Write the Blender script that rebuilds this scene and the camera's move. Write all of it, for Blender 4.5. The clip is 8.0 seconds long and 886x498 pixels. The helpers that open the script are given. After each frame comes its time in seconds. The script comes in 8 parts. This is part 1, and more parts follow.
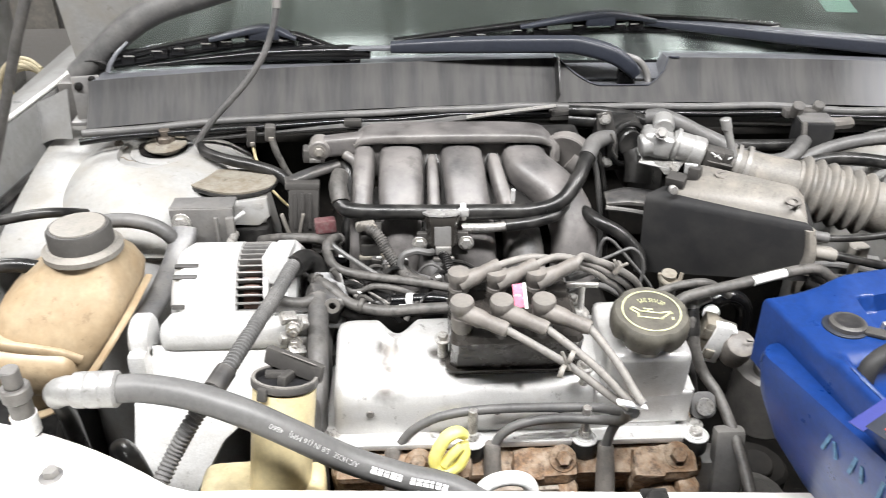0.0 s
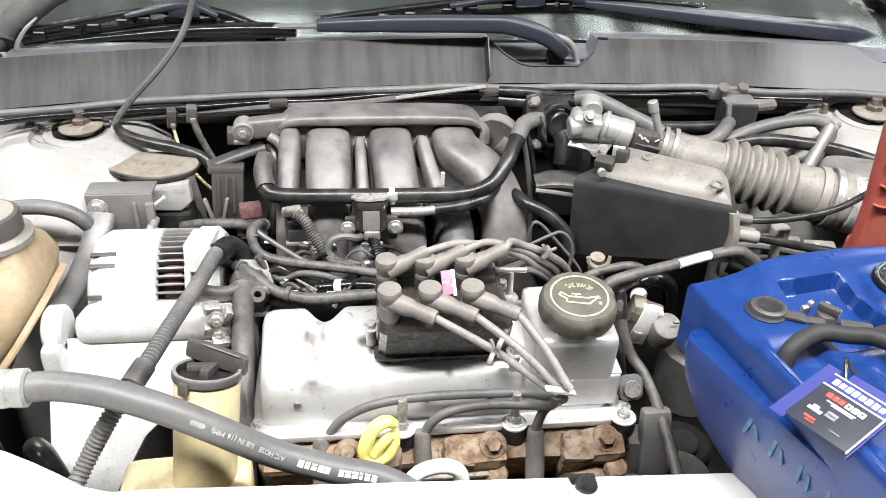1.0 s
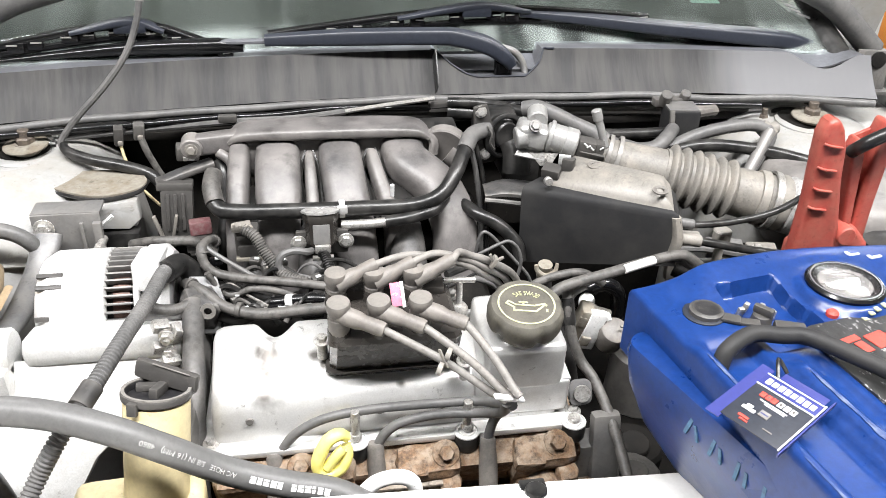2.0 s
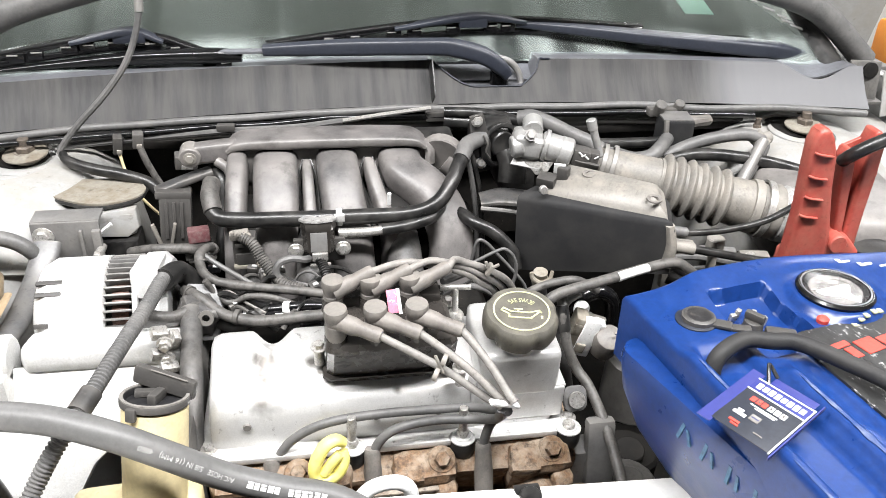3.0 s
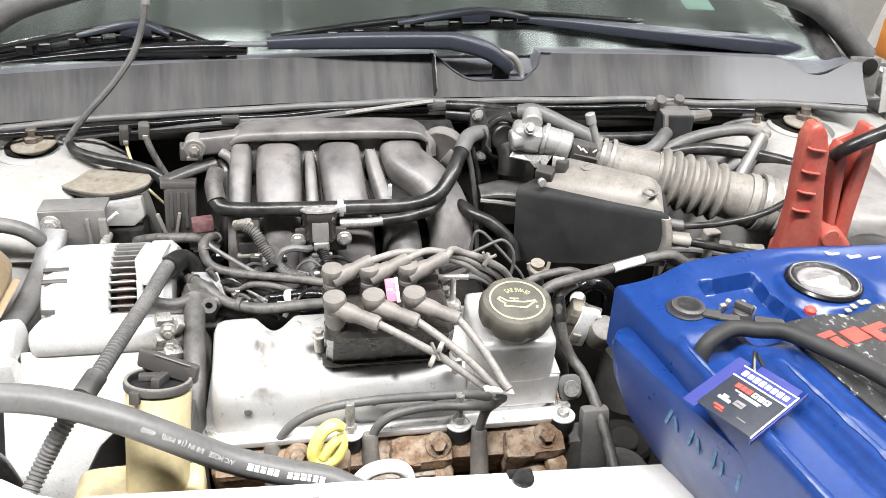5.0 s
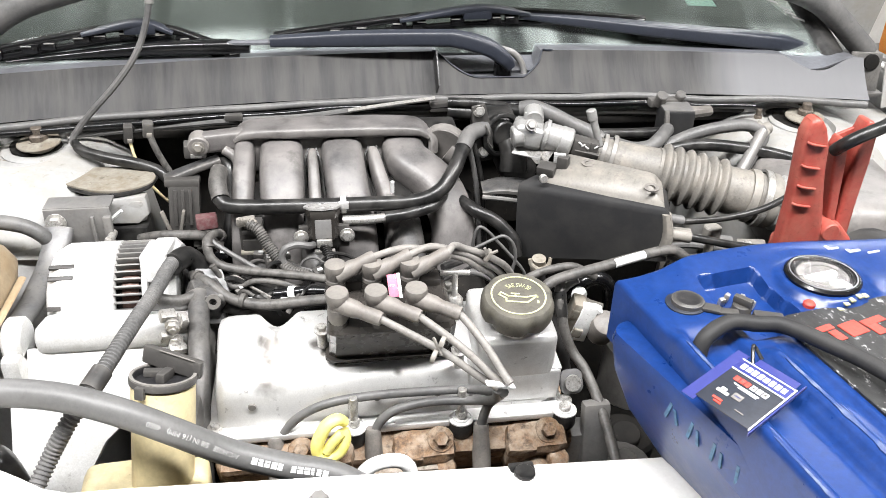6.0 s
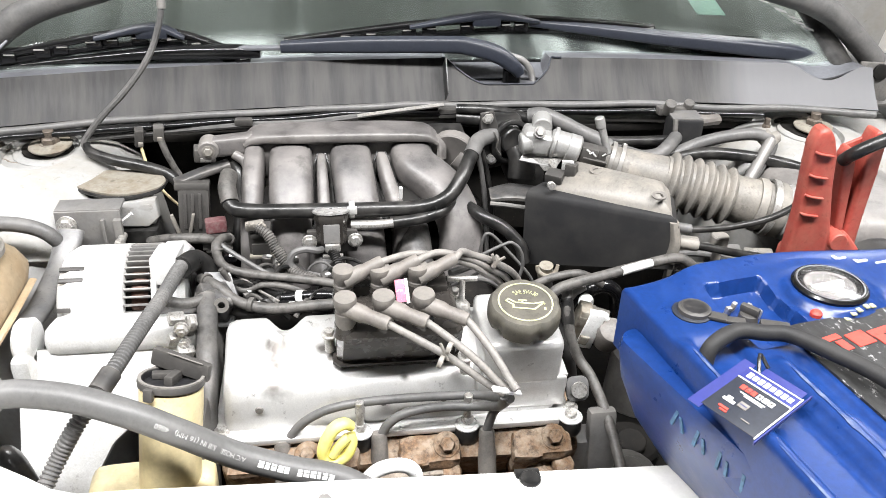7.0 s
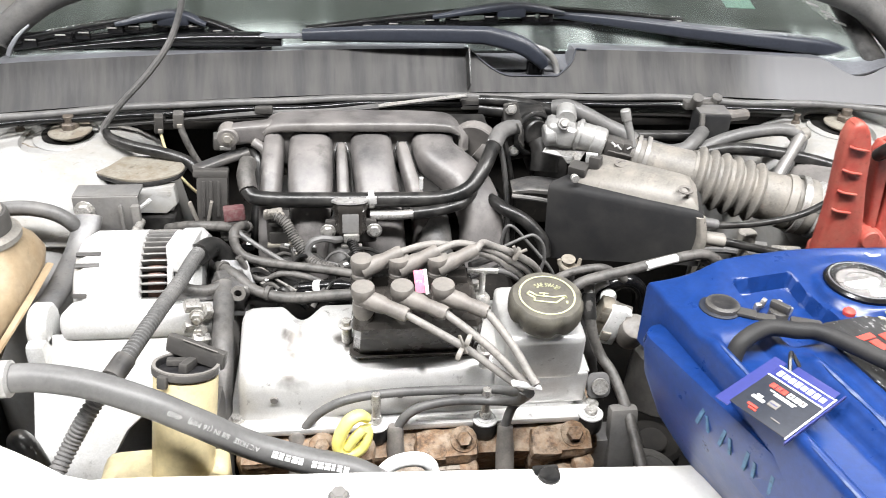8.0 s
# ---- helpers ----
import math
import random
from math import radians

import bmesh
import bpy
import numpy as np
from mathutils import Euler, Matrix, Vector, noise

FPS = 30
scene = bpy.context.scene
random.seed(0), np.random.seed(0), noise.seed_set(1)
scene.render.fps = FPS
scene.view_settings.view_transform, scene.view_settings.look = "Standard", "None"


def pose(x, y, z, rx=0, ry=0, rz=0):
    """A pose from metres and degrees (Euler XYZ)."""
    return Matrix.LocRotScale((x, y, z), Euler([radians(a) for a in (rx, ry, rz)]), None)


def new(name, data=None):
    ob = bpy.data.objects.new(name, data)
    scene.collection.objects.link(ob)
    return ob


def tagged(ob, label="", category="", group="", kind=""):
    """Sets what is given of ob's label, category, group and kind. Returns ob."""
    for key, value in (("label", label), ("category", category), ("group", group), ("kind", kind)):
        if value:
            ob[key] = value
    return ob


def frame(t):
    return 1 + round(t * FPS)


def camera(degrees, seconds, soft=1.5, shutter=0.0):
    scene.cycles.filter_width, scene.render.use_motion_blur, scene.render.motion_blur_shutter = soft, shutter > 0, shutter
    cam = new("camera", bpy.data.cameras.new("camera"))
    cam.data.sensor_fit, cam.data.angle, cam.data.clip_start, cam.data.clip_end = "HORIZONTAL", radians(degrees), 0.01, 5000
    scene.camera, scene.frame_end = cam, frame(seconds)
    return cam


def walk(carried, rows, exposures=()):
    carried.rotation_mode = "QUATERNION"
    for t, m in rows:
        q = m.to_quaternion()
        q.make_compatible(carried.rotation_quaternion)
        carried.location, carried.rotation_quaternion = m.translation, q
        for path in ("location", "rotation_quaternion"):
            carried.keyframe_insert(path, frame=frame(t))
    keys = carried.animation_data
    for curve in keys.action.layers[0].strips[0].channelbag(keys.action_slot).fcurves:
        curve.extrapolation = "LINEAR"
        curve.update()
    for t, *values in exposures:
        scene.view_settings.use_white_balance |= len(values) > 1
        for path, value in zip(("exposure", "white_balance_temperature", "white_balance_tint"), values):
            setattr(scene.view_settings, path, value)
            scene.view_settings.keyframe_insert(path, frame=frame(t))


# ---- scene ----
cam = camera(56.3, 8.0, soft=0.85, shutter=0.4)
METRES, EYE, TILT, LEAN, TURN = 0.096, 1.30, -30.0, 0.25, -2.0
ROWS = [
    (0.0, 0.0, 0.0, 0.0, 0.0, -0.0, 0.0),
    (0.5, 0.0851, 0.0718, 0.075, -3.26, -1.32, 0.4),
    (1.0, 0.0875, 0.1329, 0.0963, -4.41, -1.66, 0.52),
    (1.5, 0.1526, 0.1136, 0.1319, -6.0, -1.44, 1.29),
    (2.0, 0.2258, 0.0307, 0.1331, -7.0, -1.18, 1.98),
    (3.5, 0.2279, -0.0987, 0.0993, -7.18, -0.22, 1.97),
    (4.0, 0.247, -0.1647, 0.0781, -6.85, -0.03, 1.69),
    (4.5, 0.2707, -0.2049, 0.0716, -6.79, -0.54, 1.49),
    (6.0, 0.3086, -0.2997, 0.049, -6.44, -1.03, 1.73),
    (6.5, 0.3043, -0.3265, 0.0442, -6.2, -0.92, 1.54),
    (7.0, 0.2954, -0.3353, 0.0529, -5.96, -0.63, 1.17),
    (7.5, 0.2878, -0.3119, 0.0507, -6.09, -0.75, 0.93),
    (8.0, 0.2889, -0.1686, -0.0142, -4.69, -0.81, 0.18),
]
walk(cam, [(t, pose(0, 0, EYE, TILT, LEAN, TURN) @ pose(METRES * x, METRES * y, METRES * z, 90 + pitch, roll, yaw)) for t, x, y, z, yaw, pitch, roll in ROWS],
     exposures=((0.0, -0.17), (0.5, -0.14), (1.5, -0.09), (3.5, -0.04), (8.0, -0.03)))

# ---- light: a closed garage lit by fluorescent ceiling lights ----
world = bpy.data.worlds.new("garage_world")
world.use_nodes = True
world.node_tree.nodes["Background"].inputs[0].default_value = (0.8, 0.9, 1.0, 1)
world.node_tree.nodes["Background"].inputs[1].default_value = 0.02
scene.world = world
# lights are out of view; the rear pair is added to brighten the background
LAMPS = [(-1.15, 0.0), (0.25, 0.05), (1.65, 0.0), (-1.7, 2.8), (2.1, 2.8)]
LAMP_WATTS = 106
for lx, ly in LAMPS:
    lamp = bpy.data.lights.new("tube_light", "AREA")
    lamp.shape, lamp.size, lamp.size_y, lamp.energy = "RECTANGLE", 1.2, 0.28, LAMP_WATTS
    lamp.color = (1.0, 0.992, 0.99)
    new("tube_light", lamp).matrix_world = pose(lx, ly, 2.93, 0, 0, 0)
scene.view_settings.exposure = 0.0


# ---- materials ----
def mat(name, col, rough=0.5, metal=0.0, grain=0.25, size=70.0, dust=None, dusty=0.5, patch=9.0, bump=0.2, depth=0.0012, coat=0.0, stretch=(1, 1, 1), lo=0.42, hi=0.66, grime=None, grimy=0.7, spots=38.0, glo=0.56, ghi=0.68, worn=0.0, stains=(), gloss=0.5):
    m = bpy.data.materials.new(name)
    m.use_nodes = True
    n, l = m.node_tree.nodes, m.node_tree.links
    b = n["Principled BSDF"]
    b.inputs["Metallic"].default_value = metal
    b.inputs["Coat Weight"].default_value = coat
    b.inputs["Coat Roughness"].default_value = 0.12
    b.inputs["Specular IOR Level"].default_value = gloss
    co = n.new("ShaderNodeTexCoord")
    mp = n.new("ShaderNodeMapping")
    mp.inputs["Scale"].default_value = stretch
    l.new(co.outputs["Object"], mp.inputs["Vector"])
    fine = n.new("ShaderNodeTexNoise")
    fine.inputs["Scale"].default_value, fine.inputs["Detail"].default_value, fine.inputs["Roughness"].default_value = size * 3, 5, 0.65
    wide = n.new("ShaderNodeTexNoise")
    wide.inputs["Scale"].default_value, wide.inputs["Detail"].default_value, wide.inputs["Roughness"].default_value = patch * 2.5, 7, 0.62
    l.new(mp.outputs["Vector"], fine.inputs["Vector"])
    l.new(mp.outputs["Vector"], wide.inputs["Vector"])
    shade = n.new("ShaderNodeMapRange")
    shade.inputs[1].default_value, shade.inputs[2].default_value = 0.3, 0.7
    shade.inputs[3].default_value, shade.inputs[4].default_value = 1 - grain, 1 + grain
    l.new(fine.outputs["Fac"], shade.inputs[0])
    mul = n.new("ShaderNodeMix")
    mul.data_type, mul.blend_type = "RGBA", "MULTIPLY"
    mul.inputs["Factor"].default_value = 1.0
    mul.inputs["A"].default_value = (*col, 1)
    l.new(shade.outputs[0], mul.inputs["B"])
    spot = n.new("ShaderNodeMapRange")
    spot.inputs[1].default_value, spot.inputs[2].default_value = lo, hi
    l.new(wide.outputs["Fac"], spot.inputs[0])
    last = mul.outputs["Result"]
    if dust:
        amt = n.new("ShaderNodeMath")
        amt.operation = "MULTIPLY"
        amt.inputs[1].default_value = dusty
        l.new(spot.outputs[0], amt.inputs[0])
        mix = n.new("ShaderNodeMix")
        mix.data_type = "RGBA"
        mix.inputs["B"].default_value = (*dust, 1)
        l.new(amt.outputs[0], mix.inputs["Factor"])
        l.new(last, mix.inputs["A"])
        last = mix.outputs["Result"]
    if grime:
        dots = n.new("ShaderNodeTexNoise")
        dots.inputs["Scale"].default_value, dots.inputs["Detail"].default_value, dots.inputs["Roughness"].default_value = spots * 3, 8, 0.68
        l.new(mp.outputs["Vector"], dots.inputs["Vector"])
        cutoff = n.new("ShaderNodeMapRange")
        cutoff.inputs[1].default_value, cutoff.inputs[2].default_value, cutoff.inputs[4].default_value = glo, ghi, grimy
        l.new(dots.outputs["Fac"], cutoff.inputs[0])
        mix = n.new("ShaderNodeMix")
        mix.data_type = "RGBA"
        mix.inputs["B"].default_value = (*grime, 1)
        l.new(cutoff.outputs[0], mix.inputs["Factor"])
        l.new(last, mix.inputs["A"])
        last = mix.outputs["Result"]
    for sx, sy, sz, sr in stains:
        gap = n.new("ShaderNodeVectorMath")
        gap.operation = "DISTANCE"
        gap.inputs[1].default_value = (sx, sy, sz)
        l.new(co.outputs["Object"], gap.inputs[0])
        ragged = n.new("ShaderNodeTexNoise")
        ragged.inputs["Scale"].default_value, ragged.inputs["Detail"].default_value, ragged.inputs["Roughness"].default_value = 42.0, 3, 0.5
        l.new(co.outputs["Object"], ragged.inputs["Vector"])
        rough_edge = n.new("ShaderNodeMath")
        rough_edge.operation = "MULTIPLY_ADD"
        rough_edge.inputs[1].default_value, rough_edge.inputs[2].default_value = sr * 2.6, -sr * 1.3
        l.new(ragged.outputs["Fac"], rough_edge.inputs[0])
        far = n.new("ShaderNodeMath")
        far.operation = "ADD"
        l.new(gap.outputs["Value"], far.inputs[0])
        l.new(rough_edge.outputs[0], far.inputs[1])
        blot = n.new("ShaderNodeMapRange")
        blot.inputs[1].default_value, blot.inputs[2].default_value, blot.inputs[3].default_value, blot.inputs[4].default_value = sr * 0.45, sr * 1.5, 0.9, 0.0
        l.new(far.outputs[0], blot.inputs[0])
        mix = n.new("ShaderNodeMix")
        mix.data_type = "RGBA"
        mix.inputs["B"].default_value = (0.075, 0.066, 0.058, 1)
        l.new(blot.outputs[0], mix.inputs["Factor"])
        l.new(last, mix.inputs["A"])
        last = mix.outputs["Result"]
    # convex edges paler: wear plus bright edge highlights, put into the colour
    if worn:
        geo = n.new("ShaderNodeNewGeometry")
        edge = n.new("ShaderNodeMapRange")
        edge.inputs[1].default_value, edge.inputs[2].default_value, edge.inputs[4].default_value = 0.52, 0.62, worn
        l.new(geo.outputs["Pointiness"], edge.inputs[0])
        mix = n.new("ShaderNodeMix")
        mix.data_type = "RGBA"
        mix.inputs["B"].default_value = (0.34, 0.32, 0.29, 1)
        l.new(edge.outputs[0], mix.inputs["Factor"])
        l.new(last, mix.inputs["A"])
        last = mix.outputs["Result"]
    l.new(last, b.inputs["Base Color"])
    rg = n.new("ShaderNodeMapRange")
    rg.inputs[3].default_value, rg.inputs[4].default_value = max(rough - 0.1, 0.03), min(rough + 0.18, 1)
    l.new(wide.outputs["Fac"], rg.inputs[0])
    l.new(rg.outputs[0], b.inputs["Roughness"])
    bp = n.new("ShaderNodeBump")
    bp.inputs["Strength"].default_value, bp.inputs["Distance"].default_value = bump, depth
    l.new(fine.outputs["Fac"], bp.inputs["Height"])
    l.new(bp.outputs[0], b.inputs["Normal"])
    return m


SOOT = (0.014, 0.012, 0.010)
M = {
    "white": mat("white_body_paint", (0.74, 0.73, 0.70), 0.35, grain=0.05, dust=(0.50, 0.46, 0.40), dusty=0.3, patch=7, bump=0.04, coat=0.3, grime=(0.25, 0.2, 0.15), grimy=0.4, spots=120, glo=0.66, ghi=0.75),
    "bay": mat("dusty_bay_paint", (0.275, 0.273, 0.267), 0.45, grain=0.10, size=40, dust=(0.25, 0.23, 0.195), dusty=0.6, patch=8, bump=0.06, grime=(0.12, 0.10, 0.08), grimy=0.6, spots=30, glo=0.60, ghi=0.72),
    "paleplate": mat("dusty_pale_plate", (0.20, 0.185, 0.155), 0.7, grain=0.15, size=60, dust=(0.14, 0.113, 0.08), dusty=0.8, patch=22, bump=0.2, grime=(0.05, 0.036, 0.025), grimy=0.7, spots=24, glo=0.56, ghi=0.7),
    "mint": mat("pale_mint_patch", (0.42, 0.66, 0.55), 0.5, grain=0.06, bump=0.0),
    # fender white greyed in the base colour for its shaded upright faces
    "fender": mat("shade_grey_fender_paint", (0.20, 0.20, 0.198), 0.4, grain=0.10, size=40, dust=(0.145, 0.138, 0.125), dusty=0.6, patch=7, bump=0.05, grime=(0.10, 0.085, 0.07), grimy=0.6, spots=24, glo=0.6, ghi=0.74),
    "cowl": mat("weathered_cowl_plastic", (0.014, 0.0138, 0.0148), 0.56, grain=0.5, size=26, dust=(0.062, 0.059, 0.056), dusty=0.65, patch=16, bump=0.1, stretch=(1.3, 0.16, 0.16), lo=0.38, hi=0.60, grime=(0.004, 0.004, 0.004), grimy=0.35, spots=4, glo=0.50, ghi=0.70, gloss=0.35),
    "black": mat("black_plastic", (0.013, 0.013, 0.0145), 0.42, grain=0.3, dust=(0.10, 0.093, 0.085), dusty=0.15, patch=14, grime=(0.10, 0.09, 0.08), grimy=0.4, spots=50, glo=0.58, ghi=0.75, worn=0.25, gloss=0.28),
    "coilcase": mat("glossy_brown_black_case", (0.014, 0.012, 0.011), 0.22, grain=0.2, dust=(0.08, 0.068, 0.058), dusty=0.2, patch=12, bump=0.05, worn=0.1, gloss=0.35),
    "zincgrey": mat("dull_grey_steel", (0.13, 0.13, 0.133), 0.42, 0.3, grain=0.2, size=60, dust=(0.20, 0.19, 0.175), dusty=0.5, patch=14, bump=0.1, grime=SOOT, grimy=0.6, spots=30, glo=0.56, ghi=0.72, worn=0.4),
    "cablebox": mat("matt_black_box_plastic", (0.020, 0.020, 0.021), 0.55, grain=0.15, size=300, dust=(0.05, 0.048, 0.045), dusty=0.5, patch=8, bump=0.1, gloss=0.22),
    "manifold": mat("dusty_manifold_plastic", (0.055, 0.053, 0.054), 0.40, grain=0.22, size=120, dust=(0.195, 0.181, 0.174), dusty=0.8, patch=6, lo=0.3, hi=0.62, grime=SOOT, grimy=0.7, spots=12, glo=0.52, ghi=0.74, worn=0.45),
    "duct": mat("grey_duct_plastic", (0.14, 0.132, 0.12), 0.5, grain=0.2, size=120, dust=(0.27, 0.245, 0.21), dusty=0.6, patch=14, grime=(0.03, 0.026, 0.022), grimy=0.55, spots=45, glo=0.54, ghi=0.72, worn=0.3),
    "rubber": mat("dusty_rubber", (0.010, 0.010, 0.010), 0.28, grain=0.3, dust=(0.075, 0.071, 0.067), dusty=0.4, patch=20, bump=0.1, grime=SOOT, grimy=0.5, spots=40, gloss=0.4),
    "hose": mat("grey_hose_rubber", (0.085, 0.084, 0.083), 0.45, grain=0.2, dust=(0.155, 0.148, 0.142), dusty=0.5, patch=14, bump=0.12, grime=(0.04, 0.037, 0.034), grimy=0.5, spots=40, glo=0.56, ghi=0.74),
    "gloss": mat("oily_black_hose", (0.004, 0.004, 0.0045), 0.17, grain=0.15, bump=0.0),
    "achose": mat("printed_hose_rubber", (0.092, 0.091, 0.090), 0.45, grain=0.15, dust=(0.15, 0.146, 0.142), dusty=0.5, patch=8, bump=0.1, grime=(0.06, 0.056, 0.052), grimy=0.5, spots=24, glo=0.58, ghi=0.74),
    "ledge": mat("shiny_grey_ledge", (0.12, 0.124, 0.136), 0.3, grain=0.15, dust=(0.06, 0.06, 0.064), dusty=0.7, patch=5, bump=0.0),
    "satin": mat("satin_black", (0.018, 0.021, 0.030), 0.40, grain=0.2, bump=0.0),
    "wire": mat("grey_ignition_wire", (0.165, 0.157, 0.147), 0.5, grain=0.2, dust=(0.25, 0.23, 0.208), dusty=0.5, patch=20, bump=0.1, grime=(0.06, 0.052, 0.045), grimy=0.65, spots=50, glo=0.55, ghi=0.7),
    "boot": mat("taupe_rubber_boot", (0.090, 0.083, 0.077), 0.5, grain=0.25, size=110, dust=(0.18, 0.158, 0.14), dusty=0.6, patch=28, bump=0.1, grime=(0.035, 0.03, 0.027), grimy=0.6, spots=60, glo=0.54, ghi=0.7, worn=0.35),
    "alu": mat("cast_aluminium", (0.66, 0.66, 0.655), 0.42, 0.35, grain=0.12, size=180, dust=(0.36, 0.34, 0.31), dusty=0.4, patch=11, bump=0.2, depth=0.0006, grime=(0.06, 0.05, 0.04), grimy=0.6, spots=26, glo=0.62, ghi=0.74),
    "dirtyalu": mat("grimy_cast_aluminium", (0.44, 0.435, 0.43), 0.42, 0.40, grain=0.2, size=140, dust=(0.20, 0.185, 0.165), dusty=0.6, patch=24, bump=0.25, depth=0.0008, grime=(0.03, 0.026, 0.022), grimy=0.75, spots=60, glo=0.52, ghi=0.68),
    "cover": mat("valve_cover_casting", (0.60, 0.595, 0.585), 0.33, 0.5, grain=0.08, size=220, dust=(0.32, 0.30, 0.275), dusty=0.45, patch=11, bump=0.2, depth=0.0005, lo=0.5, hi=0.74, grime=(0.05, 0.042, 0.034), grimy=0.75, spots=24, glo=0.625, ghi=0.72, stains=((-0.113, 0.008, 0.059, 0.015), (-0.106, 0.014, 0.062, 0.010), (-0.111, -0.026, 0.046, 0.012), (-0.110, -0.010, 0.054, 0.007), (-0.068, 0.006, 0.060, 0.007), (-0.060, -0.004, 0.056, 0.004), (0.012, -0.028, 0.046, 0.004))),
    "steel": mat("zinc_steel", (0.55, 0.54, 0.52), 0.33, 0.7, grain=0.2, size=200, dust=(0.25, 0.21, 0.17), dusty=0.4, patch=40, bump=0.1, grime=(0.05, 0.04, 0.03), grimy=0.7, spots=140, glo=0.52, ghi=0.68),
    "dark_steel": mat("dark_bracket_steel", (0.055, 0.055, 0.057), 0.42, 0.3, grain=0.3, size=80, dust=(0.14, 0.13, 0.12), dusty=0.5, patch=16, grime=SOOT, grimy=0.6, spots=36, glo=0.52, ghi=0.7, worn=0.4, gloss=0.3),
    "rust": mat("rusted_iron", (0.155, 0.092, 0.050), 0.75, 0.1, grain=0.45, size=90, dust=(0.30, 0.245, 0.19), dusty=0.85, patch=26, bump=0.5, grime=(0.035, 0.022, 0.014), grimy=0.8, spots=30, glo=0.5, ghi=0.66),
    "rustplate": mat("dusty_rusted_plate", (0.23, 0.20, 0.165), 0.75, 0.1, grain=0.3, size=90, dust=(0.13, 0.095, 0.07), dusty=0.7, patch=30, bump=0.4, grime=(0.04, 0.03, 0.022), grimy=0.7, spots=50),
    "cream": mat("yellowed_nylon", (0.70, 0.60, 0.36), 0.4, grain=0.08, dust=(0.42, 0.33, 0.17), dusty=0.4, patch=15, bump=0.05, grime=(0.10, 0.07, 0.03), grimy=0.5, spots=40, glo=0.62, ghi=0.75),
    "tan": mat("tan_reservoir_plastic", (0.33, 0.255, 0.165), 0.4, grain=0.15, size=30, dust=(0.26, 0.18, 0.10), dusty=0.7, patch=11, bump=0.06, grime=(0.12, 0.08, 0.045), grimy=0.6, spots=24, glo=0.58, ghi=0.72),
    "yellow": mat("yellow_plastic", (0.74, 0.66, 0.16), 0.4, grain=0.1, dust=(0.55, 0.50, 0.28), dusty=0.5, patch=40),
    "blue": mat("blue_abs_plastic", (0.005, 0.026, 0.125), 0.28, grain=0.2, size=60, dust=(0.014, 0.042, 0.165), dusty=0.45, patch=16, bump=0.05, coat=0.04, lo=0.5, hi=0.75, grime=(0.14, 0.18, 0.32), grimy=0.10, spots=55, glo=0.60, ghi=0.80, gloss=0.4),
    "scuffblue": mat("scuffed_blue_plastic", (0.02, 0.04, 0.13), 0.5, grain=0.3, size=120, dust=(0.10, 0.125, 0.20), dusty=0.9, patch=40, bump=0.1, lo=0.36, hi=0.62, grime=(0.006, 0.03, 0.13), grimy=0.9, spots=30, glo=0.48, ghi=0.60),
    "copper": mat("varnished_copper", (0.07, 0.032, 0.022), 0.35, 0.4, grain=0.5, size=200, dust=(0.05, 0.03, 0.025), dusty=0.7, patch=60),
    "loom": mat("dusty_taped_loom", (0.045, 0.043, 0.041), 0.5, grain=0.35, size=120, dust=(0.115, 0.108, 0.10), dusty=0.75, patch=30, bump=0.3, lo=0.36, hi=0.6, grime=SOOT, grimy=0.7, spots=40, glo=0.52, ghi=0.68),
    "rustnut": mat("rusty_dark_steel", (0.085, 0.070, 0.058), 0.5, 0.3, grain=0.4, size=150, dust=(0.20, 0.165, 0.13), dusty=0.6, patch=60, bump=0.3),
    "cleanalu": mat("clean_die_cast_alloy", (0.34, 0.338, 0.332), 0.36, 0.4, grain=0.12, size=160, dust=(0.24, 0.23, 0.215), dusty=0.5, patch=30, bump=0.15, depth=0.0006, grime=(0.06, 0.05, 0.042), grimy=0.6, spots=40, glo=0.58, ghi=0.72),
    "red": mat("red_clamp_plastic", (0.33, 0.060, 0.045), 0.42, grain=0.12, dust=(0.36, 0.14, 0.10), dusty=0.4, patch=25, bump=0.08, grime=(0.12, 0.03, 0.02), grimy=0.5, spots=60),
    "logored": mat("red_print", (0.50, 0.05, 0.035), 0.5, grain=0.15, bump=0.0, grime=(0.05, 0.02, 0.02), grimy=0.6, spots=120),
    "print": mat("white_print", (0.70, 0.70, 0.69), 0.5, grain=0.1, bump=0.0, grime=(0.12, 0.11, 0.10), grimy=0.6, spots=120, glo=0.58, ghi=0.7),
    "scribble": mat("pale_green_marker", (0.045, 0.115, 0.20), 0.6, grain=0.4, bump=0.0),
    "cardblue": mat("violet_card", (0.024, 0.030, 0.15), 0.4, grain=0.1, bump=0.0),
    "scuffed": mat("scuffed_black_face", (0.010, 0.010, 0.010), 0.5, grain=0.3, dust=(0.04, 0.04, 0.04), dusty=0.6, patch=30, grime=(0.42, 0.42, 0.41), grimy=0.8, spots=60, glo=0.57, ghi=0.66, stretch=(1, 0.6, 1)),
    "capprint": mat("yellow_cap_print", (0.42, 0.42, 0.25), 0.5, grain=0.2, bump=0.0, grime=(0.08, 0.075, 0.06), grimy=0.6, spots=150),
    "capblack": mat("dusty_cap_plastic", (0.050, 0.047, 0.038), 0.48, grain=0.2, size=140, dust=(0.13, 0.118, 0.09), dusty=0.5, patch=22, grime=SOOT, grimy=0.5, spots=60, worn=0.3),
    "pink": mat("pink_tag", (0.62, 0.17, 0.25), 0.5, grain=0.2, bump=0.0, grime=(0.75, 0.7, 0.68), grimy=0.8, spots=120, glo=0.57, ghi=0.64),
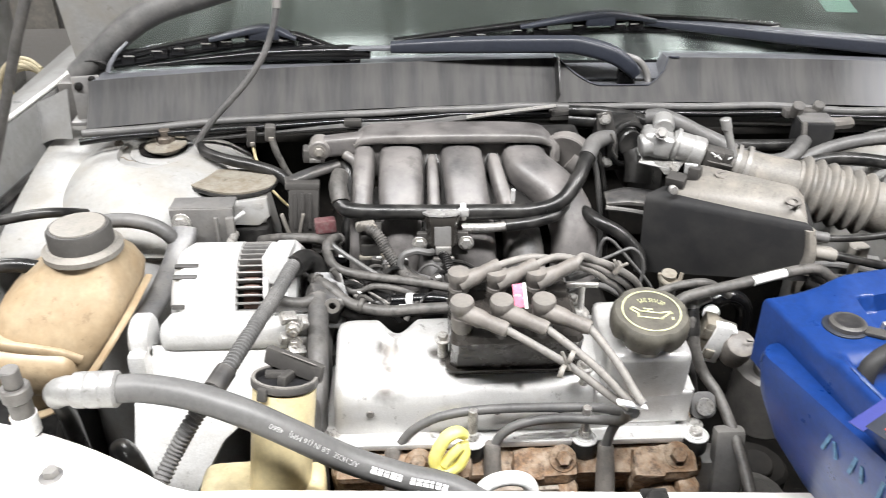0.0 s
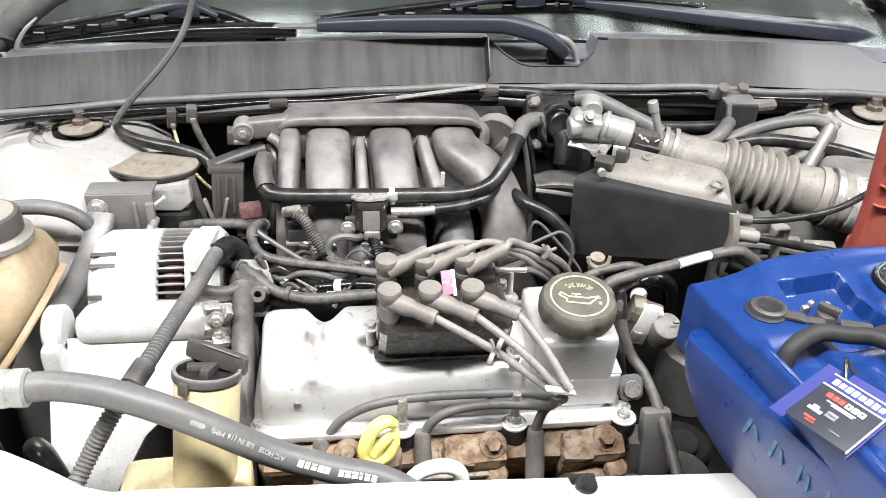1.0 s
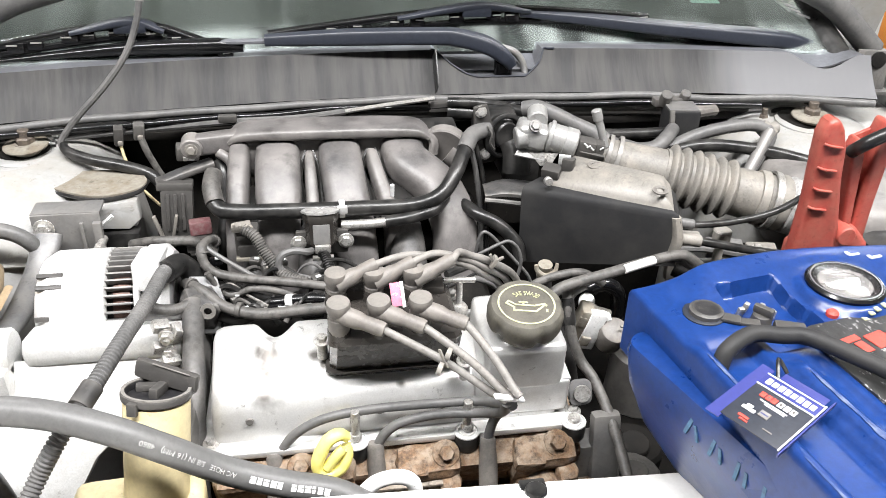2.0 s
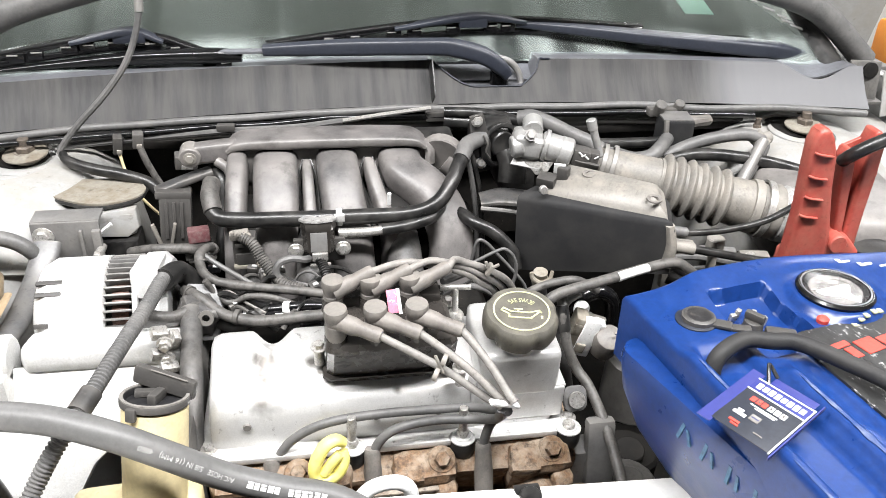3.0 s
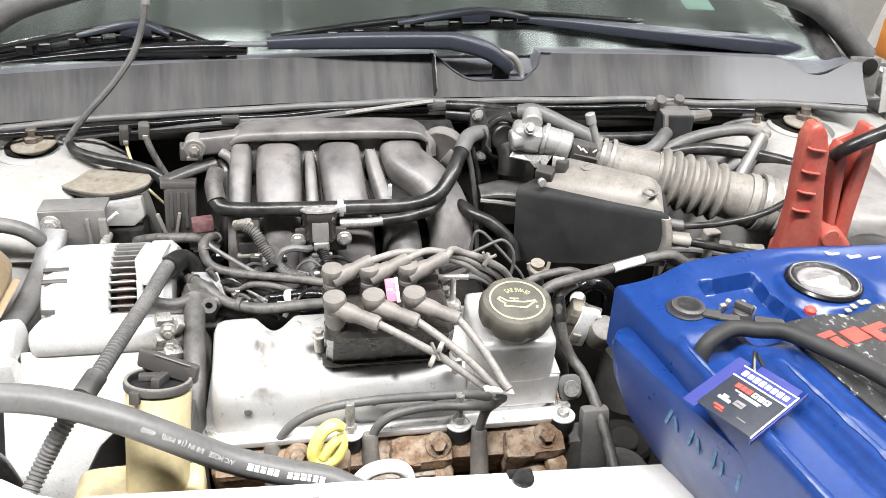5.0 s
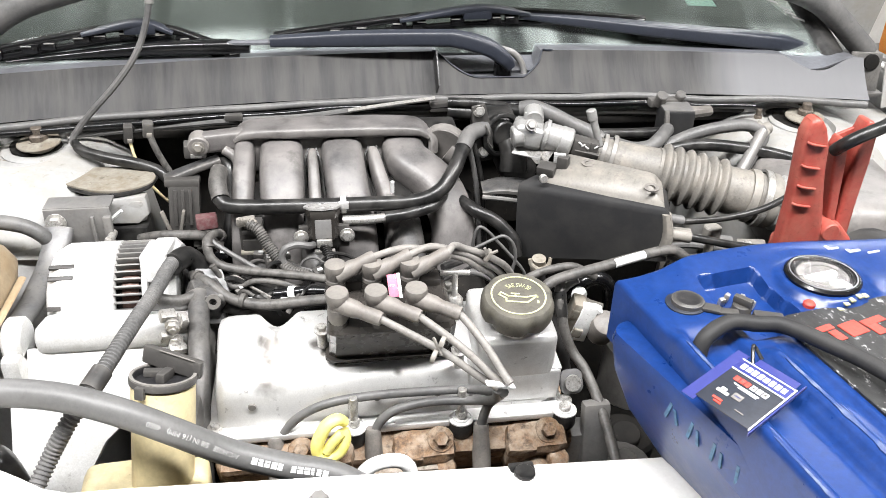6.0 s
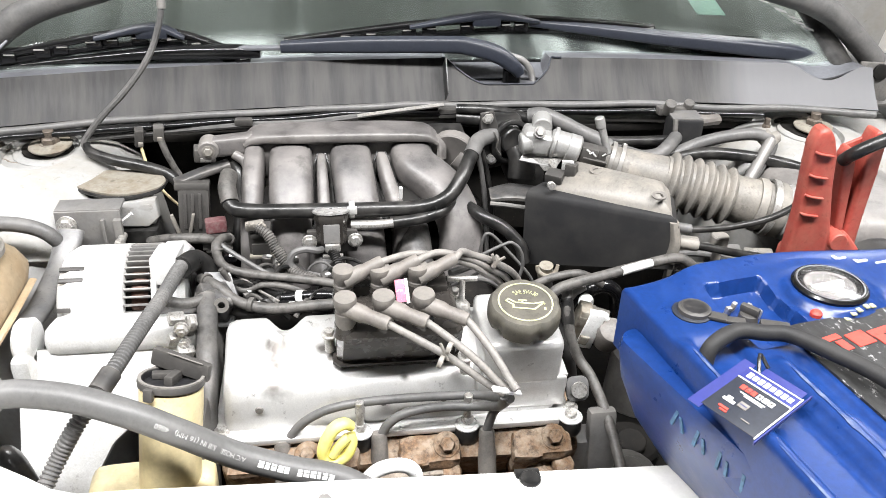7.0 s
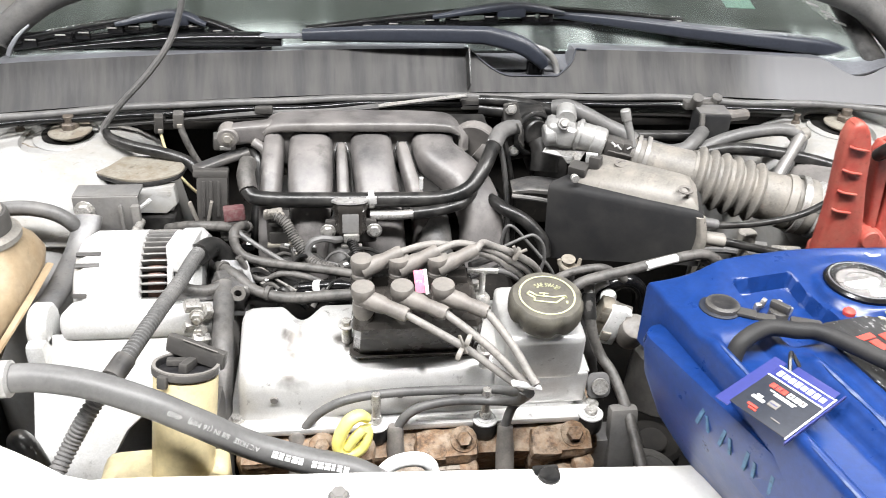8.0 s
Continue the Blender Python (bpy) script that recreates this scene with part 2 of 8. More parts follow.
    "maroon": mat("maroon_plastic", (0.13, 0.045, 0.05), 0.5, grain=0.2, dust=(0.22, 0.18, 0.17), dusty=0.6, patch=60),
    "orange": mat("orange_plastic", (0.85, 0.30, 0.04), 0.45, grain=0.1),
    "floor": mat("concrete_floor", (0.16, 0.155, 0.15), 0.8, grain=0.25, size=14, dust=(0.08, 0.075, 0.07), dusty=0.6, patch=1.5),
    "wall": mat("painted_block_wall", (0.46, 0.465, 0.46), 0.8, grain=0.12, size=10, dust=(0.22, 0.215, 0.205), dusty=0.4, patch=1.2),
    "ceiling": mat("ceiling_board", (0.32, 0.32, 0.315), 0.85, grain=0.08, size=12),
    # near-black base also stands for shade in recesses and gaps of the bay
    "undercarriage": mat("grimy_shade_black", (0.006, 0.0056, 0.0052), 0.6, grain=0.4, dust=(0.022, 0.019, 0.016), dusty=0.5, patch=14, grime=(0.10, 0.085, 0.07), grimy=0.5, spots=40, glo=0.62, ghi=0.74, gloss=0.2),
    "dash": mat("dash_vinyl", (0.060, 0.064, 0.058), 0.7, grain=0.2, size=120, gloss=0.3),
    "hoodpad": mat("hood_insulation", (0.07, 0.07, 0.07), 0.9, grain=0.3, size=40, dust=(0.14, 0.135, 0.13), dusty=0.5, patch=5, gloss=0.2),
    "rope": mat("yellowed_cable_jacket", (0.50, 0.44, 0.30), 0.6, grain=0.2),
}


# glare on the cowl's right-hand end, put into its colour as a paler tone
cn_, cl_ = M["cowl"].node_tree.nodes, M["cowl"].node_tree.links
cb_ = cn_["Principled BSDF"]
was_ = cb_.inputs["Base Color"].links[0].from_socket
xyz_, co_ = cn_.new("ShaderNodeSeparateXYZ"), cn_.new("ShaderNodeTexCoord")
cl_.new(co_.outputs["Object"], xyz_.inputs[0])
glare_mask_ = cn_.new("ShaderNodeMapRange")
glare_mask_.inputs[1].default_value, glare_mask_.inputs[2].default_value, glare_mask_.inputs[4].default_value = 0.40, 0.47, 0.8
cl_.new(xyz_.outputs[0], glare_mask_.inputs[0])
glare_mix_ = cn_.new("ShaderNodeMix")
glare_mix_.data_type = "RGBA"
glare_mix_.inputs["B"].default_value = (0.135, 0.135, 0.142, 1)
cl_.new(glare_mask_.outputs[0], glare_mix_.inputs["Factor"])
cl_.new(was_, glare_mix_.inputs["A"])
cl_.new(glare_mix_.outputs["Result"], cb_.inputs["Base Color"])


def glass_mat(name, tint, rough=0.02):
    m = bpy.data.materials.new(name)
    m.use_nodes = True
    b = m.node_tree.nodes["Principled BSDF"]
    b.inputs["Base Color"].default_value = (*tint, 1)
    b.inputs["Transmission Weight"].default_value = 1.0
    b.inputs["Roughness"].default_value = rough
    b.inputs["IOR"].default_value = 1.45
    return m


M["glass"] = glass_mat("tinted_windshield_glass", (0.70, 0.77, 0.74))
# smears left by the wipers: streaks of thin dust that take away a little of the clearness
gn_, gl_ = M["glass"].node_tree.nodes, M["glass"].node_tree.links
gco_, gmap_, gno_, gr_ = gn_.new("ShaderNodeTexCoord"), gn_.new("ShaderNodeMapping"), gn_.new("ShaderNodeTexNoise"), gn_.new("ShaderNodeMapRange")
gmap_.inputs["Rotation"].default_value = (0, 0, radians(35))
gmap_.inputs["Scale"].default_value = (14, 1.6, 2.0)
gno_.inputs["Scale"].default_value, gno_.inputs["Detail"].default_value, gno_.inputs["Distortion"].default_value = 1.0, 5, 0.6
gr_.inputs[1].default_value, gr_.inputs[2].default_value, gr_.inputs[3].default_value, gr_.inputs[4].default_value = 0.42, 0.70, 0.985, 0.82
gl_.new(gco_.outputs["Object"], gmap_.inputs["Vector"])
gl_.new(gmap_.outputs["Vector"], gno_.inputs["Vector"])
gl_.new(gno_.outputs["Fac"], gr_.inputs[0])
gl_.new(gr_.outputs[0], gn_["Principled BSDF"].inputs["Transmission Weight"])
M["clear"] = glass_mat("clear_plastic", (0.95, 0.95, 0.97), 0.08)
glow = bpy.data.materials.new("lit_tube")
glow.use_nodes = True
glow.node_tree.nodes["Principled BSDF"].inputs["Emission Color"].default_value = (1, 0.985, 0.95, 1)
glow.node_tree.nodes["Principled BSDF"].inputs["Emission Strength"].default_value = 12
M["glow"] = glow

# ---- building helpers ----
ORI = {}


def thing(name, label, category, at, group="", kind=""):
    ob = new(name)
    ob.empty_display_size = 0.02
    ob.location = at
    ORI[ob] = Vector(at)
    return tagged(ob, label, category, group, kind)


def part(name, bm, material, parent, label="", sharp=38):
    """Links a bmesh, built in world places, as one mesh under a thing or a part."""
    org = ORI.get(parent, Vector())
    bmesh.ops.translate(bm, verts=bm.verts, vec=-org)
    bmesh.ops.recalc_face_normals(bm, faces=bm.faces)
    me = bpy.data.meshes.new(name)
    bm.to_mesh(me)
    bm.free()
    for p in me.polygons:
        p.use_smooth = True
    me.set_sharp_from_angle(angle=radians(sharp))
    me.materials.append(M[material] if isinstance(material, str) else material)
    ob = new(name, me)
    if parent is not None:
        ob.parent = parent
    ORI[ob] = org
    return tagged(ob, label)


def solo(name, bm, material, label, category, at, kind="", group="", sharp=38):
    """A thing that is one mesh."""
    ORI[None] = Vector(at)
    ob = part(name, bm, material, None, "", sharp)
    ORI[None] = Vector()
    ob.location = at
    return tagged(ob, label, category, group, kind)


def merge(*bms):
    out = bms[0]
    for b in bms[1:]:
        me = bpy.data.meshes.new("tmp")
        b.to_mesh(me)
        b.free()
        out.from_mesh(me)
        bpy.data.meshes.remove(me)
    return out


def box(c, s, bevel=0.002, rot=(0, 0, 0), seg=2, taper=None):
    """Rounded box at c of size s; taper scales the top's x and y."""
    bm = bmesh.new()
    bmesh.ops.create_cube(bm, size=1)
    for v in bm.verts:
        k = taper if taper and v.co.z > 0 else (1, 1)
        v.co = Vector((v.co.x * s[0] * k[0], v.co.y * s[1] * k[1], v.co.z * s[2]))
    if bevel > 0:
        bmesh.ops.bevel(bm, geom=bm.edges[:], offset=min(bevel, min(s) * 0.45), segments=seg, profile=0.6, affect="EDGES")
    bmesh.ops.transform(bm, matrix=pose(*c, *rot), verts=bm.verts)
    return bm


def axis_matrix(a, b):
    a, b = Vector(a), Vector(b)
    return Matrix.Translation(a) @ (b - a).to_track_quat("Z", "Y").to_matrix().to_4x4()


def lathe(a, b, prof, seg=20, ring=False):
    """Turned shape from a towards b: prof is rows of (radius, height)."""
    bm = bmesh.new()
    rings = []
    for r, h in prof:
        if r < 1e-5:
            rings.append([bm.verts.new((0, 0, h))])
        else:
            rings.append([bm.verts.new((r * math.cos(2 * math.pi * i / seg), r * math.sin(2 * math.pi * i / seg), h)) for i in range(seg)])
    for p, q in zip(rings, rings[1:] + rings[:1] if ring else rings[1:]):
        for i in range(seg):
            f = [p[i % len(p)], p[(i + 1) % len(p)], q[(i + 1) % len(q)], q[i % len(q)]]
            f = list(dict.fromkeys(f))
            if len(f) > 2:
                bm.faces.new(f)
    for end in () if ring else (rings[0], rings[-1]):
        if len(end) > 2:
            bm.faces.new(end)
    bmesh.ops.transform(bm, matrix=axis_matrix(a, b), verts=bm.verts)
    return bm


def rod(a, b, r, r2=None, seg=16, bevel=0.12):
    """Cylinder from a to b with softened rims."""
    h = (Vector(b) - Vector(a)).length
    r2 = r if r2 is None else r2
    e = min(r, r2, h) * bevel
    return lathe(a, b, [(0, 0), (r - e, 0), (r, e), (r2, h - e), (r2 - e, h), (0, h)], seg)


def spline(pts, sub=8):
    pts = [Vector(p) for p in pts]
    ext = [2 * pts[0] - pts[1], *pts, 2 * pts[-1] - pts[-2]]
    out = []
    for i in range(1, len(ext) - 2):
        a, b, c, d = ext[i - 1:i + 3]
        for k in range(sub):
            t = k / sub
            out.append(0.5 * (2 * b + (c - a) * t + (2 * a - 5 * b + 4 * c - d) * t * t + (3 * b - a - 3 * c + d) * t ** 3))
    return out + [pts[-1]]


def resample(path, step):
    out, need = [path[0]], step
    for a, b in zip(path, path[1:]):
        d = (b - a).length
        while d >= need:
            a = a + (b - a) * (need / d)
            d -= need
            out.append(a)
            need = step
        need -= d
    return out


def tube(pts, r, seg=10, sub=8, ridge=0.0, pitch=0.004, flat=1.0):
    """Hose along a smooth line; r is one radius or one for each point; ridge gives corrugation."""
    path = spline(pts, sub)
    n = len(path)
    if isinstance(r, (int, float)):
        rad = [r] * n
    else:
        rad = [r[min(i // sub, len(r) - 1)] + (r[min(i // sub + 1, len(r) - 1)] - r[min(i // sub, len(r) - 1)]) * (i % sub) / sub for i in range(n)]
    if ridge:
        path = resample(path, pitch / 4)
        n = len(path)
        rad = [r + ridge * (1, 1, -1, -1)[i % 4] for i in range(n)]
    bm = bmesh.new()
    t = (path[1] - path[0]).normalized()
    up = Vector((0, 0, 1)) if abs(t.z) < 0.9 else Vector((0, 1, 0))
    rings = []
    for i in range(n):
        t = (path[min(i + 1, n - 1)] - path[max(i - 1, 0)]).normalized()
        up = (up - t * up.dot(t)).normalized()
        side = t.cross(up)
        rings.append([bm.verts.new(path[i] + rad[i] * (math.cos(a) * side + flat * math.sin(a) * up)) for a in (2 * math.pi * k / seg for k in range(seg))])
    for p, q in zip(rings, rings[1:]):
        for i in range(seg):
            bm.faces.new((p[i], p[(i + 1) % seg], q[(i + 1) % seg], q[i]))
    bm.faces.new(rings[0])
    bm.faces.new(rings[-1])
    return bm


def sweep(pts, half, sub=8, n=20, power=0.5, up=(0, 0, 1)):
    """Bar along a smooth line with a rounded-box section; half gives (half width, half height) for each point."""
    path = spline(pts, sub)
    last = len(half) - 1
    bm = bmesh.new()
    up = Vector(up)
    rings = []
    for i, p in enumerate(path):
        k, f = min(i // sub, last), (i % sub) / sub
        a, b = half[k], half[min(k + 1, last)]
        w, h = a[0] + (b[0] - a[0]) * f, a[1] + (b[1] - a[1]) * f
        t = (path[min(i + 1, len(path) - 1)] - path[max(i - 1, 0)]).normalized()
        up = (up - t * up.dot(t)).normalized()
        side = t.cross(up)
        ring = []
        for j in range(n):
            c, s = math.cos(2 * math.pi * (j + 0.5) / n), math.sin(2 * math.pi * (j + 0.5) / n)
            ring.append(bm.verts.new(p + side * (w * math.copysign(abs(c) ** power, c)) + up * (h * math.copysign(abs(s) ** power, s))))
        rings.append(ring)
    for p, q in zip(rings, rings[1:]):
        for j in range(n):
            bm.faces.new((p[j], p[(j + 1) % n], q[(j + 1) % n], q[j]))
    bm.faces.new(rings[0])
    bm.faces.new(rings[-1])
    return bm


def slab(outline, z0, z1, m=None, bevel=0.0, seg=2):
    """Flat outline of (x, y) raised from z0 to z1, then moved by m."""
    bm = bmesh.new()
    lo = [bm.verts.new((x, y, z0)) for x, y in outline]
    hi = [bm.verts.new((x, y, z1)) for x, y in outline]
    bm.faces.new(lo)
    bm.faces.new(hi)
    n = len(outline)
    for i in range(n):
        bm.faces.new((lo[i], lo[(i + 1) % n], hi[(i + 1) % n], hi[i]))
    bmesh.ops.recalc_face_normals(bm, faces=bm.faces)
    if bevel:
        bmesh.ops.bevel(bm, geom=bm.edges[:], offset=bevel, segments=seg, profile=0.6, affect="EDGES")
    if m is not None:
        bmesh.ops.transform(bm, matrix=m, verts=bm.verts)
    return bm


def loft(sections):
    """Closed rings of the same count joined into one body."""
    bm = bmesh.new()
    rings = [[bm.verts.new(p) for p in s] for s in sections]
    n = len(rings[0])
    for p, q in zip(rings, rings[1:]):
        for i in range(n):
            bm.faces.new((p[i], p[(i + 1) % n], q[(i + 1) % n], q[i]))
    bm.faces.new(rings[0])
    bm.faces.new(rings[-1])
    bmesh.ops.recalc_face_normals(bm, faces=bm.faces)
    return bm


def sheet(f, nu, nv, thick):
    """Curved sheet f(u, v) with u and v from 0 to 1, of that thickness along its normal."""
    bm = bmesh.new()
    g = [[Vector(f(i / nu, j / nv)) for j in range(nv + 1)] for i in range(nu + 1)]
    top, low = [], []
    for i in range(nu + 1):
        a, b = [], []
        for j in range(nv + 1):
            du = g[min(i + 1, nu)][j] - g[max(i - 1, 0)][j]
            dv = g[i][min(j + 1, nv)] - g[i][max(j - 1, 0)]
            nn = du.cross(dv)
            nn = nn.normalized() if nn.length > 1e-9 else Vector((0, 0, 1))
            a.append(bm.verts.new(g[i][j]))
            b.append(bm.verts.new(g[i][j] - nn * thick))
        top.append(a)
        low.append(b)
    for i in range(nu):
        for j in range(nv):
            bm.faces.new((top[i][j], top[i + 1][j], top[i + 1][j + 1], top[i][j + 1]))
            bm.faces.new((low[i][j], low[i][j + 1], low[i + 1][j + 1], low[i + 1][j]))
    for i in range(nu):
        bm.faces.new((top[i][0], low[i][0], low[i + 1][0], top[i + 1][0]))
        bm.faces.new((top[i][nv], top[i + 1][nv], low[i + 1][nv], low[i][nv]))
    for j in range(nv):
        bm.faces.new((top[0][j], top[0][j + 1], low[0][j + 1], low[0][j]))
        bm.faces.new((top[nu][j], low[nu][j], low[nu][j + 1], top[nu][j + 1]))
    return bm


def cast(bm, amount=0.0015, scale=45.0, cuts=3):
    """Roughens a casting: cuts its faces finer and pushes them in and out by noise."""
    bmesh.ops.subdivide_edges(bm, edges=bm.edges[:], cuts=cuts, use_grid_fill=True)
    bm.normal_update()
    for v in bm.verts:
        v.co += v.normal * amount * (noise.noise(v.co * scale) + 0.6 * noise.noise(v.co * scale * 2.7 + Vector((9, 3, 5))))
    return bm


def hexbolt(a, b, r, h, washer=0.0):
    """Hex head at a, facing along a to b, with a washer below it."""
    d = (Vector(b) - Vector(a)).normalized()
    bm = lathe(a, Vector(a) + d, [(0, 0), (r, 0), (r, h * 0.8), (r * 0.85, h), (0, h)], 6)
    if washer:
        bm = merge(bm, rod(Vector(a) - d * 0.0012, Vector(a) + d * 0.0012, washer, seg=18))
    return bm


def lettering(text, size, m, depth=0.0002):
    """Flat letters of the built-in font, lying in m's xy plane, centred."""
    cu = bpy.data.curves.new("lettering", "FONT")
    cu.body, cu.size, cu.extrude, cu.align_x, cu.align_y = text, size, depth, "CENTER", "CENTER"
    ob = bpy.data.objects.new("lettering", cu)
    scene.collection.objects.link(ob)
    bpy.context.view_layer.update()
    me = bpy.data.meshes.new_from_object(ob.evaluated_get(bpy.context.evaluated_depsgraph_get()))
    bpy.data.objects.remove(ob)
    bm = bmesh.new()
    bm.from_mesh(me)
    bpy.data.meshes.remove(me)
    bmesh.ops.transform(bm, matrix=m, verts=bm.verts)
    return bm

# ---- the garage ----
solo("floor", box((0.2, 0.5, -0.05), (9.0, 11.0, 0.1), 0), "floor", "grey stained concrete garage floor", "floor", (0, 0, 0), "structure")
solo("ceiling", box((0.2, 0.5, 3.10), (9.0, 11.0, 0.1), 0), "ceiling", "off-white garage ceiling", "ceiling", (0, 0, 0), "structure")
solo("wall_south", box((0.2, -5.05, 1.525), (9.0, 0.1, 3.05), 0), "wall", "painted garage wall", "wall", (0, 0, 0), "structure")
solo("wall_north", box((0.2, 6.05, 1.525), (9.0, 0.1, 3.05), 0), "wall", "painted garage wall", "wall", (0, 0, 0), "structure")
solo("wall_west", box((-4.35, 0.5, 1.525), (0.1, 11.0, 3.05), 0), "wall", "painted garage wall", "wall", (0, 0, 0), "structure")
solo("wall_east", box((4.75, 0.5, 1.525), (0.1, 11.0, 3.05), 0), "wall", "painted garage wall", "wall", (0, 0, 0), "structure")
for lx, ly in LAMPS:
    fx = thing("ceiling_light", "white fluorescent ceiling light with two lit tubes", "ceiling light", (lx, ly, 3.05), "ceiling lights")
    part("housing", box((lx, ly, 3.02), (1.25, 0.32, 0.06), 0.01), "ceiling", fx)
    for s in (-1, 1):
        part("tube", rod((lx - 0.58, ly + s * 0.07, 2.965), (lx + 0.58, ly + s * 0.07, 2.965), 0.013), "glow", fx, "lit fluorescent tube")

# ---- car body ----
XC = 0.20  # the car's middle


def side(x):
    """x as it lies on the other side of the car's middle."""
    return 2 * XC - x


body = thing("car_body", "white painted car body round an open engine bay", "car", (XC, 1.2, 0.0))


def tower(x, name):
    bm = lathe((x, 1.06, 0.4), (x, 1.06, 1), [(0.215, 0), (0.205, 0.30), (0.190, 0.375), (0.165, 0.420), (0.130, 0.443), (0.100, 0.452), (0.066, 0.455), (0.063, 0.447), (0, 0.447)], 40)
    bmesh.ops.scale(bm, vec=(0.75, 0.95, 1.0), verts=bm.verts, space=Matrix.Translation((-x, -1.06, 0)))
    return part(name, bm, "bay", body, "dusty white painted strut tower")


for x in (-0.357, 0.747):
    tw = tower(x, "strut_tower")
    # near-black disc stands for the shade in the opening under the plate
    part("mount_shade_disc", lathe((x + 0.004, 1.080, 0.8462), (x + 0.013, 1.076, 1), [(0, 0), (0.0335, 0), (0.0335, 0.0035), (0.031, 0.005), (0, 0.005)], 32), "undercarriage", tw, "dark disc for the shaded recess round the strut mount")
    part("mount_collar", lathe((x + 0.008, 1.070, 0.8440), (x + 0.013, 1.066, 1), [(0.032, 0), (0.045, 0.0), (0.045, 0.0045), (0.041, 0.0065), (0.034, 0.0065), (0.032, 0.004)], 32, True), "bay", tw, "dusty raised collar")
    part("mount_plate", lathe((x + 0.013, 1.068, 0.850), (x + 0.008, 1.060, 1), [(0, 0), (0.018, 0), (0.022, 0.005), (0.0270, 0.0065), (0.0285, 0.009), (0.0275, 0.0105), (0.013, 0.013), (0, 0.013)], 32), "paleplate", tw, "round dusty strut mount plate")
    part("strut_nut", merge(hexbolt((x + 0.013, 1.068, 0.861), (x + 0.013, 1.068, 1), 0.0125, 0.010, 0.015), rod((x + 0.013, 1.068, 0.865), (x + 0.013, 1.068, 0.880), 0.0072)), "rustnut", tw, "rusted hex nut")
    lipr = [0.0012 + 0.0013 * abs(noise.noise(Vector((k * 0.9, x * 7, 2)))) for k in range(30)]
    part("weld_lip", tube([(x + (0.119 * k / 29 - 0.048) * (1 if x < XC else -1), 1.053 - 0.078 * k / 29 + 0.004 * noise.noise(Vector((k * 0.45, x, 0))), 0.8465 - 0.010 * (k / 29) ** 2) for k in range(30)], lipr, 6, 4), "rustplate", tw, "broken rusty seam sealer")
    for dx, dy in ((-0.056, 0.02), (0.045, 0.07)):
        part("stud", merge(hexbolt((x + dx, 1.06 + dy, 0.850), (x + dx, 1.06 + dy, 1), 0.0068, 0.008, 0.0125), rod((x + dx, 1.06 + dy, 0.845), (x + dx, 1.06 + dy, 0.868), 0.0042)), "rustnut", tw)

# inner fenders, with the flange that the hood closes on
for s, edge in ((-1, -0.515), (1, 0.915)):
    prof = [(0.03, 0.35), (0.012, 0.78), (-0.004, 0.83), (-0.008, 0.890), (-0.010, 0.900), (-0.016, 0.905), (-0.05, 0.898), (-0.12, 0.86), (-0.21, 0.78), (-0.25, 0.35)]

    def fend(u, v, s=s, edge=edge, prof=prof):
        y = 0.10 + 1.50 * u
        k = v * (len(prof) - 1)
        i = min(int(k), len(prof) - 2)
        a, b = prof[i], prof[i + 1]
        dx, z = a[0] + (b[0] - a[0]) * (k - i), a[1] + (b[1] - a[1]) * (k - i)
        return edge - s * dx + s * 0.10 * max(0, 1.2 - y), y, z + 0.03 * (u - 0.75) * (z > 0.6)

    part("fender", sheet(fend, 14, 27, 0.003), "fender", body, "dusty white front fender, greyed for shade")
    part("fender_seal", tube([(edge - s * 0.006 + s * 0.10 * (1.2 - y), y, 0.826 + 0.016 * (y - 1.1)) for y in (0.6, 0.9, 1.1, 1.18)], 0.007, 8), "rubber", body, "black rubber seal")
    # edge line in plain white, as lit, against the shade-greyed face below
    part("flange_edge", tube([(edge + s * 0.012 + s * 0.10 * max(0, 1.2 - y), y, 0.9045 + 0.02 * (y - 1.1)) for y in (0.5, 0.8, 1.0, 1.2, 1.25)], 0.0032, 8), "white", body, "lit white edge line along the fender flange")

for s in (-1, 1):
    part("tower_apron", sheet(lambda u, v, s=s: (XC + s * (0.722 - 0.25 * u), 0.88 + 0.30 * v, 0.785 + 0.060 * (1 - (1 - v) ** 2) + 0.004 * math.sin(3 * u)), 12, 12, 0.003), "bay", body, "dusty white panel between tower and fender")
# wheels, plain and mostly out of sight
for x in (-0.55, 0.95):
    for y in (0.95, 3.35):
        wheel = part("wheel", lathe((x - 0.10, y, 0.32), (x + 0.10, y, 0.32), [(0.20, 0), (0.30, 0.005), (0.32, 0.03), (0.32, 0.17), (0.30, 0.195), (0.20, 0.20)], 36), "rubber", body, "black rubber tyre")
        part("rim", lathe((x - 0.095, y, 0.32), (x + 0.10, y, 0.32), [(0, 0), (0.20, 0), (0.20, 0.19), (0, 0.19)], 28), "alu", wheel)
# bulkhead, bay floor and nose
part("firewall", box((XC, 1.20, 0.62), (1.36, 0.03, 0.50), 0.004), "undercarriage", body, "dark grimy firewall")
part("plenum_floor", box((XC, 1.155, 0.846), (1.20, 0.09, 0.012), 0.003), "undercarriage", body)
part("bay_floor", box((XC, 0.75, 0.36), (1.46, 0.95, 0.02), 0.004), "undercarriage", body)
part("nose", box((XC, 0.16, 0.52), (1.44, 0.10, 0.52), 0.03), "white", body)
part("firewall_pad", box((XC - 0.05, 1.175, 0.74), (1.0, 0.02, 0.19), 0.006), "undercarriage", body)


def rim_y(x):
    """Rear edge of the radiator support."""
    d = max(0.0, -0.20 - x)
    return 0.488 - 0.045 * (x + 0.15) * (x > -0.15) + 0.72 * d - 1.25 * d * d


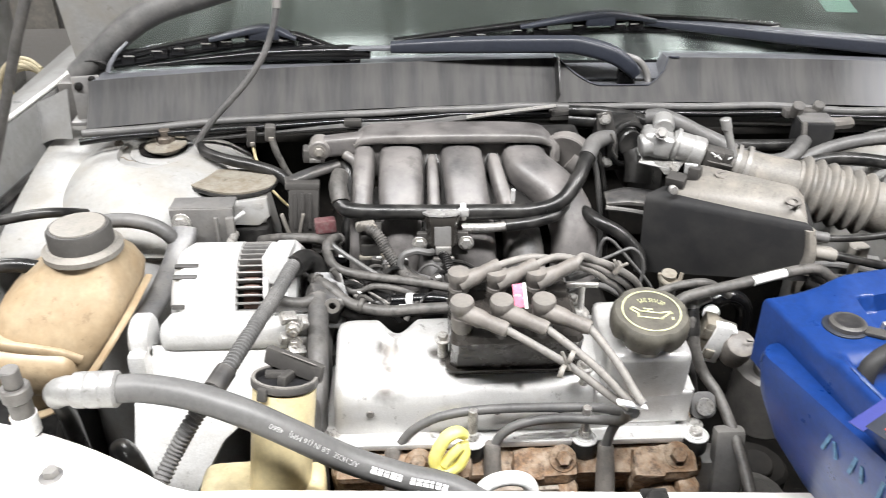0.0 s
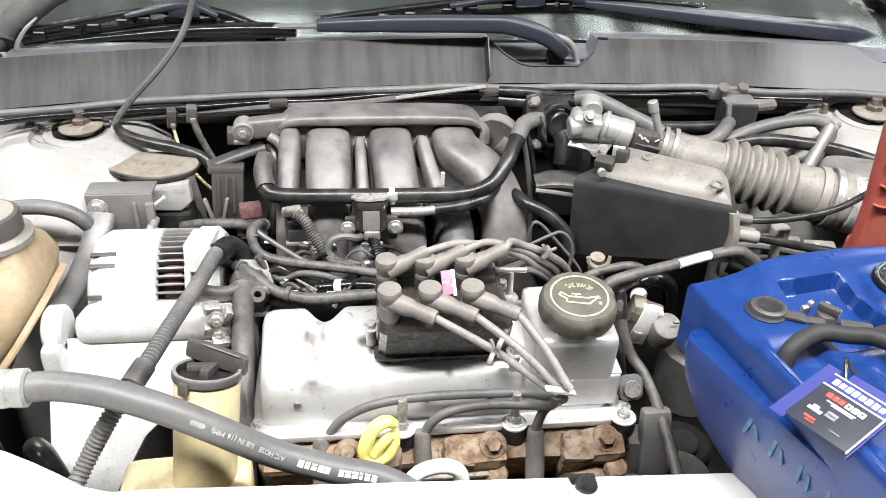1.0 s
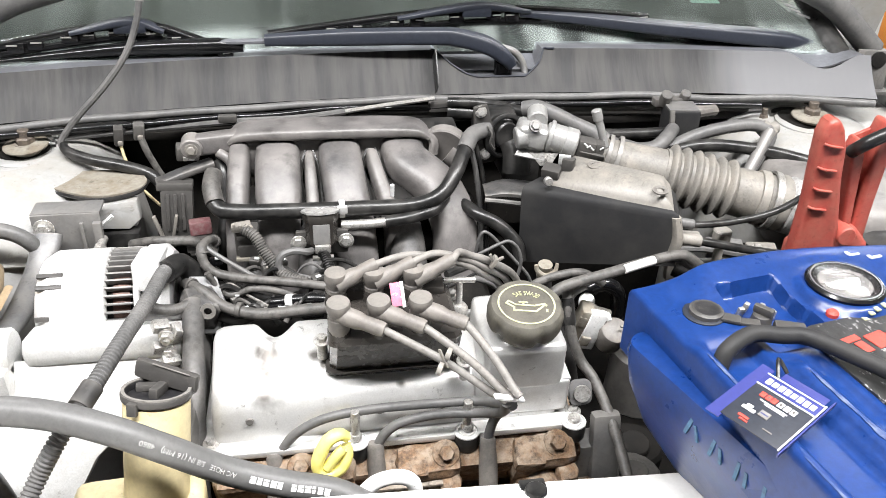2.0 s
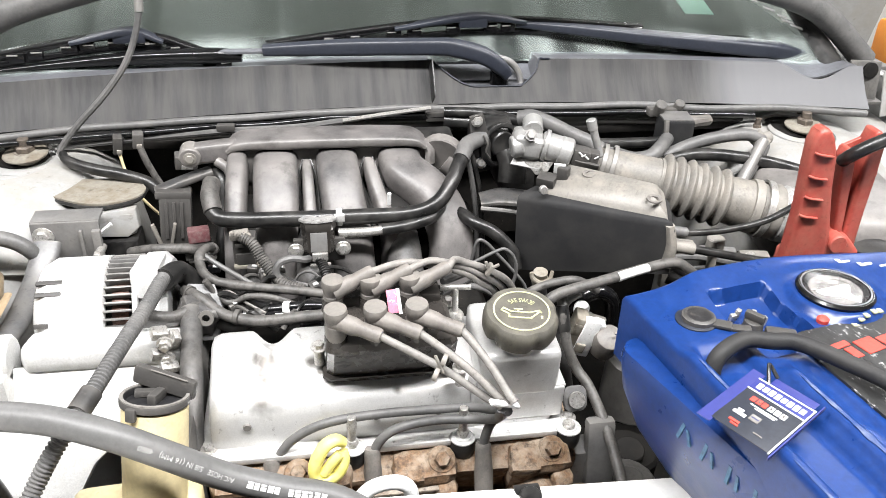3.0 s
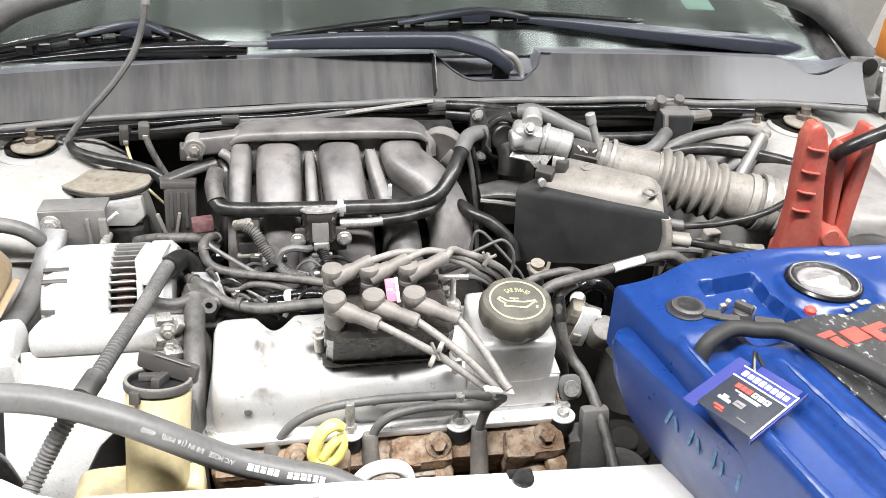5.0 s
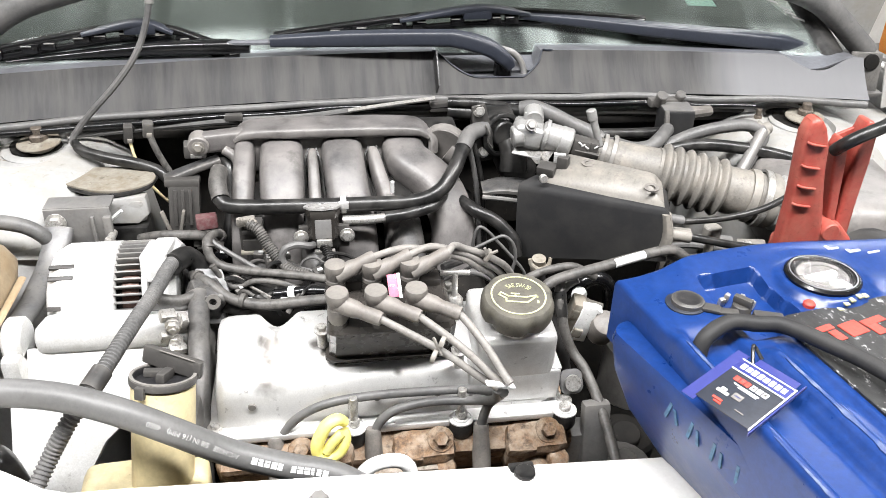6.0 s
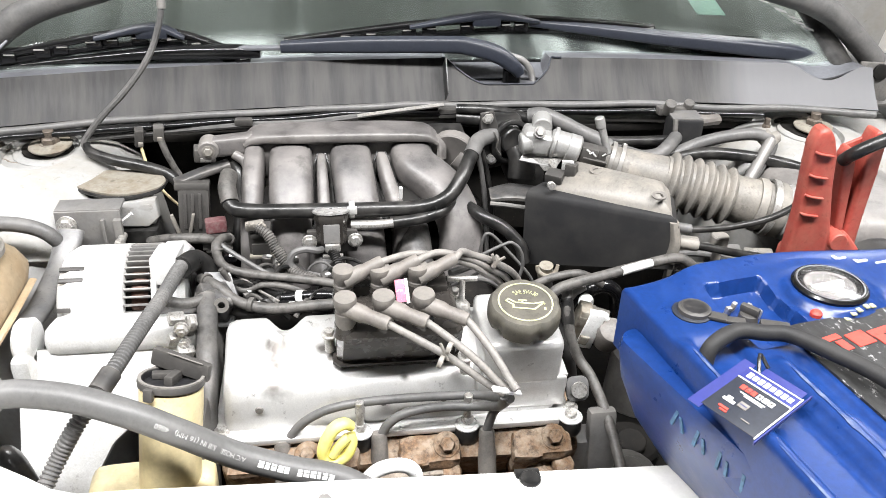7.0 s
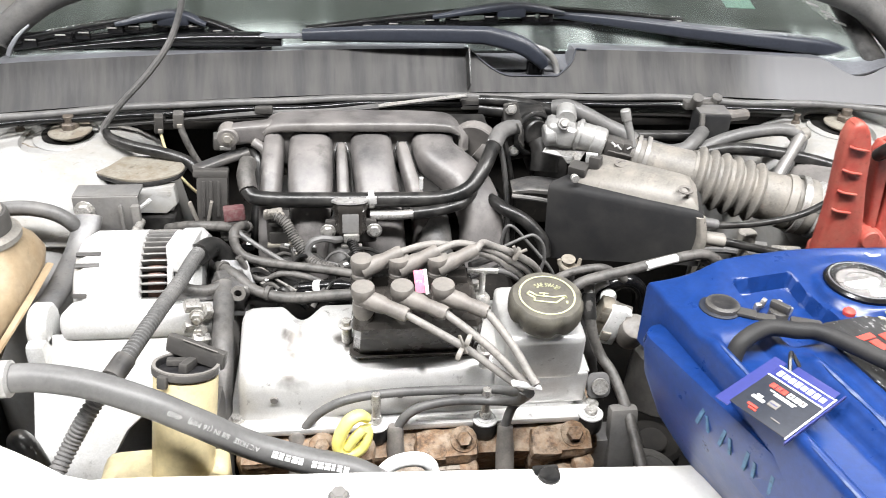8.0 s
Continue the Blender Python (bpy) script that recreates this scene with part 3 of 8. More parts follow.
def nose_panel(u, v):
    x = -0.46 + 1.36 * u
    y0 = rim_y(x)
    k = v / 0.12
    if k < 1:
        return x, y0 - 0.004 * k, 0.785 + 0.015 * k
    w = (v - 0.12) / 0.88
    return x, y0 - 0.004 - 0.30 * w, 0.80 + 0.006 * math.sin(3.0 * x + 1) * w - 0.035 * w * w


support = thing("radiator_support_panel", "white painted radiator support panel across the nose", "car panel", (XC, 0.4, 0.8))
part("top_skin", sheet(nose_panel, 60, 12, 0.003), "white", support)
part("rear_flange", tube([(x, rim_y(x) + 0.001, 0.784) for x in np.linspace(-0.45, 0.89, 24)], 0.004, 8, 4), "bay", support, "rolled rear flange")
part("core_support", box((XC, 0.42, 0.70), (1.30, 0.03, 0.17), 0.01), "undercarriage", support, "dark core support below")
for x, y in ((-0.305, 0.505), (0.012, 0.450)):
    solo("panel_bolt", merge(hexbolt((x, y, 0.802), (x, y, 1), 0.0068, 0.007), lathe((x, y, 0.798), (x, y, 1), [(0, 0), (0.0125, 0), (0.0125, 0.003), (0.008, 0.0055), (0, 0.0055)], 20)), "zincgrey", "zinc hex bolt with washer on the white panel", "bolt", (x, y, 0.8), group="panel bolts")
bump = thing("rubber_bumper", "worn black rubber bumper on the panel edge", "bumper", (0.183, 0.46, 0.79))
part("pad", merge(rod((0.183, 0.458, 0.785), (0.183, 0.458, 0.806), 0.011, 0.009), box((0.183, 0.466, 0.797), (0.022, 0.016, 0.008), 0.002)), "rubber", bump)
part("stem", rod((0.183, 0.458, 0.76), (0.183, 0.458, 0.787), 0.004), "rubber", bump)

# ---- cowl, windshield and wipers ----


def cowl_low(x):
    d = x - XC
    return 1.136 - 0.17 * d * d - 0.35 * max(0, abs(d) - 0.58) ** 2


def notch(x):
    """How far the cowl's upper edge dips at the wiper pivot."""
    if 0.206 < x < 0.368:
        return 0.64 * math.sin(0.5 * math.pi * min(1, (x - 0.206) / 0.066)) * min(1, ((0.368 - x) / 0.030) ** 0.5)
    return 0.0
def dip(x):
    """How far the cowl's upper edge sags before the corner."""
    return 0.38 * math.sin(math.pi * min(1, max(0, (x - 0.735) / 0.105))) ** 1.3


def cowl(u, v):
    x = -0.446 + 1.302 * u
    d = x - XC
    t = v * (1 - notch(x) - dip(x))
    return x, cowl_low(x) + 0.042 * t + 0.004 * math.sin(math.pi * t), 0.884 + 0.053 * t + 0.03 * max(0, abs(d) - 0.58) * 0


cw = thing("scuttle_cover", "weathered grey plastic cowl panel streaked with dirt", "cowl panel", (XC, 1.15, 0.88))
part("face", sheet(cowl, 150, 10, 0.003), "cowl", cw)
part("ledge", sheet(lambda u, v: (-0.446 + 1.302 * u, cowl_low(-0.446 + 1.302 * u) + 0.046 + 0.055 * v, 0.934 - 0.004 * v - (0.030 * (notch(-0.446 + 1.302 * u) > 0.02) + 0.053 * dip(-0.446 + 1.302 * u)) * (1 - v)), 150, 5, 0.003), "ledge", cw, "smooth grey rear ledge")
hem = thing("hood_release_cable", "bright sheathed cable under the cowl edge", "cable", (0.07, 1.10, 0.876))
part("sheath", tube([(-0.30, 1.080, 0.862), (-0.18, 1.092, 0.866), (-0.096, 1.098, 0.8685), (0.0, 1.100, 0.870), (0.070, 1.104, 0.8755)], 0.0048, 8), "hose", hem, "dull grey sheath")
part("bare_end", tube([(0.068, 1.104, 0.8755), (0.130, 1.105, 0.883), (0.196, 1.106, 0.890)], 0.0034, 8), "steel", hem, "bright bare end")
part("tail", tube([(0.215, 1.104, 0.884), (0.265, 1.090, 0.886), (0.300, 1.060, 0.888), (0.330, 1.030, 0.886), (0.352, 1.00, 0.880)], 0.0075, 14), "rubber", hem, "black tail behind the clip")
part("seam", box((0.203, 1.150, 0.9115), (0.0018, 0.05, 0.055), 0.0005, (-38, 0, 0)), "rubber", cw)
for k, (dy, dz, r) in enumerate(((-0.006, 0.0, 0.0055), (-0.020, -0.006, 0.0045))):
    part("seal", tube([(x, cowl_low(x) + dy + 0.004 * noise.noise(Vector((x * 7, k, 0))), 0.880 + dz + 0.0035 * noise.noise(Vector((x * 9, k, 4)))) for x in np.linspace(-0.45, 0.85 - 0.17 * k, 40)], r, 10, 4), "gloss" if k else "hose", cw, "rubber seal along the front edge")
part("clip", box((0.207, 1.118, 0.874), (0.035, 0.016, 0.014), 0.003), "black", cw)
part("clip", box((-0.09, 1.098, 0.874), (0.025, 0.012, 0.010), 0.003), "black", cw)
part("notch_lip", tube([Vector(cowl((x + 0.446) / 1.302, 1)) + Vector((0, -0.001, 0.0005)) for x in np.linspace(0.200, 0.384, 36)], 0.0014, 6, 2), "satin", cw, "dark lip round the pivot notch")
part("pivot_hose", tube([(0.308, 1.186, 0.936), (0.326, 1.184, 0.930), (0.338, 1.182, 0.918), (0.343, 1.178, 0.904), (0.343, 1.170, 0.890)], 0.0052, 10), "zincgrey", cw, "pale washer hose in the pivot notch")
part("pivot_floor", box((0.300, 1.186, 0.897), (0.17, 0.045, 0.004), 0.001, (-6, 0, 0)), "ledge", cw, "grey floor of the pivot notch")


def shield(u, v):
    d = (u - 0.5) * (1.27 - 0.30 * v)
    return XC + d, 1.212 - 0.17 * d * d + 0.80 * v, 0.926 + 0.40 * v + 0.03 * math.sin(math.pi * v)


ws = thing("windshield", "tinted car windshield with smeared wiper arcs", "windshield", (XC, 1.22, 0.95))
glass = part("pane", sheet(shield, 40, 16, 0.004), "glass", ws, "tinted glass")
glass.visible_shadow = False
part("base_band", sheet(lambda u, v: (Vector(shield(u, 0.065 * v)) - Vector((0, 0, 0.006))), 40, 3, 0.002), "gloss", ws, "black ceramic band")
# pale patch stands for something bright showing through the glass
part("through_view_patch", sheet(lambda u, v: (Vector(shield(0.853 + 0.037 * u - 0.006 * v, 0.114 + 0.05 * v)) - Vector((0, 0, 0.008))), 3, 3, 0.001), "mint", ws, "pale mint patch for a bright view through the glass")
for s in (0, 1):
    part("pillar", tube([Vector(shield(s, v)) + Vector(((s * 2 - 1) * (0.004 if s else 0.030), 0.005, -0.004)) for v in (0.03 - 0.08 * s, 0.1, 0.25, 0.5, 0.75, 1)], 0.021, 12, 5, flat=0.5), "rubber", ws, "black pillar moulding")
# white bars stand for glints along the edge of the glass
for k, (ku, kv) in enumerate(((0.938, 0.138), (0.954, 0.117), (0.966, 0.100), (0.968, 0.090), (0.975, 0.078))):
    part("glass_glint", sheet(lambda u, v, ku=ku, kv=kv: (Vector(shield(ku + 0.012 * u, kv + 0.005 * v - 0.008 * u)) + Vector((0, -0.001, 0.004))), 2, 2, 0.001), "print", ws, "small pale bars standing for glints on the glass")
part("edge_moulding", sweep([(-0.432, 1.146, 0.936), (-0.428, 1.150, 0.946), (-0.418, 1.158, 0.960), (-0.404, 1.168, 0.972)], [(0.0032, 0.002), (0.0032, 0.002), (0.0026, 0.002), (0.0016, 0.0016)], 8, 12, 0.6, (0, -1, 0)), "ledge", ws, "pale glass edge moulding")
dash = thing("dashboard", "dark grey vinyl dashboard below the windshield", "dashboard", (XC, 1.6, 0.9))
part("top", sheet(lambda u, v: (XC + (u - 0.5) * 1.30, 1.25 + 0.55 * v - 0.17 * ((u - 0.5) * 1.3) ** 2, 0.915 + 0.035 * math.sin(2.5 * v)), 20, 10, 0.02), "dash", dash)
part("binnacle", box((XC + 0.36, 1.66, 0.97), (0.36, 0.20, 0.10), 0.04), "dash", dash)
cabin = thing("cabin_shell", "dim grey car cabin behind the windshield", "car cabin", (XC, 2.4, 0.4))
part("back_panel", box((XC, 3.1, 0.9), (1.5, 0.04, 1.0), 0.01), "dash", cabin)
part("roof", box((XC, 2.55, 1.43), (1.30, 1.10, 0.03), 0.01), "dash", cabin)
part("roof_skin", box((XC, 2.60, 1.46), (1.32, 1.20, 0.02), 0.008), "white", cabin, "white painted roof")
for s in (-1, 1):
    part("door", box((XC + s * 0.74, 2.55, 0.66), (0.05, 2.2, 0.60), 0.01), "white", cabin)
for x in (-0.15, 0.55):
    st = thing("front_seat", "dark cloth car front seat", "seat", (x, 2.2, 0.5))
    part("backrest", box((x, 2.35, 0.80), (0.50, 0.14, 0.62), 0.05, (10, 0, 0)), "dash", st)
    part("headrest", box((x, 2.42, 1.19), (0.26, 0.10, 0.16), 0.04), "dash", st)


def on_glass(x, y, up=0.006):
    d = x - XC
    v = max(0.0, (y - 1.212 + 0.17 * d * d) / 0.80)
    return Vector((x, y, 0.926 + 0.40 * v + 0.03 * math.sin(math.pi * min(v, 1)) + up))


def wiper(arm_pts, half, neck, blade, name_label):
    w = thing("wiper", name_label, "windshield wiper", arm_pts[0], "wipers")
    part("arm", sweep([Vector(p) for p in arm_pts], half, 8, 20, 0.42), "satin", w, "satin black wiper arm")
    part("pivot_cap", rod(Vector(arm_pts[0]) + Vector((-0.008, 0.010, -0.022)), Vector(arm_pts[0]) + Vector((-0.008, 0.008, 0.004)), 0.014), "gloss", w)
    part("link", sweep([Vector(p) for p in neck], [(0.007, 0.003)] * len(neck), 6, 12, 0.5), "ledge", w, "grey steel blade link")
    line = spline(blade, 10)
    n = len(line) - 1
    part("rubber_blade", sweep([p + Vector((0, -0.004, -0.005)) for p in line[::5]], [(0.0045, 0.0045)] * 20, 4, 10, 0.6), "gloss", w)
    part("spine", sweep([p + Vector((0, 0, 0.004 + 0.008 * math.sin(math.pi * i / n))) for i, p in enumerate(line)][::4], [(0.0085, 0.0052)] * 20, 4, 12, 0.5), "gloss", w)
    mid = line[n // 2]
    part("bracket", merge(sweep([line[int(n * 0.34)] + Vector((0, -0.006, 0.010)), mid + Vector((0, -0.007, 0.019)), line[int(n * 0.66)] + Vector((0, -0.006, 0.010))], [(0.009, 0.003), (0.011, 0.006), (0.009, 0.003)], 8, 14, 0.45), box(mid + Vector((0, -0.010, 0.012)), (0.045, 0.016, 0.016), 0.004)), "satin", w, "blade bracket")
    for k in np.linspace(0.03, 0.97, 13):
        p = line[int(k * n)]
        q = line[min(int(k * n) + 2, n)]
        part("claw", box(p.lerp(q, 0.5) + Vector((0, -0.005, 0.001)), (0.022, 0.012, 0.014), 0.003), "gloss", w)
        # bright steel bars stand for reflections on the claws
        part("claw_glint", box(p.lerp(q, 0.5) + Vector((0.004 * math.sin(40 * k), -0.0115, 0.0055)), (0.014, 0.0018, 0.0020), 0.0007, (0, 4 - 8 * k, 8)), "steel", w, "bright bar standing for a glint")
    return w


wiper([(0.316, 1.160, 0.919), (0.306, 1.160, 0.931), (0.280, 1.163, 0.947), (0.238, 1.166, 0.958), (0.208, 1.168, 0.960), (0.08, 1.172, 0.960), (-0.035, 1.176, 0.957)], [(0.017, 0.008), (0.019, 0.011), (0.019, 0.012), (0.015, 0.012), (0.013, 0.0115), (0.013, 0.011), (0.011, 0.0075)],
      [(-0.03, 1.176, 0.956), (-0.07, 1.182, 0.954), (-0.10, 1.186, 0.953)], [on_glass(-0.43, 1.168), on_glass(-0.22, 1.222), on_glass(-0.085, 1.190)], "black windshield wiper parked on the passenger side glass")
under = thing("glass_foot_strip", "black strip lying at the foot of the glass", "wiper strip", (-0.2, 1.18, 0.94))
part("strip", sweep([(-0.40, 1.172, 0.936), (-0.30, 1.186, 0.941), (-0.20, 1.190, 0.946), (-0.10, 1.188, 0.947), (-0.065, 1.185, 0.945)], [(0.004, 0.002), (0.008, 0.005), (0.012, 0.009), (0.012, 0.010), (0.008, 0.006)], 8, 14, 0.6), "gloss", under)
wiper([(0.800, 1.190, 0.926), (0.760, 1.184, 0.938), (0.700, 1.186, 0.945), (0.560, 1.208, 0.955), (0.44, 1.236, 0.963), (0.35, 1.256, 0.968)], [(0.018, 0.012), (0.019, 0.012), (0.019, 0.012), (0.017, 0.010), (0.014, 0.008), (0.011, 0.005)],
      [(0.36, 1.255, 0.970), (0.31, 1.262, 0.974), (0.26, 1.262, 0.972)], [on_glass(-0.032, 1.226), on_glass(0.28, 1.258), on_glass(0.55, 1.236)], "black windshield wiper resting on the middle of the glass")
# ---- raised hood, its hinges and prop ----
hood = thing("hood", "raised white car hood with dark insulation underneath", "hood", (XC, 1.15, 1.05))


def hood_f(u, v):
    d = (u - 0.5) * 1.41
    e = max(0.0, abs(d) - 0.58)
    return 0.214 + d, 1.20 - 0.26 * v, 1.10 - 0.28 * d * d - 2.2 * e * e * (1 - v) - 0.10 * e + 1.0 * v


part("skin", sheet(lambda u, v: Vector(hood_f(u, v)) + Vector((0, 0.03, 0.0)), 24, 8, 0.004), "white", hood)
part("inner_panel", sheet(hood_f, 24, 8, 0.004), "bay", hood, "grey painted inner panel")
part("insulation_pad", sheet(lambda u, v: Vector(hood_f(0.16 + 0.68 * u, 0.14 + 0.78 * v)) + Vector((0, -0.014, -0.004)), 12, 6, 0.008), "hoodpad", hood, "dark fibre insulation pad")
part("edge_seal", tube([Vector(hood_f(u, 0)) + Vector((0, -0.012, 0.004)) for u in np.linspace(0, 1, 15)], 0.019, 12, 4), "hose", hood, "thick dusty rubber edge seal")
for s in (-1, 1):
    part("hinge_bracket", box((0.222 + s * 0.728, 1.205, 0.875), (0.035, 0.05, 0.07), 0.006), "dark_steel", hood)
    # dark disc in place of an open, shaded hole
    part("hole", lathe((0.222 + s * 0.66, 1.188, 1.045), (0.222 + s * 0.66, 1.0, 1.0), [(0, 0), (0.012, 0), (0.012, 0.003), (0, 0.003)], 16), "black", hood)
prop = thing("prop_rod", "grey steel hood prop strut", "prop rod", (-0.519, 0.95, 0.88))
part("rod", tube([(-0.519, 0.95, 0.885), (-0.498, 0.95, 0.933), (-0.464, 0.95, 1.012), (-0.432, 0.95, 1.082), (-0.30, 0.98, 1.37), (-0.24, 1.00, 1.50)], 0.0065, 10), "dark_steel", prop)
wash = thing("washer_hose", "thin grey washer hose rising to the hood", "hose", (-0.31, 1.13, 0.82))
part("hose", tube([(-0.215, 1.006, 0.850), (-0.25, 1.016, 0.857), (-0.280, 1.030, 0.862), (-0.293, 1.042, 0.866), (-0.291, 1.045, 0.876), (-0.267, 1.046, 0.904), (-0.230, 1.048, 0.941), (-0.202, 1.052, 0.975), (-0.186, 1.058, 1.005), (-0.174, 1.062, 1.045), (-0.172, 1.075, 1.10), (-0.172, 1.10, 1.20), (-0.172, 1.115, 1.28)], 0.0042, 8, 8), "hose", wash)
part("grip", tube([(-0.174, 1.062, 1.042), (-0.171, 1.076, 1.10)], 0.0056, 10, 3), "zincgrey", wash, "grey hose joint")

# cowl corner pieces by the hinges
for s, x0, x1 in ((-1, -0.478, -0.440), (1, 0.857, 0.905)):
    cx = (x0 + x1) / 2
    ce = thing("cowl_corner_bracket", "grey steel hinge bracket with dark holes at the cowl corner", "bracket", (cx, 1.13, 0.89), "cowl corners")
    part("plate", merge(box((cx, 1.128, 0.905), (x1 - x0, 0.008, 0.062), 0.003, (-12, 0, -14 * s)), box((cx + s * 0.004, 1.120, 0.876), (x1 - x0, 0.030, 0.006), 0.002, (4, 0, 0))), "zincgrey" if s < 0 else "dark_steel", ce)
    # short dark discs stand in for the shade inside open holes
    for dx, z, r in ((-0.009, 0.923, 0.0058), (0.011, 0.933, 0.0045), (0.008, 0.903, 0.0050)) if s < 0 else ((0.006, 0.922, 0.0125), (-0.014, 0.890, 0.003)):
        part("hole", lathe((cx + dx, 1.126, z), (cx + dx, 1.0, z + 0.02), [(0, 0), (r, 0), (r, 0.004), (r * 0.7, 0.005), (0, 0.005)], 14), "undercarriage", ce, "dark disc for an open hole")
    lip = thing("fender_corner_flap", "creased pale painted panel end beside the hinge", "car panel", (cx + s * 0.05, 1.12, 0.87), "fender corners")
    part("flap", sheet(lambda u, v, s=s, x1=(x0 if s < 0 else x1): (x1 + s * (0.004 + 0.085 * u), 1.10 + 0.015 * u + 0.02 * v, 0.855 + 0.062 * v - 0.020 * u + 0.005 * math.sin(5 * u + 2 * v)), 16, 8, 0.002), "fender" if s < 0 else "bay", lip)
part("loom", tube([(-0.292, 1.044, 0.868), (-0.282, 1.030, 0.862), (-0.25, 1.016, 0.856), (-0.21, 1.006, 0.850), (-0.178, 0.998, 0.838), (-0.155, 0.98, 0.81)], [0.005, 0.007, 0.0075, 0.0078, 0.0075, 0.007], 10), "rubber", wash, "black wiring loom over the tower edge")

# ---- engine: block and intake ----
eng = thing("engine_block", "grimy dark engine block under the covers", "engine", (0.08, 0.72, 0.4))
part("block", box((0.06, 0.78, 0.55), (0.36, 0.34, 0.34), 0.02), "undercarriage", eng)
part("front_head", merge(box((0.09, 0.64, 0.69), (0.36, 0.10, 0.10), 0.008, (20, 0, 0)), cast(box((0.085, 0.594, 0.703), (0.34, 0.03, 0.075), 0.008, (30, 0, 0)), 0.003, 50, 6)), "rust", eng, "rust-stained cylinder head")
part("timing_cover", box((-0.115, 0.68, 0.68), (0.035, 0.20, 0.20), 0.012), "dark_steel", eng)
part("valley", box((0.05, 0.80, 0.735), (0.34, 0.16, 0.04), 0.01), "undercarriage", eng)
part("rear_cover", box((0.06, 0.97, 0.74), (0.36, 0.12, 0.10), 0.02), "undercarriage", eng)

man = thing("intake_manifold", "dusty black plastic upper intake manifold with runners", "intake manifold", (0.05, 0.95, 0.80))
part("plenum", merge(box((0.048, 1.000, 0.868), (0.252, 0.062, 0.056), 0.014, (-8, 0, 0), 3), box((0.06, 1.03, 0.82), (0.24, 0.08, 0.10), 0.02)), "manifold", man)
part("lid", sweep([(-0.078, 0.988, 0.893), (-0.060, 0.987, 0.9005), (0.0, 0.985, 0.902), (0.10, 0.983, 0.902), (0.150, 0.982, 0.900), (0.168, 0.982, 0.892)], [(0.022, 0.004), (0.024, 0.007), (0.025, 0.008), (0.025, 0.008), (0.024, 0.007), (0.022, 0.004)], 8, 20, 0.5), "manifold", man, "pale dusty plenum lid")
part("lid_end", sweep([(0.166, 0.976, 0.896), (0.174, 0.970, 0.885), (0.174, 0.966, 0.868)], [(0.008, 0.004)] * 3, 6, 12, 0.5), "manifold", man)
part("lug", merge(sweep([(-0.130, 0.974, 0.889), (-0.100, 0.977, 0.891), (-0.066, 0.980, 0.893)], [(0.010, 0.0125), (0.011, 0.0125), (0.012, 0.0125)], 8, 18, 0.4), rod((-0.123, 0.962, 0.889), (-0.123, 0.985, 0.891), 0.0135)), "manifold", man, "rounded bolt lug")
part("lug_leg", tube([(-0.092, 0.968, 0.882), (-0.078, 0.960, 0.872), (-0.073, 0.945, 0.850), (-0.080, 0.925, 0.815)], 0.0065, 10), "manifold", man)
for x0, x1, w, w1 in ((-0.067, -0.073, 0.013, 0.012), (-0.021, -0.022, 0.0275, 0.0235), (0.055, 0.066, 0.0265, 0.028), (0.134, 0.187, 0.0275, 0.027)):
    f, g = (0.74, 1.02) if x1 - x0 > 0.05 else (0.38, 0.75)  # the last runner swings out early
    xm, xl = x0 + (x1 - x0) * f, x0 + (x1 - x0) * g
    part("runner", sweep([(x0, 0.995, 0.868), (x0, 0.972, 0.872), (x0 * 0.92 + x1 * 0.08, 0.945, 0.867), (xm, 0.912, 0.845), (xl, 0.882, 0.812), (x1, 0.862, 0.765), (x1, 0.855, 0.70)], [(w, 0.014), (w, 0.0215), (w, 0.0225), (w, 0.022), (w1, 0.021), (w1, 0.020), (w1, 0.02)], 8, 28, 0.62), "manifold", man, "moulded plastic runner", 60)
# lower runners darkened in their colour, for the shade low down
for x in (-0.045, 0.020, 0.129):
    part("lower_runner", tube([(x, 0.91, 0.80), (x, 0.875, 0.795), (x, 0.845, 0.775), (x, 0.83, 0.74), (x, 0.83, 0.70)], 0.022, 16), "dark_steel", man, "lower intake runner, darkened for shade")
for x0, x1, w in ((0.0175, 0.019, 0.0075), (0.094, 0.112, 0.0085)):
    part("rib", sweep([(x0, 0.962, 0.868), (x0, 0.950, 0.876), (x0 * 0.7 + x1 * 0.3, 0.925, 0.858), (x1, 0.885, 0.815), (x1, 0.865, 0.75)], [(w * 0.6, 0.008), (w * 0.8, 0.010), (w, 0.012), (w * 1.1, 0.014), (w * 1.1, 0.014)], 8, 16, 0.6), "manifold", man, "pale dusty rib", 60)
    # thin dark tubes stand for the shadow lines of the pockets
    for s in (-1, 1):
        part("pocket_shadow", tube([(x0 + s * w * 0.5, 0.958, 0.884), (x0 + s * w * 1.35, 0.945, 0.868), (x0 * 0.7 + x1 * 0.3 + s * w * 1.5, 0.920, 0.850), (x1 + s * w * 1.6, 0.885, 0.812)], 0.0022, 6), "rubber", man, "dark line standing for pocket shadow")
part("end_disc", merge(rod((0.190, 0.972, 0.872), (0.196, 0.985, 0.876), 0.030, seg=28), sweep([(0.20, 0.985, 0.868), (0.215, 0.98, 0.858)], [(0.02, 0.02), (0.02, 0.02)], 4, 14, 0.7)), "manifold", man, "round rear boss")
part("vacuum_stub", rod((0.113, 0.888, 0.852), (0.113, 0.886, 0.868), 0.0025, seg=10), "print", man, "thin white vacuum stub")
# web kept near-black for the shade between the runners
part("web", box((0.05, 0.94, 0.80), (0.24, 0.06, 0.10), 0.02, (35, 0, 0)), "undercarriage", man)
part("bolt", hexbolt((-0.123, 0.962, 0.889), (-0.123, 0.9, 0.889), 0.0055, 0.004, 0.008), "duct", man)
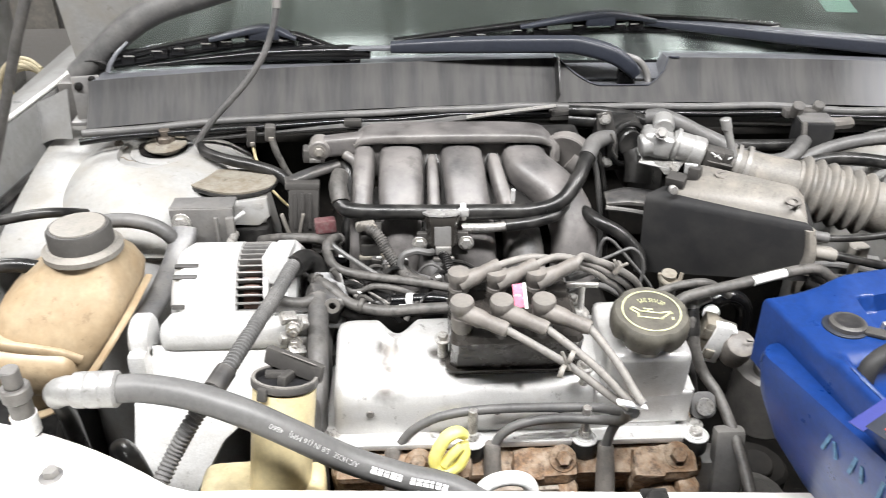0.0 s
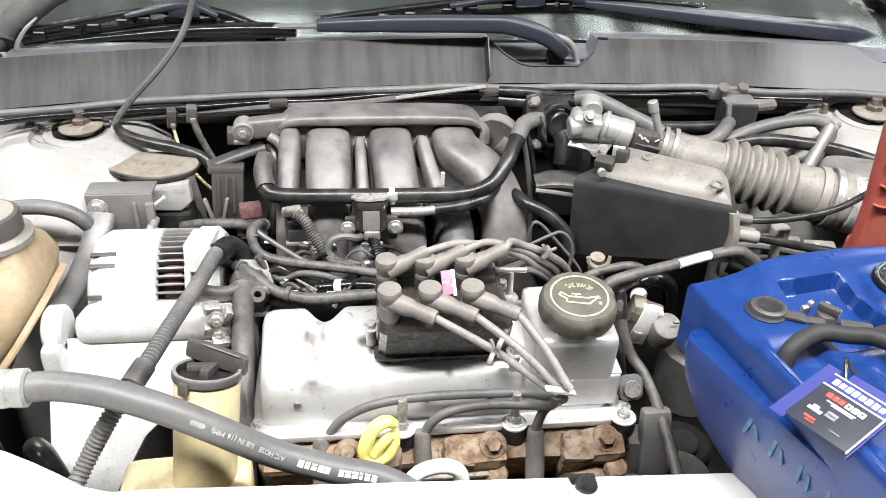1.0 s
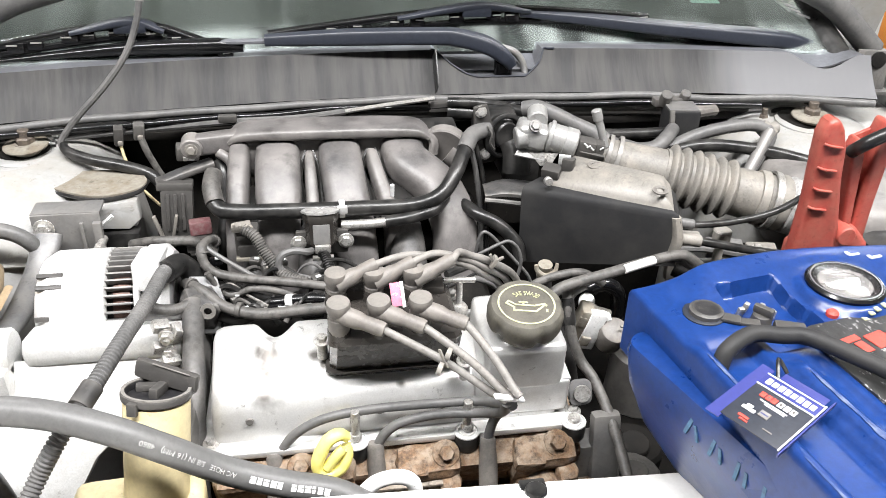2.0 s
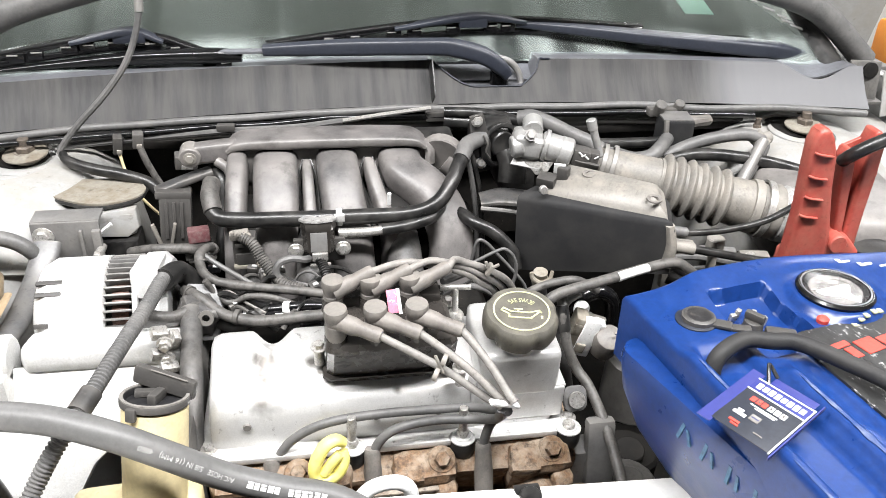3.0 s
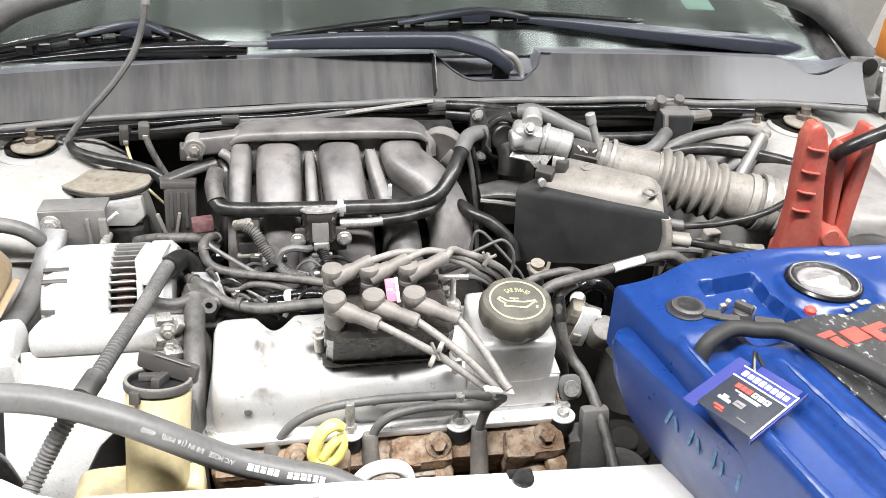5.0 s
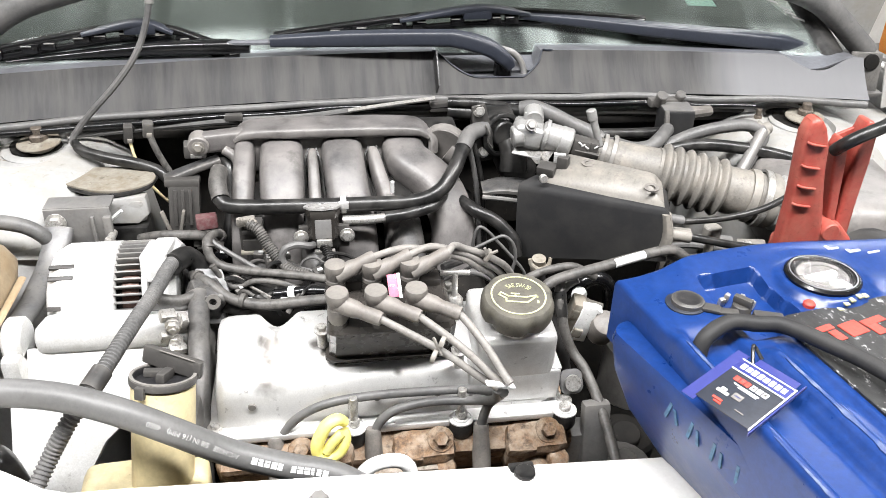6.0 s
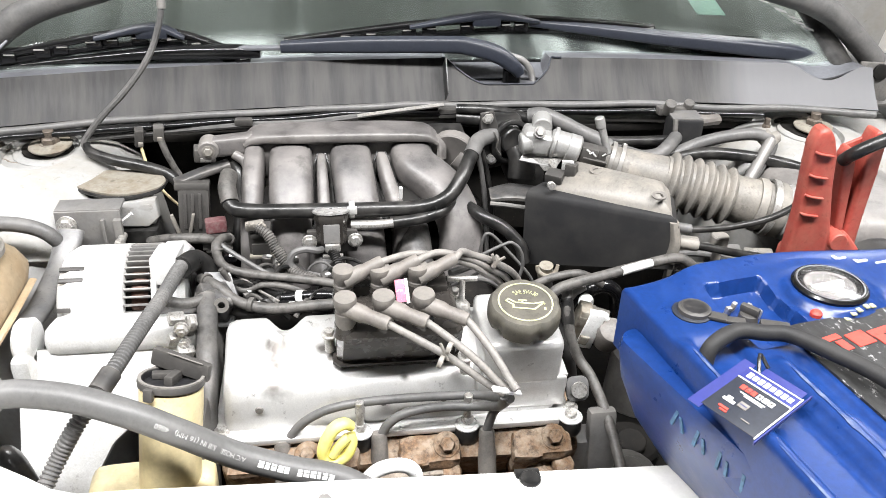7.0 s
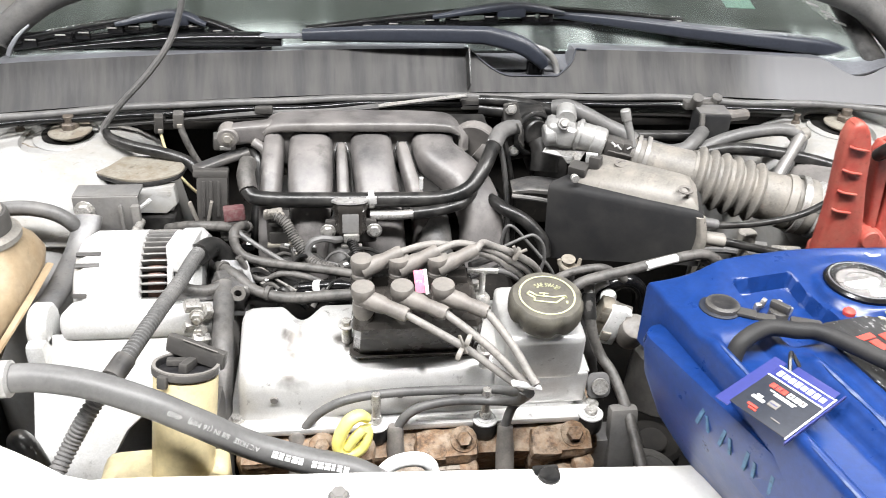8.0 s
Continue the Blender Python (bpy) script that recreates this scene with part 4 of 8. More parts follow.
part("rear_rib", box((0.185, 1.012, 0.878), (0.05, 0.04, 0.03), 0.005), "rubber", man)

# throttle end with its elbow hose
thr = thing("throttle_unit", "dark cast throttle body with dusty elbow", "throttle body", (0.26, 0.99, 0.86))
part("housing", merge(rod((0.235, 1.00, 0.880), (0.285, 1.00, 0.880), 0.036), box((0.295, 1.01, 0.85), (0.05, 0.08, 0.07), 0.012)), "rubber", thr)
part("flange", slab([(-0.014, -0.036), (0.010, -0.038), (0.013, 0.0), (0.008, 0.042), (-0.010, 0.042), (-0.014, 0.0)], 0, 0.006, pose(0.237, 0.958, 0.896, 90, -10, 8), 0.002), "black", thr)
for x, z in ((0.230, 0.930), (0.238, 0.873)):
    part("bolt", hexbolt((x, 0.951, z), (x, 0.9, z + 0.015), 0.0058, 0.004, 0.0075), "steel", thr, "bright zinc bolt")
part("bore_ring", merge(lathe((0.262, 0.964, 0.892), (0.272, 0.94, 0.894), [(0.023, 0), (0.030, 0), (0.030, 0.006), (0.027, 0.008), (0.025, 0.008), (0.023, 0.006)], 30, True), rod((0.262, 0.972, 0.892), (0.268, 0.958, 0.893), 0.018)), "rubber", thr, "dark throttle bore ring")
part("spring", tube([(0.238, 0.944, 0.914), (0.243, 0.940, 0.904), (0.242, 0.942, 0.892), (0.248, 0.944, 0.882)], 0.0013, 6), "dark_steel", thr, "bent return spring")
part("lobe", sweep([(0.272, 0.955, 0.888), (0.278, 0.945, 0.872), (0.276, 0.935, 0.850)], [(0.016, 0.012), (0.018, 0.014), (0.018, 0.014)], 6, 16, 0.7), "rubber", thr)
part("tray", sweep([(0.228, 0.900, 0.846), (0.254, 0.898, 0.850), (0.286, 0.896, 0.846), (0.318, 0.892, 0.838), (0.345, 0.888, 0.832)], [(0.016, 0.004), (0.020, 0.005), (0.022, 0.005), (0.020, 0.005), (0.016, 0.004)], 8, 16, 0.6), "dark_steel", thr, "dark curved cable tray")
part("tray_lip", tube([(0.226, 0.884, 0.842), (0.254, 0.879, 0.840), (0.286, 0.876, 0.834), (0.300, 0.874, 0.826)], 0.0032, 8), "zincgrey", thr, "worn pale tray lip")

pcv = thing("crossover_hose", "black crankcase hose looped across the intake manifold", "hose", (0.05, 0.86, 0.85))
part("hose", tube([(-0.094, 0.905, 0.875), (-0.095, 0.885, 0.872), (-0.090, 0.868, 0.861), (-0.072, 0.861, 0.856), (0.0, 0.860, 0.8535), (0.07, 0.859, 0.853), (0.135, 0.860, 0.853), (0.168, 0.866, 0.862), (0.188, 0.884, 0.880), (0.200, 0.905, 0.893), (0.209, 0.922, 0.901)], 0.0092, 14, 8), "rubber", pcv)
part("sleeve", tube([(0.204, 0.9125, 0.8965), (0.209, 0.922, 0.901), (0.215, 0.935, 0.904), (0.224, 0.945, 0.905), (0.240, 0.956, 0.905)], 0.0104, 16, 8), "hose", pcv, "dusty grey elbow sleeve")
part("elbow", tube([(-0.094, 0.91, 0.880), (-0.095, 0.887, 0.875), (-0.091, 0.869, 0.863)], 0.0108, 12), "loom", pcv, "dusty elbow sleeve")
part("clamp", merge(rod((0.048, 0.860, 0.853), (0.055, 0.860, 0.853), 0.0106), box((0.0515, 0.8505, 0.857), (0.012, 0.005, 0.009), 0.001)), "alu", pcv, "bright clamp")
part("branch", tube([(0.05, 0.848, 0.838), (0.085, 0.846, 0.839), (0.115, 0.848, 0.841)], 0.0058, 10), "steel", pcv, "bright metal branch pipe")
part("branch_hose", tube([(0.100, 0.847, 0.840), (0.130, 0.850, 0.842), (0.158, 0.858, 0.846), (0.170, 0.872, 0.848), (0.180, 0.895, 0.846)], 0.0072, 14), "rubber", pcv)
part("drop_line", tube([(0.213, 0.93, 0.90), (0.222, 0.925, 0.86), (0.228, 0.915, 0.81), (0.230, 0.905, 0.75)], 0.0035, 8), "hose", pcv)
part("drop_line", tube([(0.221, 0.93, 0.895), (0.232, 0.925, 0.85), (0.236, 0.915, 0.80), (0.238, 0.905, 0.74)], 0.003, 8), "rubber", pcv)

reg = thing("vacuum_regulator", "black vacuum regulator with pale disc cap and side bolts", "solenoid valve", (0.027, 0.84, 0.81))
lean = Vector((0, 0.30, 0.954))
foot = Vector((0.0265, 0.836, 0.822))
part("canister", lathe(foot, foot + lean, [(0, 0), (0.0165, 0), (0.0185, 0.004), (0.0185, 0.026), (0.0205, 0.030), (0.0205, 0.037), (0, 0.037)], 8), "coilcase", reg)
part("window", box(foot + lean * 0.016 + Vector((0, -0.0175, 0.004)), (0.019, 0.004, 0.022), 0.001, (-17, 0, 0)), "zincgrey", reg, "grey front panel")
part("collar", merge(box((0.027, 0.817, 0.826), (0.018, 0.006, 0.010), 0.002), box((0.027, 0.815, 0.816), (0.024, 0.006, 0.005), 0.0015)), "steel", reg, "bright retaining clip")
part("cap", lathe(foot + lean * 0.037, foot + lean, [(0, 0), (0.0222, 0), (0.0222, 0.0025), (0.019, 0.004), (0.006, 0.0042), (0.005, 0.003), (0, 0.003)], 8), "dirtyalu", reg, "pale dusty disc cap")
part("bracket", merge(box((0.027, 0.842, 0.822), (0.060, 0.008, 0.030), 0.003), box((0.027, 0.85, 0.805), (0.03, 0.012, 0.05), 0.003)), "black", reg)
part("port", merge(rod((0.027, 0.838, 0.825), (0.027, 0.822, 0.823), 0.009), rod((0.027, 0.822, 0.823), (0.027, 0.812, 0.821), 0.006)), "rubber", reg)
for x in (0.000, 0.054):
    part("bolt", hexbolt((x, 0.837, 0.824), (x, 0.5, 0.86), 0.0068, 0.005, 0.009), "steel", reg, "bright flange bolt")
part("tail", tube([(0.027, 0.818, 0.822), (0.032, 0.80, 0.815), (0.036, 0.775, 0.80), (0.03, 0.75, 0.79)], 0.0055, 8, ridge=0.0008, pitch=0.003), "rubber", reg)

# ---- valve cover, coil pack and ignition wires ----
vc = thing("valve_cover", "bare cast aluminium valve cover with stains", "valve cover", (0.08, 0.64, 0.75))


def vc_ring(x, left):
    """Section of the cover across the engine at x: front foot, brow, back."""
    back = 0.695
    if left and -0.045 < x < -0.002:
        back -= 0.024 * math.sin(math.pi * (x + 0.045) / 0.043) ** 1.5
    top = 0.823
    return [(x, 0.598, 0.752), (x, 0.600, 0.765), (x, 0.603, 0.782), (x, 0.608, 0.7925), (x, 0.618, 0.798), (x, 0.64, 0.807), (x, back - 0.018, top), (x, back - 0.006, top - 0.002), (x, back, top - 0.012), (x, back + 0.004, 0.752)]


xs = [-0.084, -0.081, -0.074, -0.066, -0.06, -0.052] + [(-0.046 + 0.003 * i) for i in range(16)] + [(0.004 + 0.008 * i) for i in range(31)]
rings = []
for i, x in enumerate(xs):
    k = (0.86, 0.95, 0.99, 1.0)[i] if i < 4 else 1.0
    if x > 0.235:
        k = 1 - 0.14 * ((x - 0.235) / 0.009) ** 2 if x < 0.25 else 0.9
    r = vc_ring(x, True)
    cy, cz = 0.645, 0.752
    rings.append([(p[0], cy + (p[1] - cy) * (0.5 + 0.5 * k), cz + (p[2] - cz) * k) for p in r])
part("casting", loft(rings), "cover", vc, sharp=50)
part("flange", merge(box((0.083, 0.646, 0.748), (0.356, 0.122, 0.009), 0.003), box((0.083, 0.588, 0.7485), (0.356, 0.012, 0.007), 0.002)), "cover", vc)
part("gasket", box((0.083, 0.646, 0.7415), (0.350, 0.118, 0.004), 0.001), "rubber", vc)
part("filler_block", merge(box((0.207, 0.635, 0.818), (0.078, 0.084, 0.056), 0.008, (5, 0, 0), 3), box((0.208, 0.630, 0.779), (0.092, 0.067, 0.040), 0.004, (4, 0, 0), 3), box((0.208, 0.6315, 0.7985), (0.093, 0.069, 0.003), 0.001, (4, 0, 0))), "cover", vc, "raised filler block")
part("filler_neck", lathe((0.206, 0.618, 0.822), (0.2065, 0.606, 0.88), [(0, 0), (0.022, 0), (0.022, 0.032), (0, 0.032)], 28), "cover", vc)
for x in (-0.05, 0.07, 0.13):
    part("boss", lathe((x, 0.6005, 0.775), (x, 0.5, 0.775), [(0, 0), (0.004, 0), (0.0035, 0.002), (0, 0.002)], 12), "dark_steel", vc)
for x in (-0.087, 0.262):
    part("corner_bolt", merge(hexbolt((x, 0.60, 0.752), (x, 0.60, 1), 0.005, 0.005, 0.008), rod((x, 0.60, 0.735), (x, 0.60, 0.753), 0.008)), "steel", vc)
for x in (0.046, 0.152, 0.258):
    shank = rod((x, 0.585, 0.748), (x, 0.585, 0.759), 0.0062) if x > 0.2 else merge(rod((x, 0.585, 0.748), (x, 0.585, 0.790), 0.0042), hexbolt((x, 0.585, 0.757), (x, 0.585, 1), 0.0062, 0.006), hexbolt((x, 0.585, 0.776), (x, 0.585, 1), 0.0048, 0.010))
    st = part("stud", shank, "steel", vc, "zinc stud bolt")
    part("washer", lathe((x, 0.585, 0.752), (x, 0.585, 1), [(0.004, 0), (0.0125, 0), (0.0125, 0.0015), (0.0105, 0.0022), (0.0100, 0.0012), (0.0085, 0.0012), (0.0080, 0.0026), (0.004, 0.0026)], 26, True), "alu", st)
    part("grommet", lathe((x, 0.585, 0.735), (x, 0.585, 1), [(0, 0), (0.0115, 0), (0.0125, 0.003), (0.0125, 0.014), (0.012, 0.017), (0, 0.017)], 22), "rubber", st, "black rubber grommet")

# oil filler cap, scalloped, tilted towards the nose
oc = thing("oil_filler_cap", "dusty black oil filler cap with pale oil can print", "filler cap", (0.204, 0.606, 0.84))
CAP = Matrix.Translation((0.2065, 0.614, 0.846)) @ pose(0, 0, 0, 9, 0, 0)
bm = bmesh.new()
prev = None
for r, h, wave in ((0.029, 0.0095, 0), (0.0335, 0.0115, 0.0), (0.0352, 0.016, 0.0), (0.0355, 0.026, 0.0), (0.0345, 0.0315, 0.0), (0.032, 0.0342, 0.0)):
    flute = 0.0045 if h < 0.02 else 0.0016
    ring = []
    for i in range(64):
        a = 2 * math.pi * i / 64
        k = max(0.0, math.cos(5 * a + 0.5)) ** 3
        rr = r - flute * k
        ring.append(bm.verts.new((rr * math.cos(a), rr * math.sin(a), h)))
    if prev:
        for i in range(64):
            bm.faces.new((prev[i], prev[(i + 1) % 64], ring[(i + 1) % 64], ring[i]))
    else:
        bm.faces.new(ring)
    prev = ring
bm.faces.new(prev)
bmesh.ops.transform(bm, matrix=CAP, verts=bm.verts)
part("cap", bm, "capblack", oc)
top = CAP @ pose(0, 0, 0.0344, 0, 0, -11)
part("ring_print", lathe(top @ Vector((0, 0, 0)), top @ Vector((0, 0, 1)), [(0.0266, 0), (0.0266, 0.0004), (0.0250, 0.0004), (0.0250, 0)], 48, True), "capprint", oc, "pale printed ring")
word = lettering("SAE 5W-30", 0.0078, Matrix.Identity(4))
for v in word.verts:  # set the word on an arc
    a, r = -v.co.x / 0.026, 0.0135 + v.co.y
    v.co = Vector((-(r + 0.002) * math.sin(a) * 1.1, (r + 0.002) * math.cos(a) - 0.002, v.co.z + 0.0003))
bmesh.ops.transform(word, matrix=top, verts=word.verts)
part("word_print", word, "capprint", oc)


def stroke(a, b, w=0.0018):
    a, b = Vector((*a, 0.0003)), Vector((*b, 0.0003))
    d = b - a
    return box((a + b) / 2, (d.length + w * 0.8, w, 0.0004), 0, (0, 0, math.degrees(math.atan2(d.y, d.x))))


can_line = [(-0.0115, -0.0095), (0.0085, -0.0095), (0.0165, -0.0005), (0.0180, -0.0012), (0.0165, 0.0012), (0.0075, -0.0022), (-0.0095, -0.0022), (-0.0165, 0.0022), (-0.0185, -0.0010), (-0.0115, -0.0055), (-0.0115, -0.0095)]
can = merge(*[stroke(a, b) for a, b in zip(can_line, can_line[1:])], stroke((-0.003, -0.0022), (-0.003, 0.0012)), stroke((-0.0065, 0.0016), (0.0005, 0.0016), 0.0018), stroke((0.0185, -0.0065), (0.0185, -0.0085), 0.0020))
bmesh.ops.transform(can, matrix=top, verts=can.verts)
part("can_print", can, "capprint", oc, "oil can symbol")
coil = thing("coil_pack", "black ignition coil pack with six dusty towers", "coil pack", (0.08, 0.64, 0.82))
def coil_ring(x0, x1, y0, y1, z, c=0.006):
    return [(x0 + c, y0, z), (x1 - c, y0, z), (x1, y0 + c, z), (x1, y1 - c, z), (x1 - c, y1, z), (x0 + c, y1, z), (x0, y1 - c, z), (x0, y0 + c, z)]


part("base", loft([coil_ring(0.026, 0.150, 0.624, 0.700, 0.800), coil_ring(0.026, 0.148, 0.622, 0.698, 0.809), coil_ring(0.0275, 0.146, 0.594, 0.692, 0.858), coil_ring(0.029, 0.144, 0.596, 0.690, 0.8635), coil_ring(0.033, 0.140, 0.602, 0.686, 0.866)]), "coilcase", coil)
part("lip", loft([coil_ring(0.023, 0.152, 0.620, 0.702, 0.805), coil_ring(0.022, 0.153, 0.618, 0.703, 0.807), coil_ring(0.023, 0.152, 0.617, 0.702, 0.8105)]), "coilcase", coil)
part("rear_block", box((0.085, 0.672, 0.868), (0.108, 0.036, 0.016), 0.004, (3, 2, 0)), "coilcase", coil)
for x, y, z in ((0.020, 0.640, 0.832), (0.150, 0.60, 0.826), (0.150, 0.68, 0.846)):
    part("screw", merge(hexbolt((x, y, z), (x, y - 0.1, z + 0.4), 0.005, 0.006, 0.008), rod((x, y, z - 0.02), (x, y, z), 0.005)), "steel", coil)
for x in (0.036, 0.071, 0.108):
    for y, z in ((0.606, 0.860), (0.655, 0.868)):
        part("tower", lathe((x, y, z - 0.004), (x, y, z + 1), [(0, 0), (0.0118, 0), (0.0108, 0.006), (0.0104, 0.014), (0, 0.015)], 18), "coilcase", coil)

HUB = Vector((0.179, 0.531, 0.836))
for k, x in enumerate((0.036, 0.071, 0.108)):
    wr = thing("ignition_wire", "dusty grey ignition wire with angled rubber boot on the front row", "ignition wire", (x, 0.606, 0.885), "ignition wires")
    c = Vector((x, 0.602, 0.8885))
    d = Vector((0.034, -0.018, -0.006)).normalized()
    part("boot", merge(lathe((x, 0.605, 0.868), (x, 0.601, 0.91), [(0, 0), (0.0096, 0), (0.0098, 0.016), (0.0090, 0.017), (0.0094, 0.020), (0.0106, 0.024), (0.0108, 0.030), (0.0100, 0.0325), (0, 0.033)], 20),
                       lathe(c, c + d, [(0, 0), (0.0086, 0.0), (0.0084, 0.018), (0.0068, 0.024), (0.0070, 0.040), (0.0062, 0.044), (0, 0.044)], 16)), "boot", wr)
    e = c + d * 0.043
    off = Vector((0.004 * (k - 1), 0.006 * (1 - k), 0.007 * k - 0.006))
    part("lead", tube([e - d * 0.01, e, e.lerp(HUB + off, 0.5) + Vector((0, 0, 0.004)), e.lerp(HUB + off, 0.85), HUB + off], 0.0037, 10), "wire", wr)
    wr = thing("ignition_wire", "dusty grey ignition wire with angled rubber boot on the back row", "ignition wire", (x, 0.655, 0.895), "ignition wires")
    c = Vector((x, 0.650, 0.8865))
    d = Vector((0.034, 0.008, 0.013)).normalized()
    part("boot", merge(lathe((x, 0.655, 0.865), (x, 0.652, 0.92), [(0, 0), (0.0096, 0), (0.0098, 0.017), (0.0090, 0.018), (0.0094, 0.021), (0.0106, 0.026), (0.0108, 0.031), (0.0100, 0.0335), (0, 0.034)], 20),
                       lathe(c, c + d, [(0, 0), (0.0086, 0), (0.0082, 0.018), (0.0068, 0.024), (0.0070, 0.038), (0.0062, 0.042), (0, 0.042)], 16)), "boot", wr)
    e = c + d * 0.041
    part("lead", tube([e - d * 0.01, e, (0.6 * e.x + 0.066, 0.668, 0.903), (0.160 + 0.003 * k, 0.673 + 0.001 * k, 0.886 + 0.0042 * k), (0.182 + 0.0025 * k, 0.680, 0.868 + 0.0075 * k), (0.202 + 0.008 * k, 0.698, 0.844 + 0.004 * k), (0.222 + 0.008 * k, 0.72, 0.80)], 0.0037, 10), "wire", wr)
# the lower leads run on to the spark plugs
for pts, lab in (([HUB + Vector((-0.002, 0.008, -0.008)), (0.180, 0.565, 0.800), (0.160, 0.590, 0.785), (0.10, 0.591, 0.786), (0.060, 0.590, 0.786), (0.028, 0.588, 0.784), (0.004, 0.588, 0.775), (-0.015, 0.588, 0.759), (-0.030, 0.585, 0.735)], "far"),
                 ([HUB + Vector((-0.004, 0.006, -0.008)), (0.178, 0.560, 0.796), (0.160, 0.580, 0.779), (0.130, 0.582, 0.780), (0.104, 0.582, 0.778), (0.083, 0.581, 0.772), (0.070, 0.580, 0.759), (0.064, 0.578, 0.742)], "mid"),
                 ([HUB + Vector((0.001, 0.004, -0.010)), (0.184, 0.565, 0.795), (0.176, 0.573, 0.778), (0.171, 0.573, 0.759), (0.170, 0.572, 0.742)], "near")):
    wr = thing("spark_plug_lead", "dark grey spark plug lead draped along the valve cover", "ignition wire", pts[-1], "spark plug leads")
    part("lead", tube(pts, 0.0046, 10), "hose", wr)
    e = Vector(pts[-1])
    part("boot", lathe(e + Vector((0, 0.002, 0.012)), e + Vector((0, -0.02, -0.05)), [(0, 0), (0.0068, 0), (0.0078, 0.003), (0.0080, 0.012), (0.0092, 0.03), (0.0092, 0.055), (0, 0.055)], 16), "boot", wr, "straight dusty rubber plug boot")
tie = thing("wire_separator", "white plastic wire separator clip", "wire clip", (0.121, 0.553, 0.86))
part("clip", merge(box((0.121, 0.553, 0.869), (0.002, 0.003, 0.018), 0.0008, (-30, 0, 45)), lathe((0.116, 0.550, 0.862), (0.140, 0.538, 0.855), [(0.0050, 0), (0.0058, 0), (0.0058, 0.004), (0.0050, 0.004)], 16, True), lathe((0.124, 0.556, 0.872), (0.148, 0.544, 0.865), [(0.0050, 0), (0.0058, 0), (0.0058, 0.004), (0.0050, 0.004)], 16, True)), "duct", tie)
sep = thing("lead_clip", "small pale plastic clip on the back row leads", "wire clip", (0.190, 0.678, 0.884))
part("clip", merge(box((0.190, 0.677, 0.884), (0.004, 0.010, 0.012), 0.001, (0, 30, 0)), box((0.194, 0.674, 0.888), (0.012, 0.003, 0.0025), 0.0008, (0, -25, 0)), box((0.187, 0.674, 0.891), (0.003, 0.003, 0.008), 0.0008, (0, -20, 0))), "duct", sep)
cut = thing("cable_tie", "pale plastic cable tie round the leads", "cable tie", HUB)
part("strap", box(HUB + Vector((-0.004, -0.002, 0.004)), (0.034, 0.006, 0.003), 0.001, (15, 28, 20)), "print", cut)
tag = thing("paper_tag", "small pink and white paper tag on the coil pack", "tag", (0.093, 0.655, 0.85))
part("sheet", box((0.0905, 0.632, 0.884), (0.012, 0.0016, 0.022), 0.0004, (-35, 0, 8)), "pink", tag)
part("stripe", box((0.0955, 0.6315, 0.884), (0.003, 0.0024, 0.024), 0.0003, (-35, 0, 8)), "print", tag)

# exhaust side below the cover
exh = thing("exhaust_manifold", "rusted iron exhaust manifold with flanged ports", "exhaust manifold", (0.14, 0.58, 0.66))
for x, w in ((0.015, 0.060), (0.112, 0.062), (0.225, 0.064)):
    part("port", merge(cast(box((x, 0.578, 0.714), (w, 0.034, 0.066), 0.013, (24, 0, 3)), 0.003, 40), cast(box((x - 0.014, 0.566, 0.726), (w * 0.5, 0.020, 0.032), 0.008, (30, 0, -4)), 0.002, 60), cast(box((x + 0.020, 0.560, 0.712), (w * 0.35, 0.022, 0.030), 0.009, (40, 0, 8)), 0.002, 60), tube([(x, 0.60, 0.705), (x, 0.565, 0.69), (x + 0.01, 0.55, 0.65)], 0.026, 14)), "rust", exh, "rusted port casting")
for x in (-0.005, 0.129, 0.237):
    part("bolt", merge(hexbolt((x, 0.566, 0.745), (x, 0.50, 0.815), 0.0078, 0.008, 0.0125), rod((x, 0.59, 0.715), (x, 0.566, 0.745), 0.0135)), "rust", exh, "rusted hex bolt")
part("log", tube([(-0.06, 0.555, 0.66), (0.1, 0.55, 0.655), (0.28, 0.555, 0.66)], 0.032, 16), "rust", exh)
part("shield", box((0.098, 0.556, 0.720), (0.070, 0.010, 0.005), 0.0015, (10, 0, 0)), "rustplate", exh, "dusty bracket edge")
dip = thing("oil_dipstick", "yellow plastic oil dipstick loop handle", "dipstick", (0.028, 0.56, 0.74))
part("loop", tube([(0.037, 0.566, 0.778), (0.030, 0.563, 0.784), (0.020, 0.560, 0.780), (0.012, 0.557, 0.766), (0.010, 0.555, 0.753), (0.018, 0.553, 0.746), (0.030, 0.554, 0.750), (0.037, 0.558, 0.762), (0.036, 0.562, 0.772)], [0.0060, 0.0068, 0.0072, 0.0075, 0.0072, 0.0070, 0.0068, 0.0066, 0.006], 12, flat=0.8), "yellow", dip)
part("inner_fold", tube([(0.034, 0.558, 0.772), (0.026, 0.555, 0.765), (0.018, 0.553, 0.754)], 0.0050, 10), "yellow", dip)
part("stem", tube([(0.022, 0.555, 0.748), (0.02, 0.555, 0.69), (0.02, 0.56, 0.62)], 0.0045, 8), "yellow", dip)
elb = thing("vacuum_elbow", "white rubber elbow hose behind the panel", "hose", (0.08, 0.53, 0.74))
part("hose", tube([(0.040, 0.53, 0.725), (0.050, 0.53, 0.744), (0.062, 0.530, 0.7555), (0.080, 0.530, 0.7585), (0.093, 0.530, 0.750), (0.098, 0.53, 0.725)], 0.0068, 14), "print", elb)

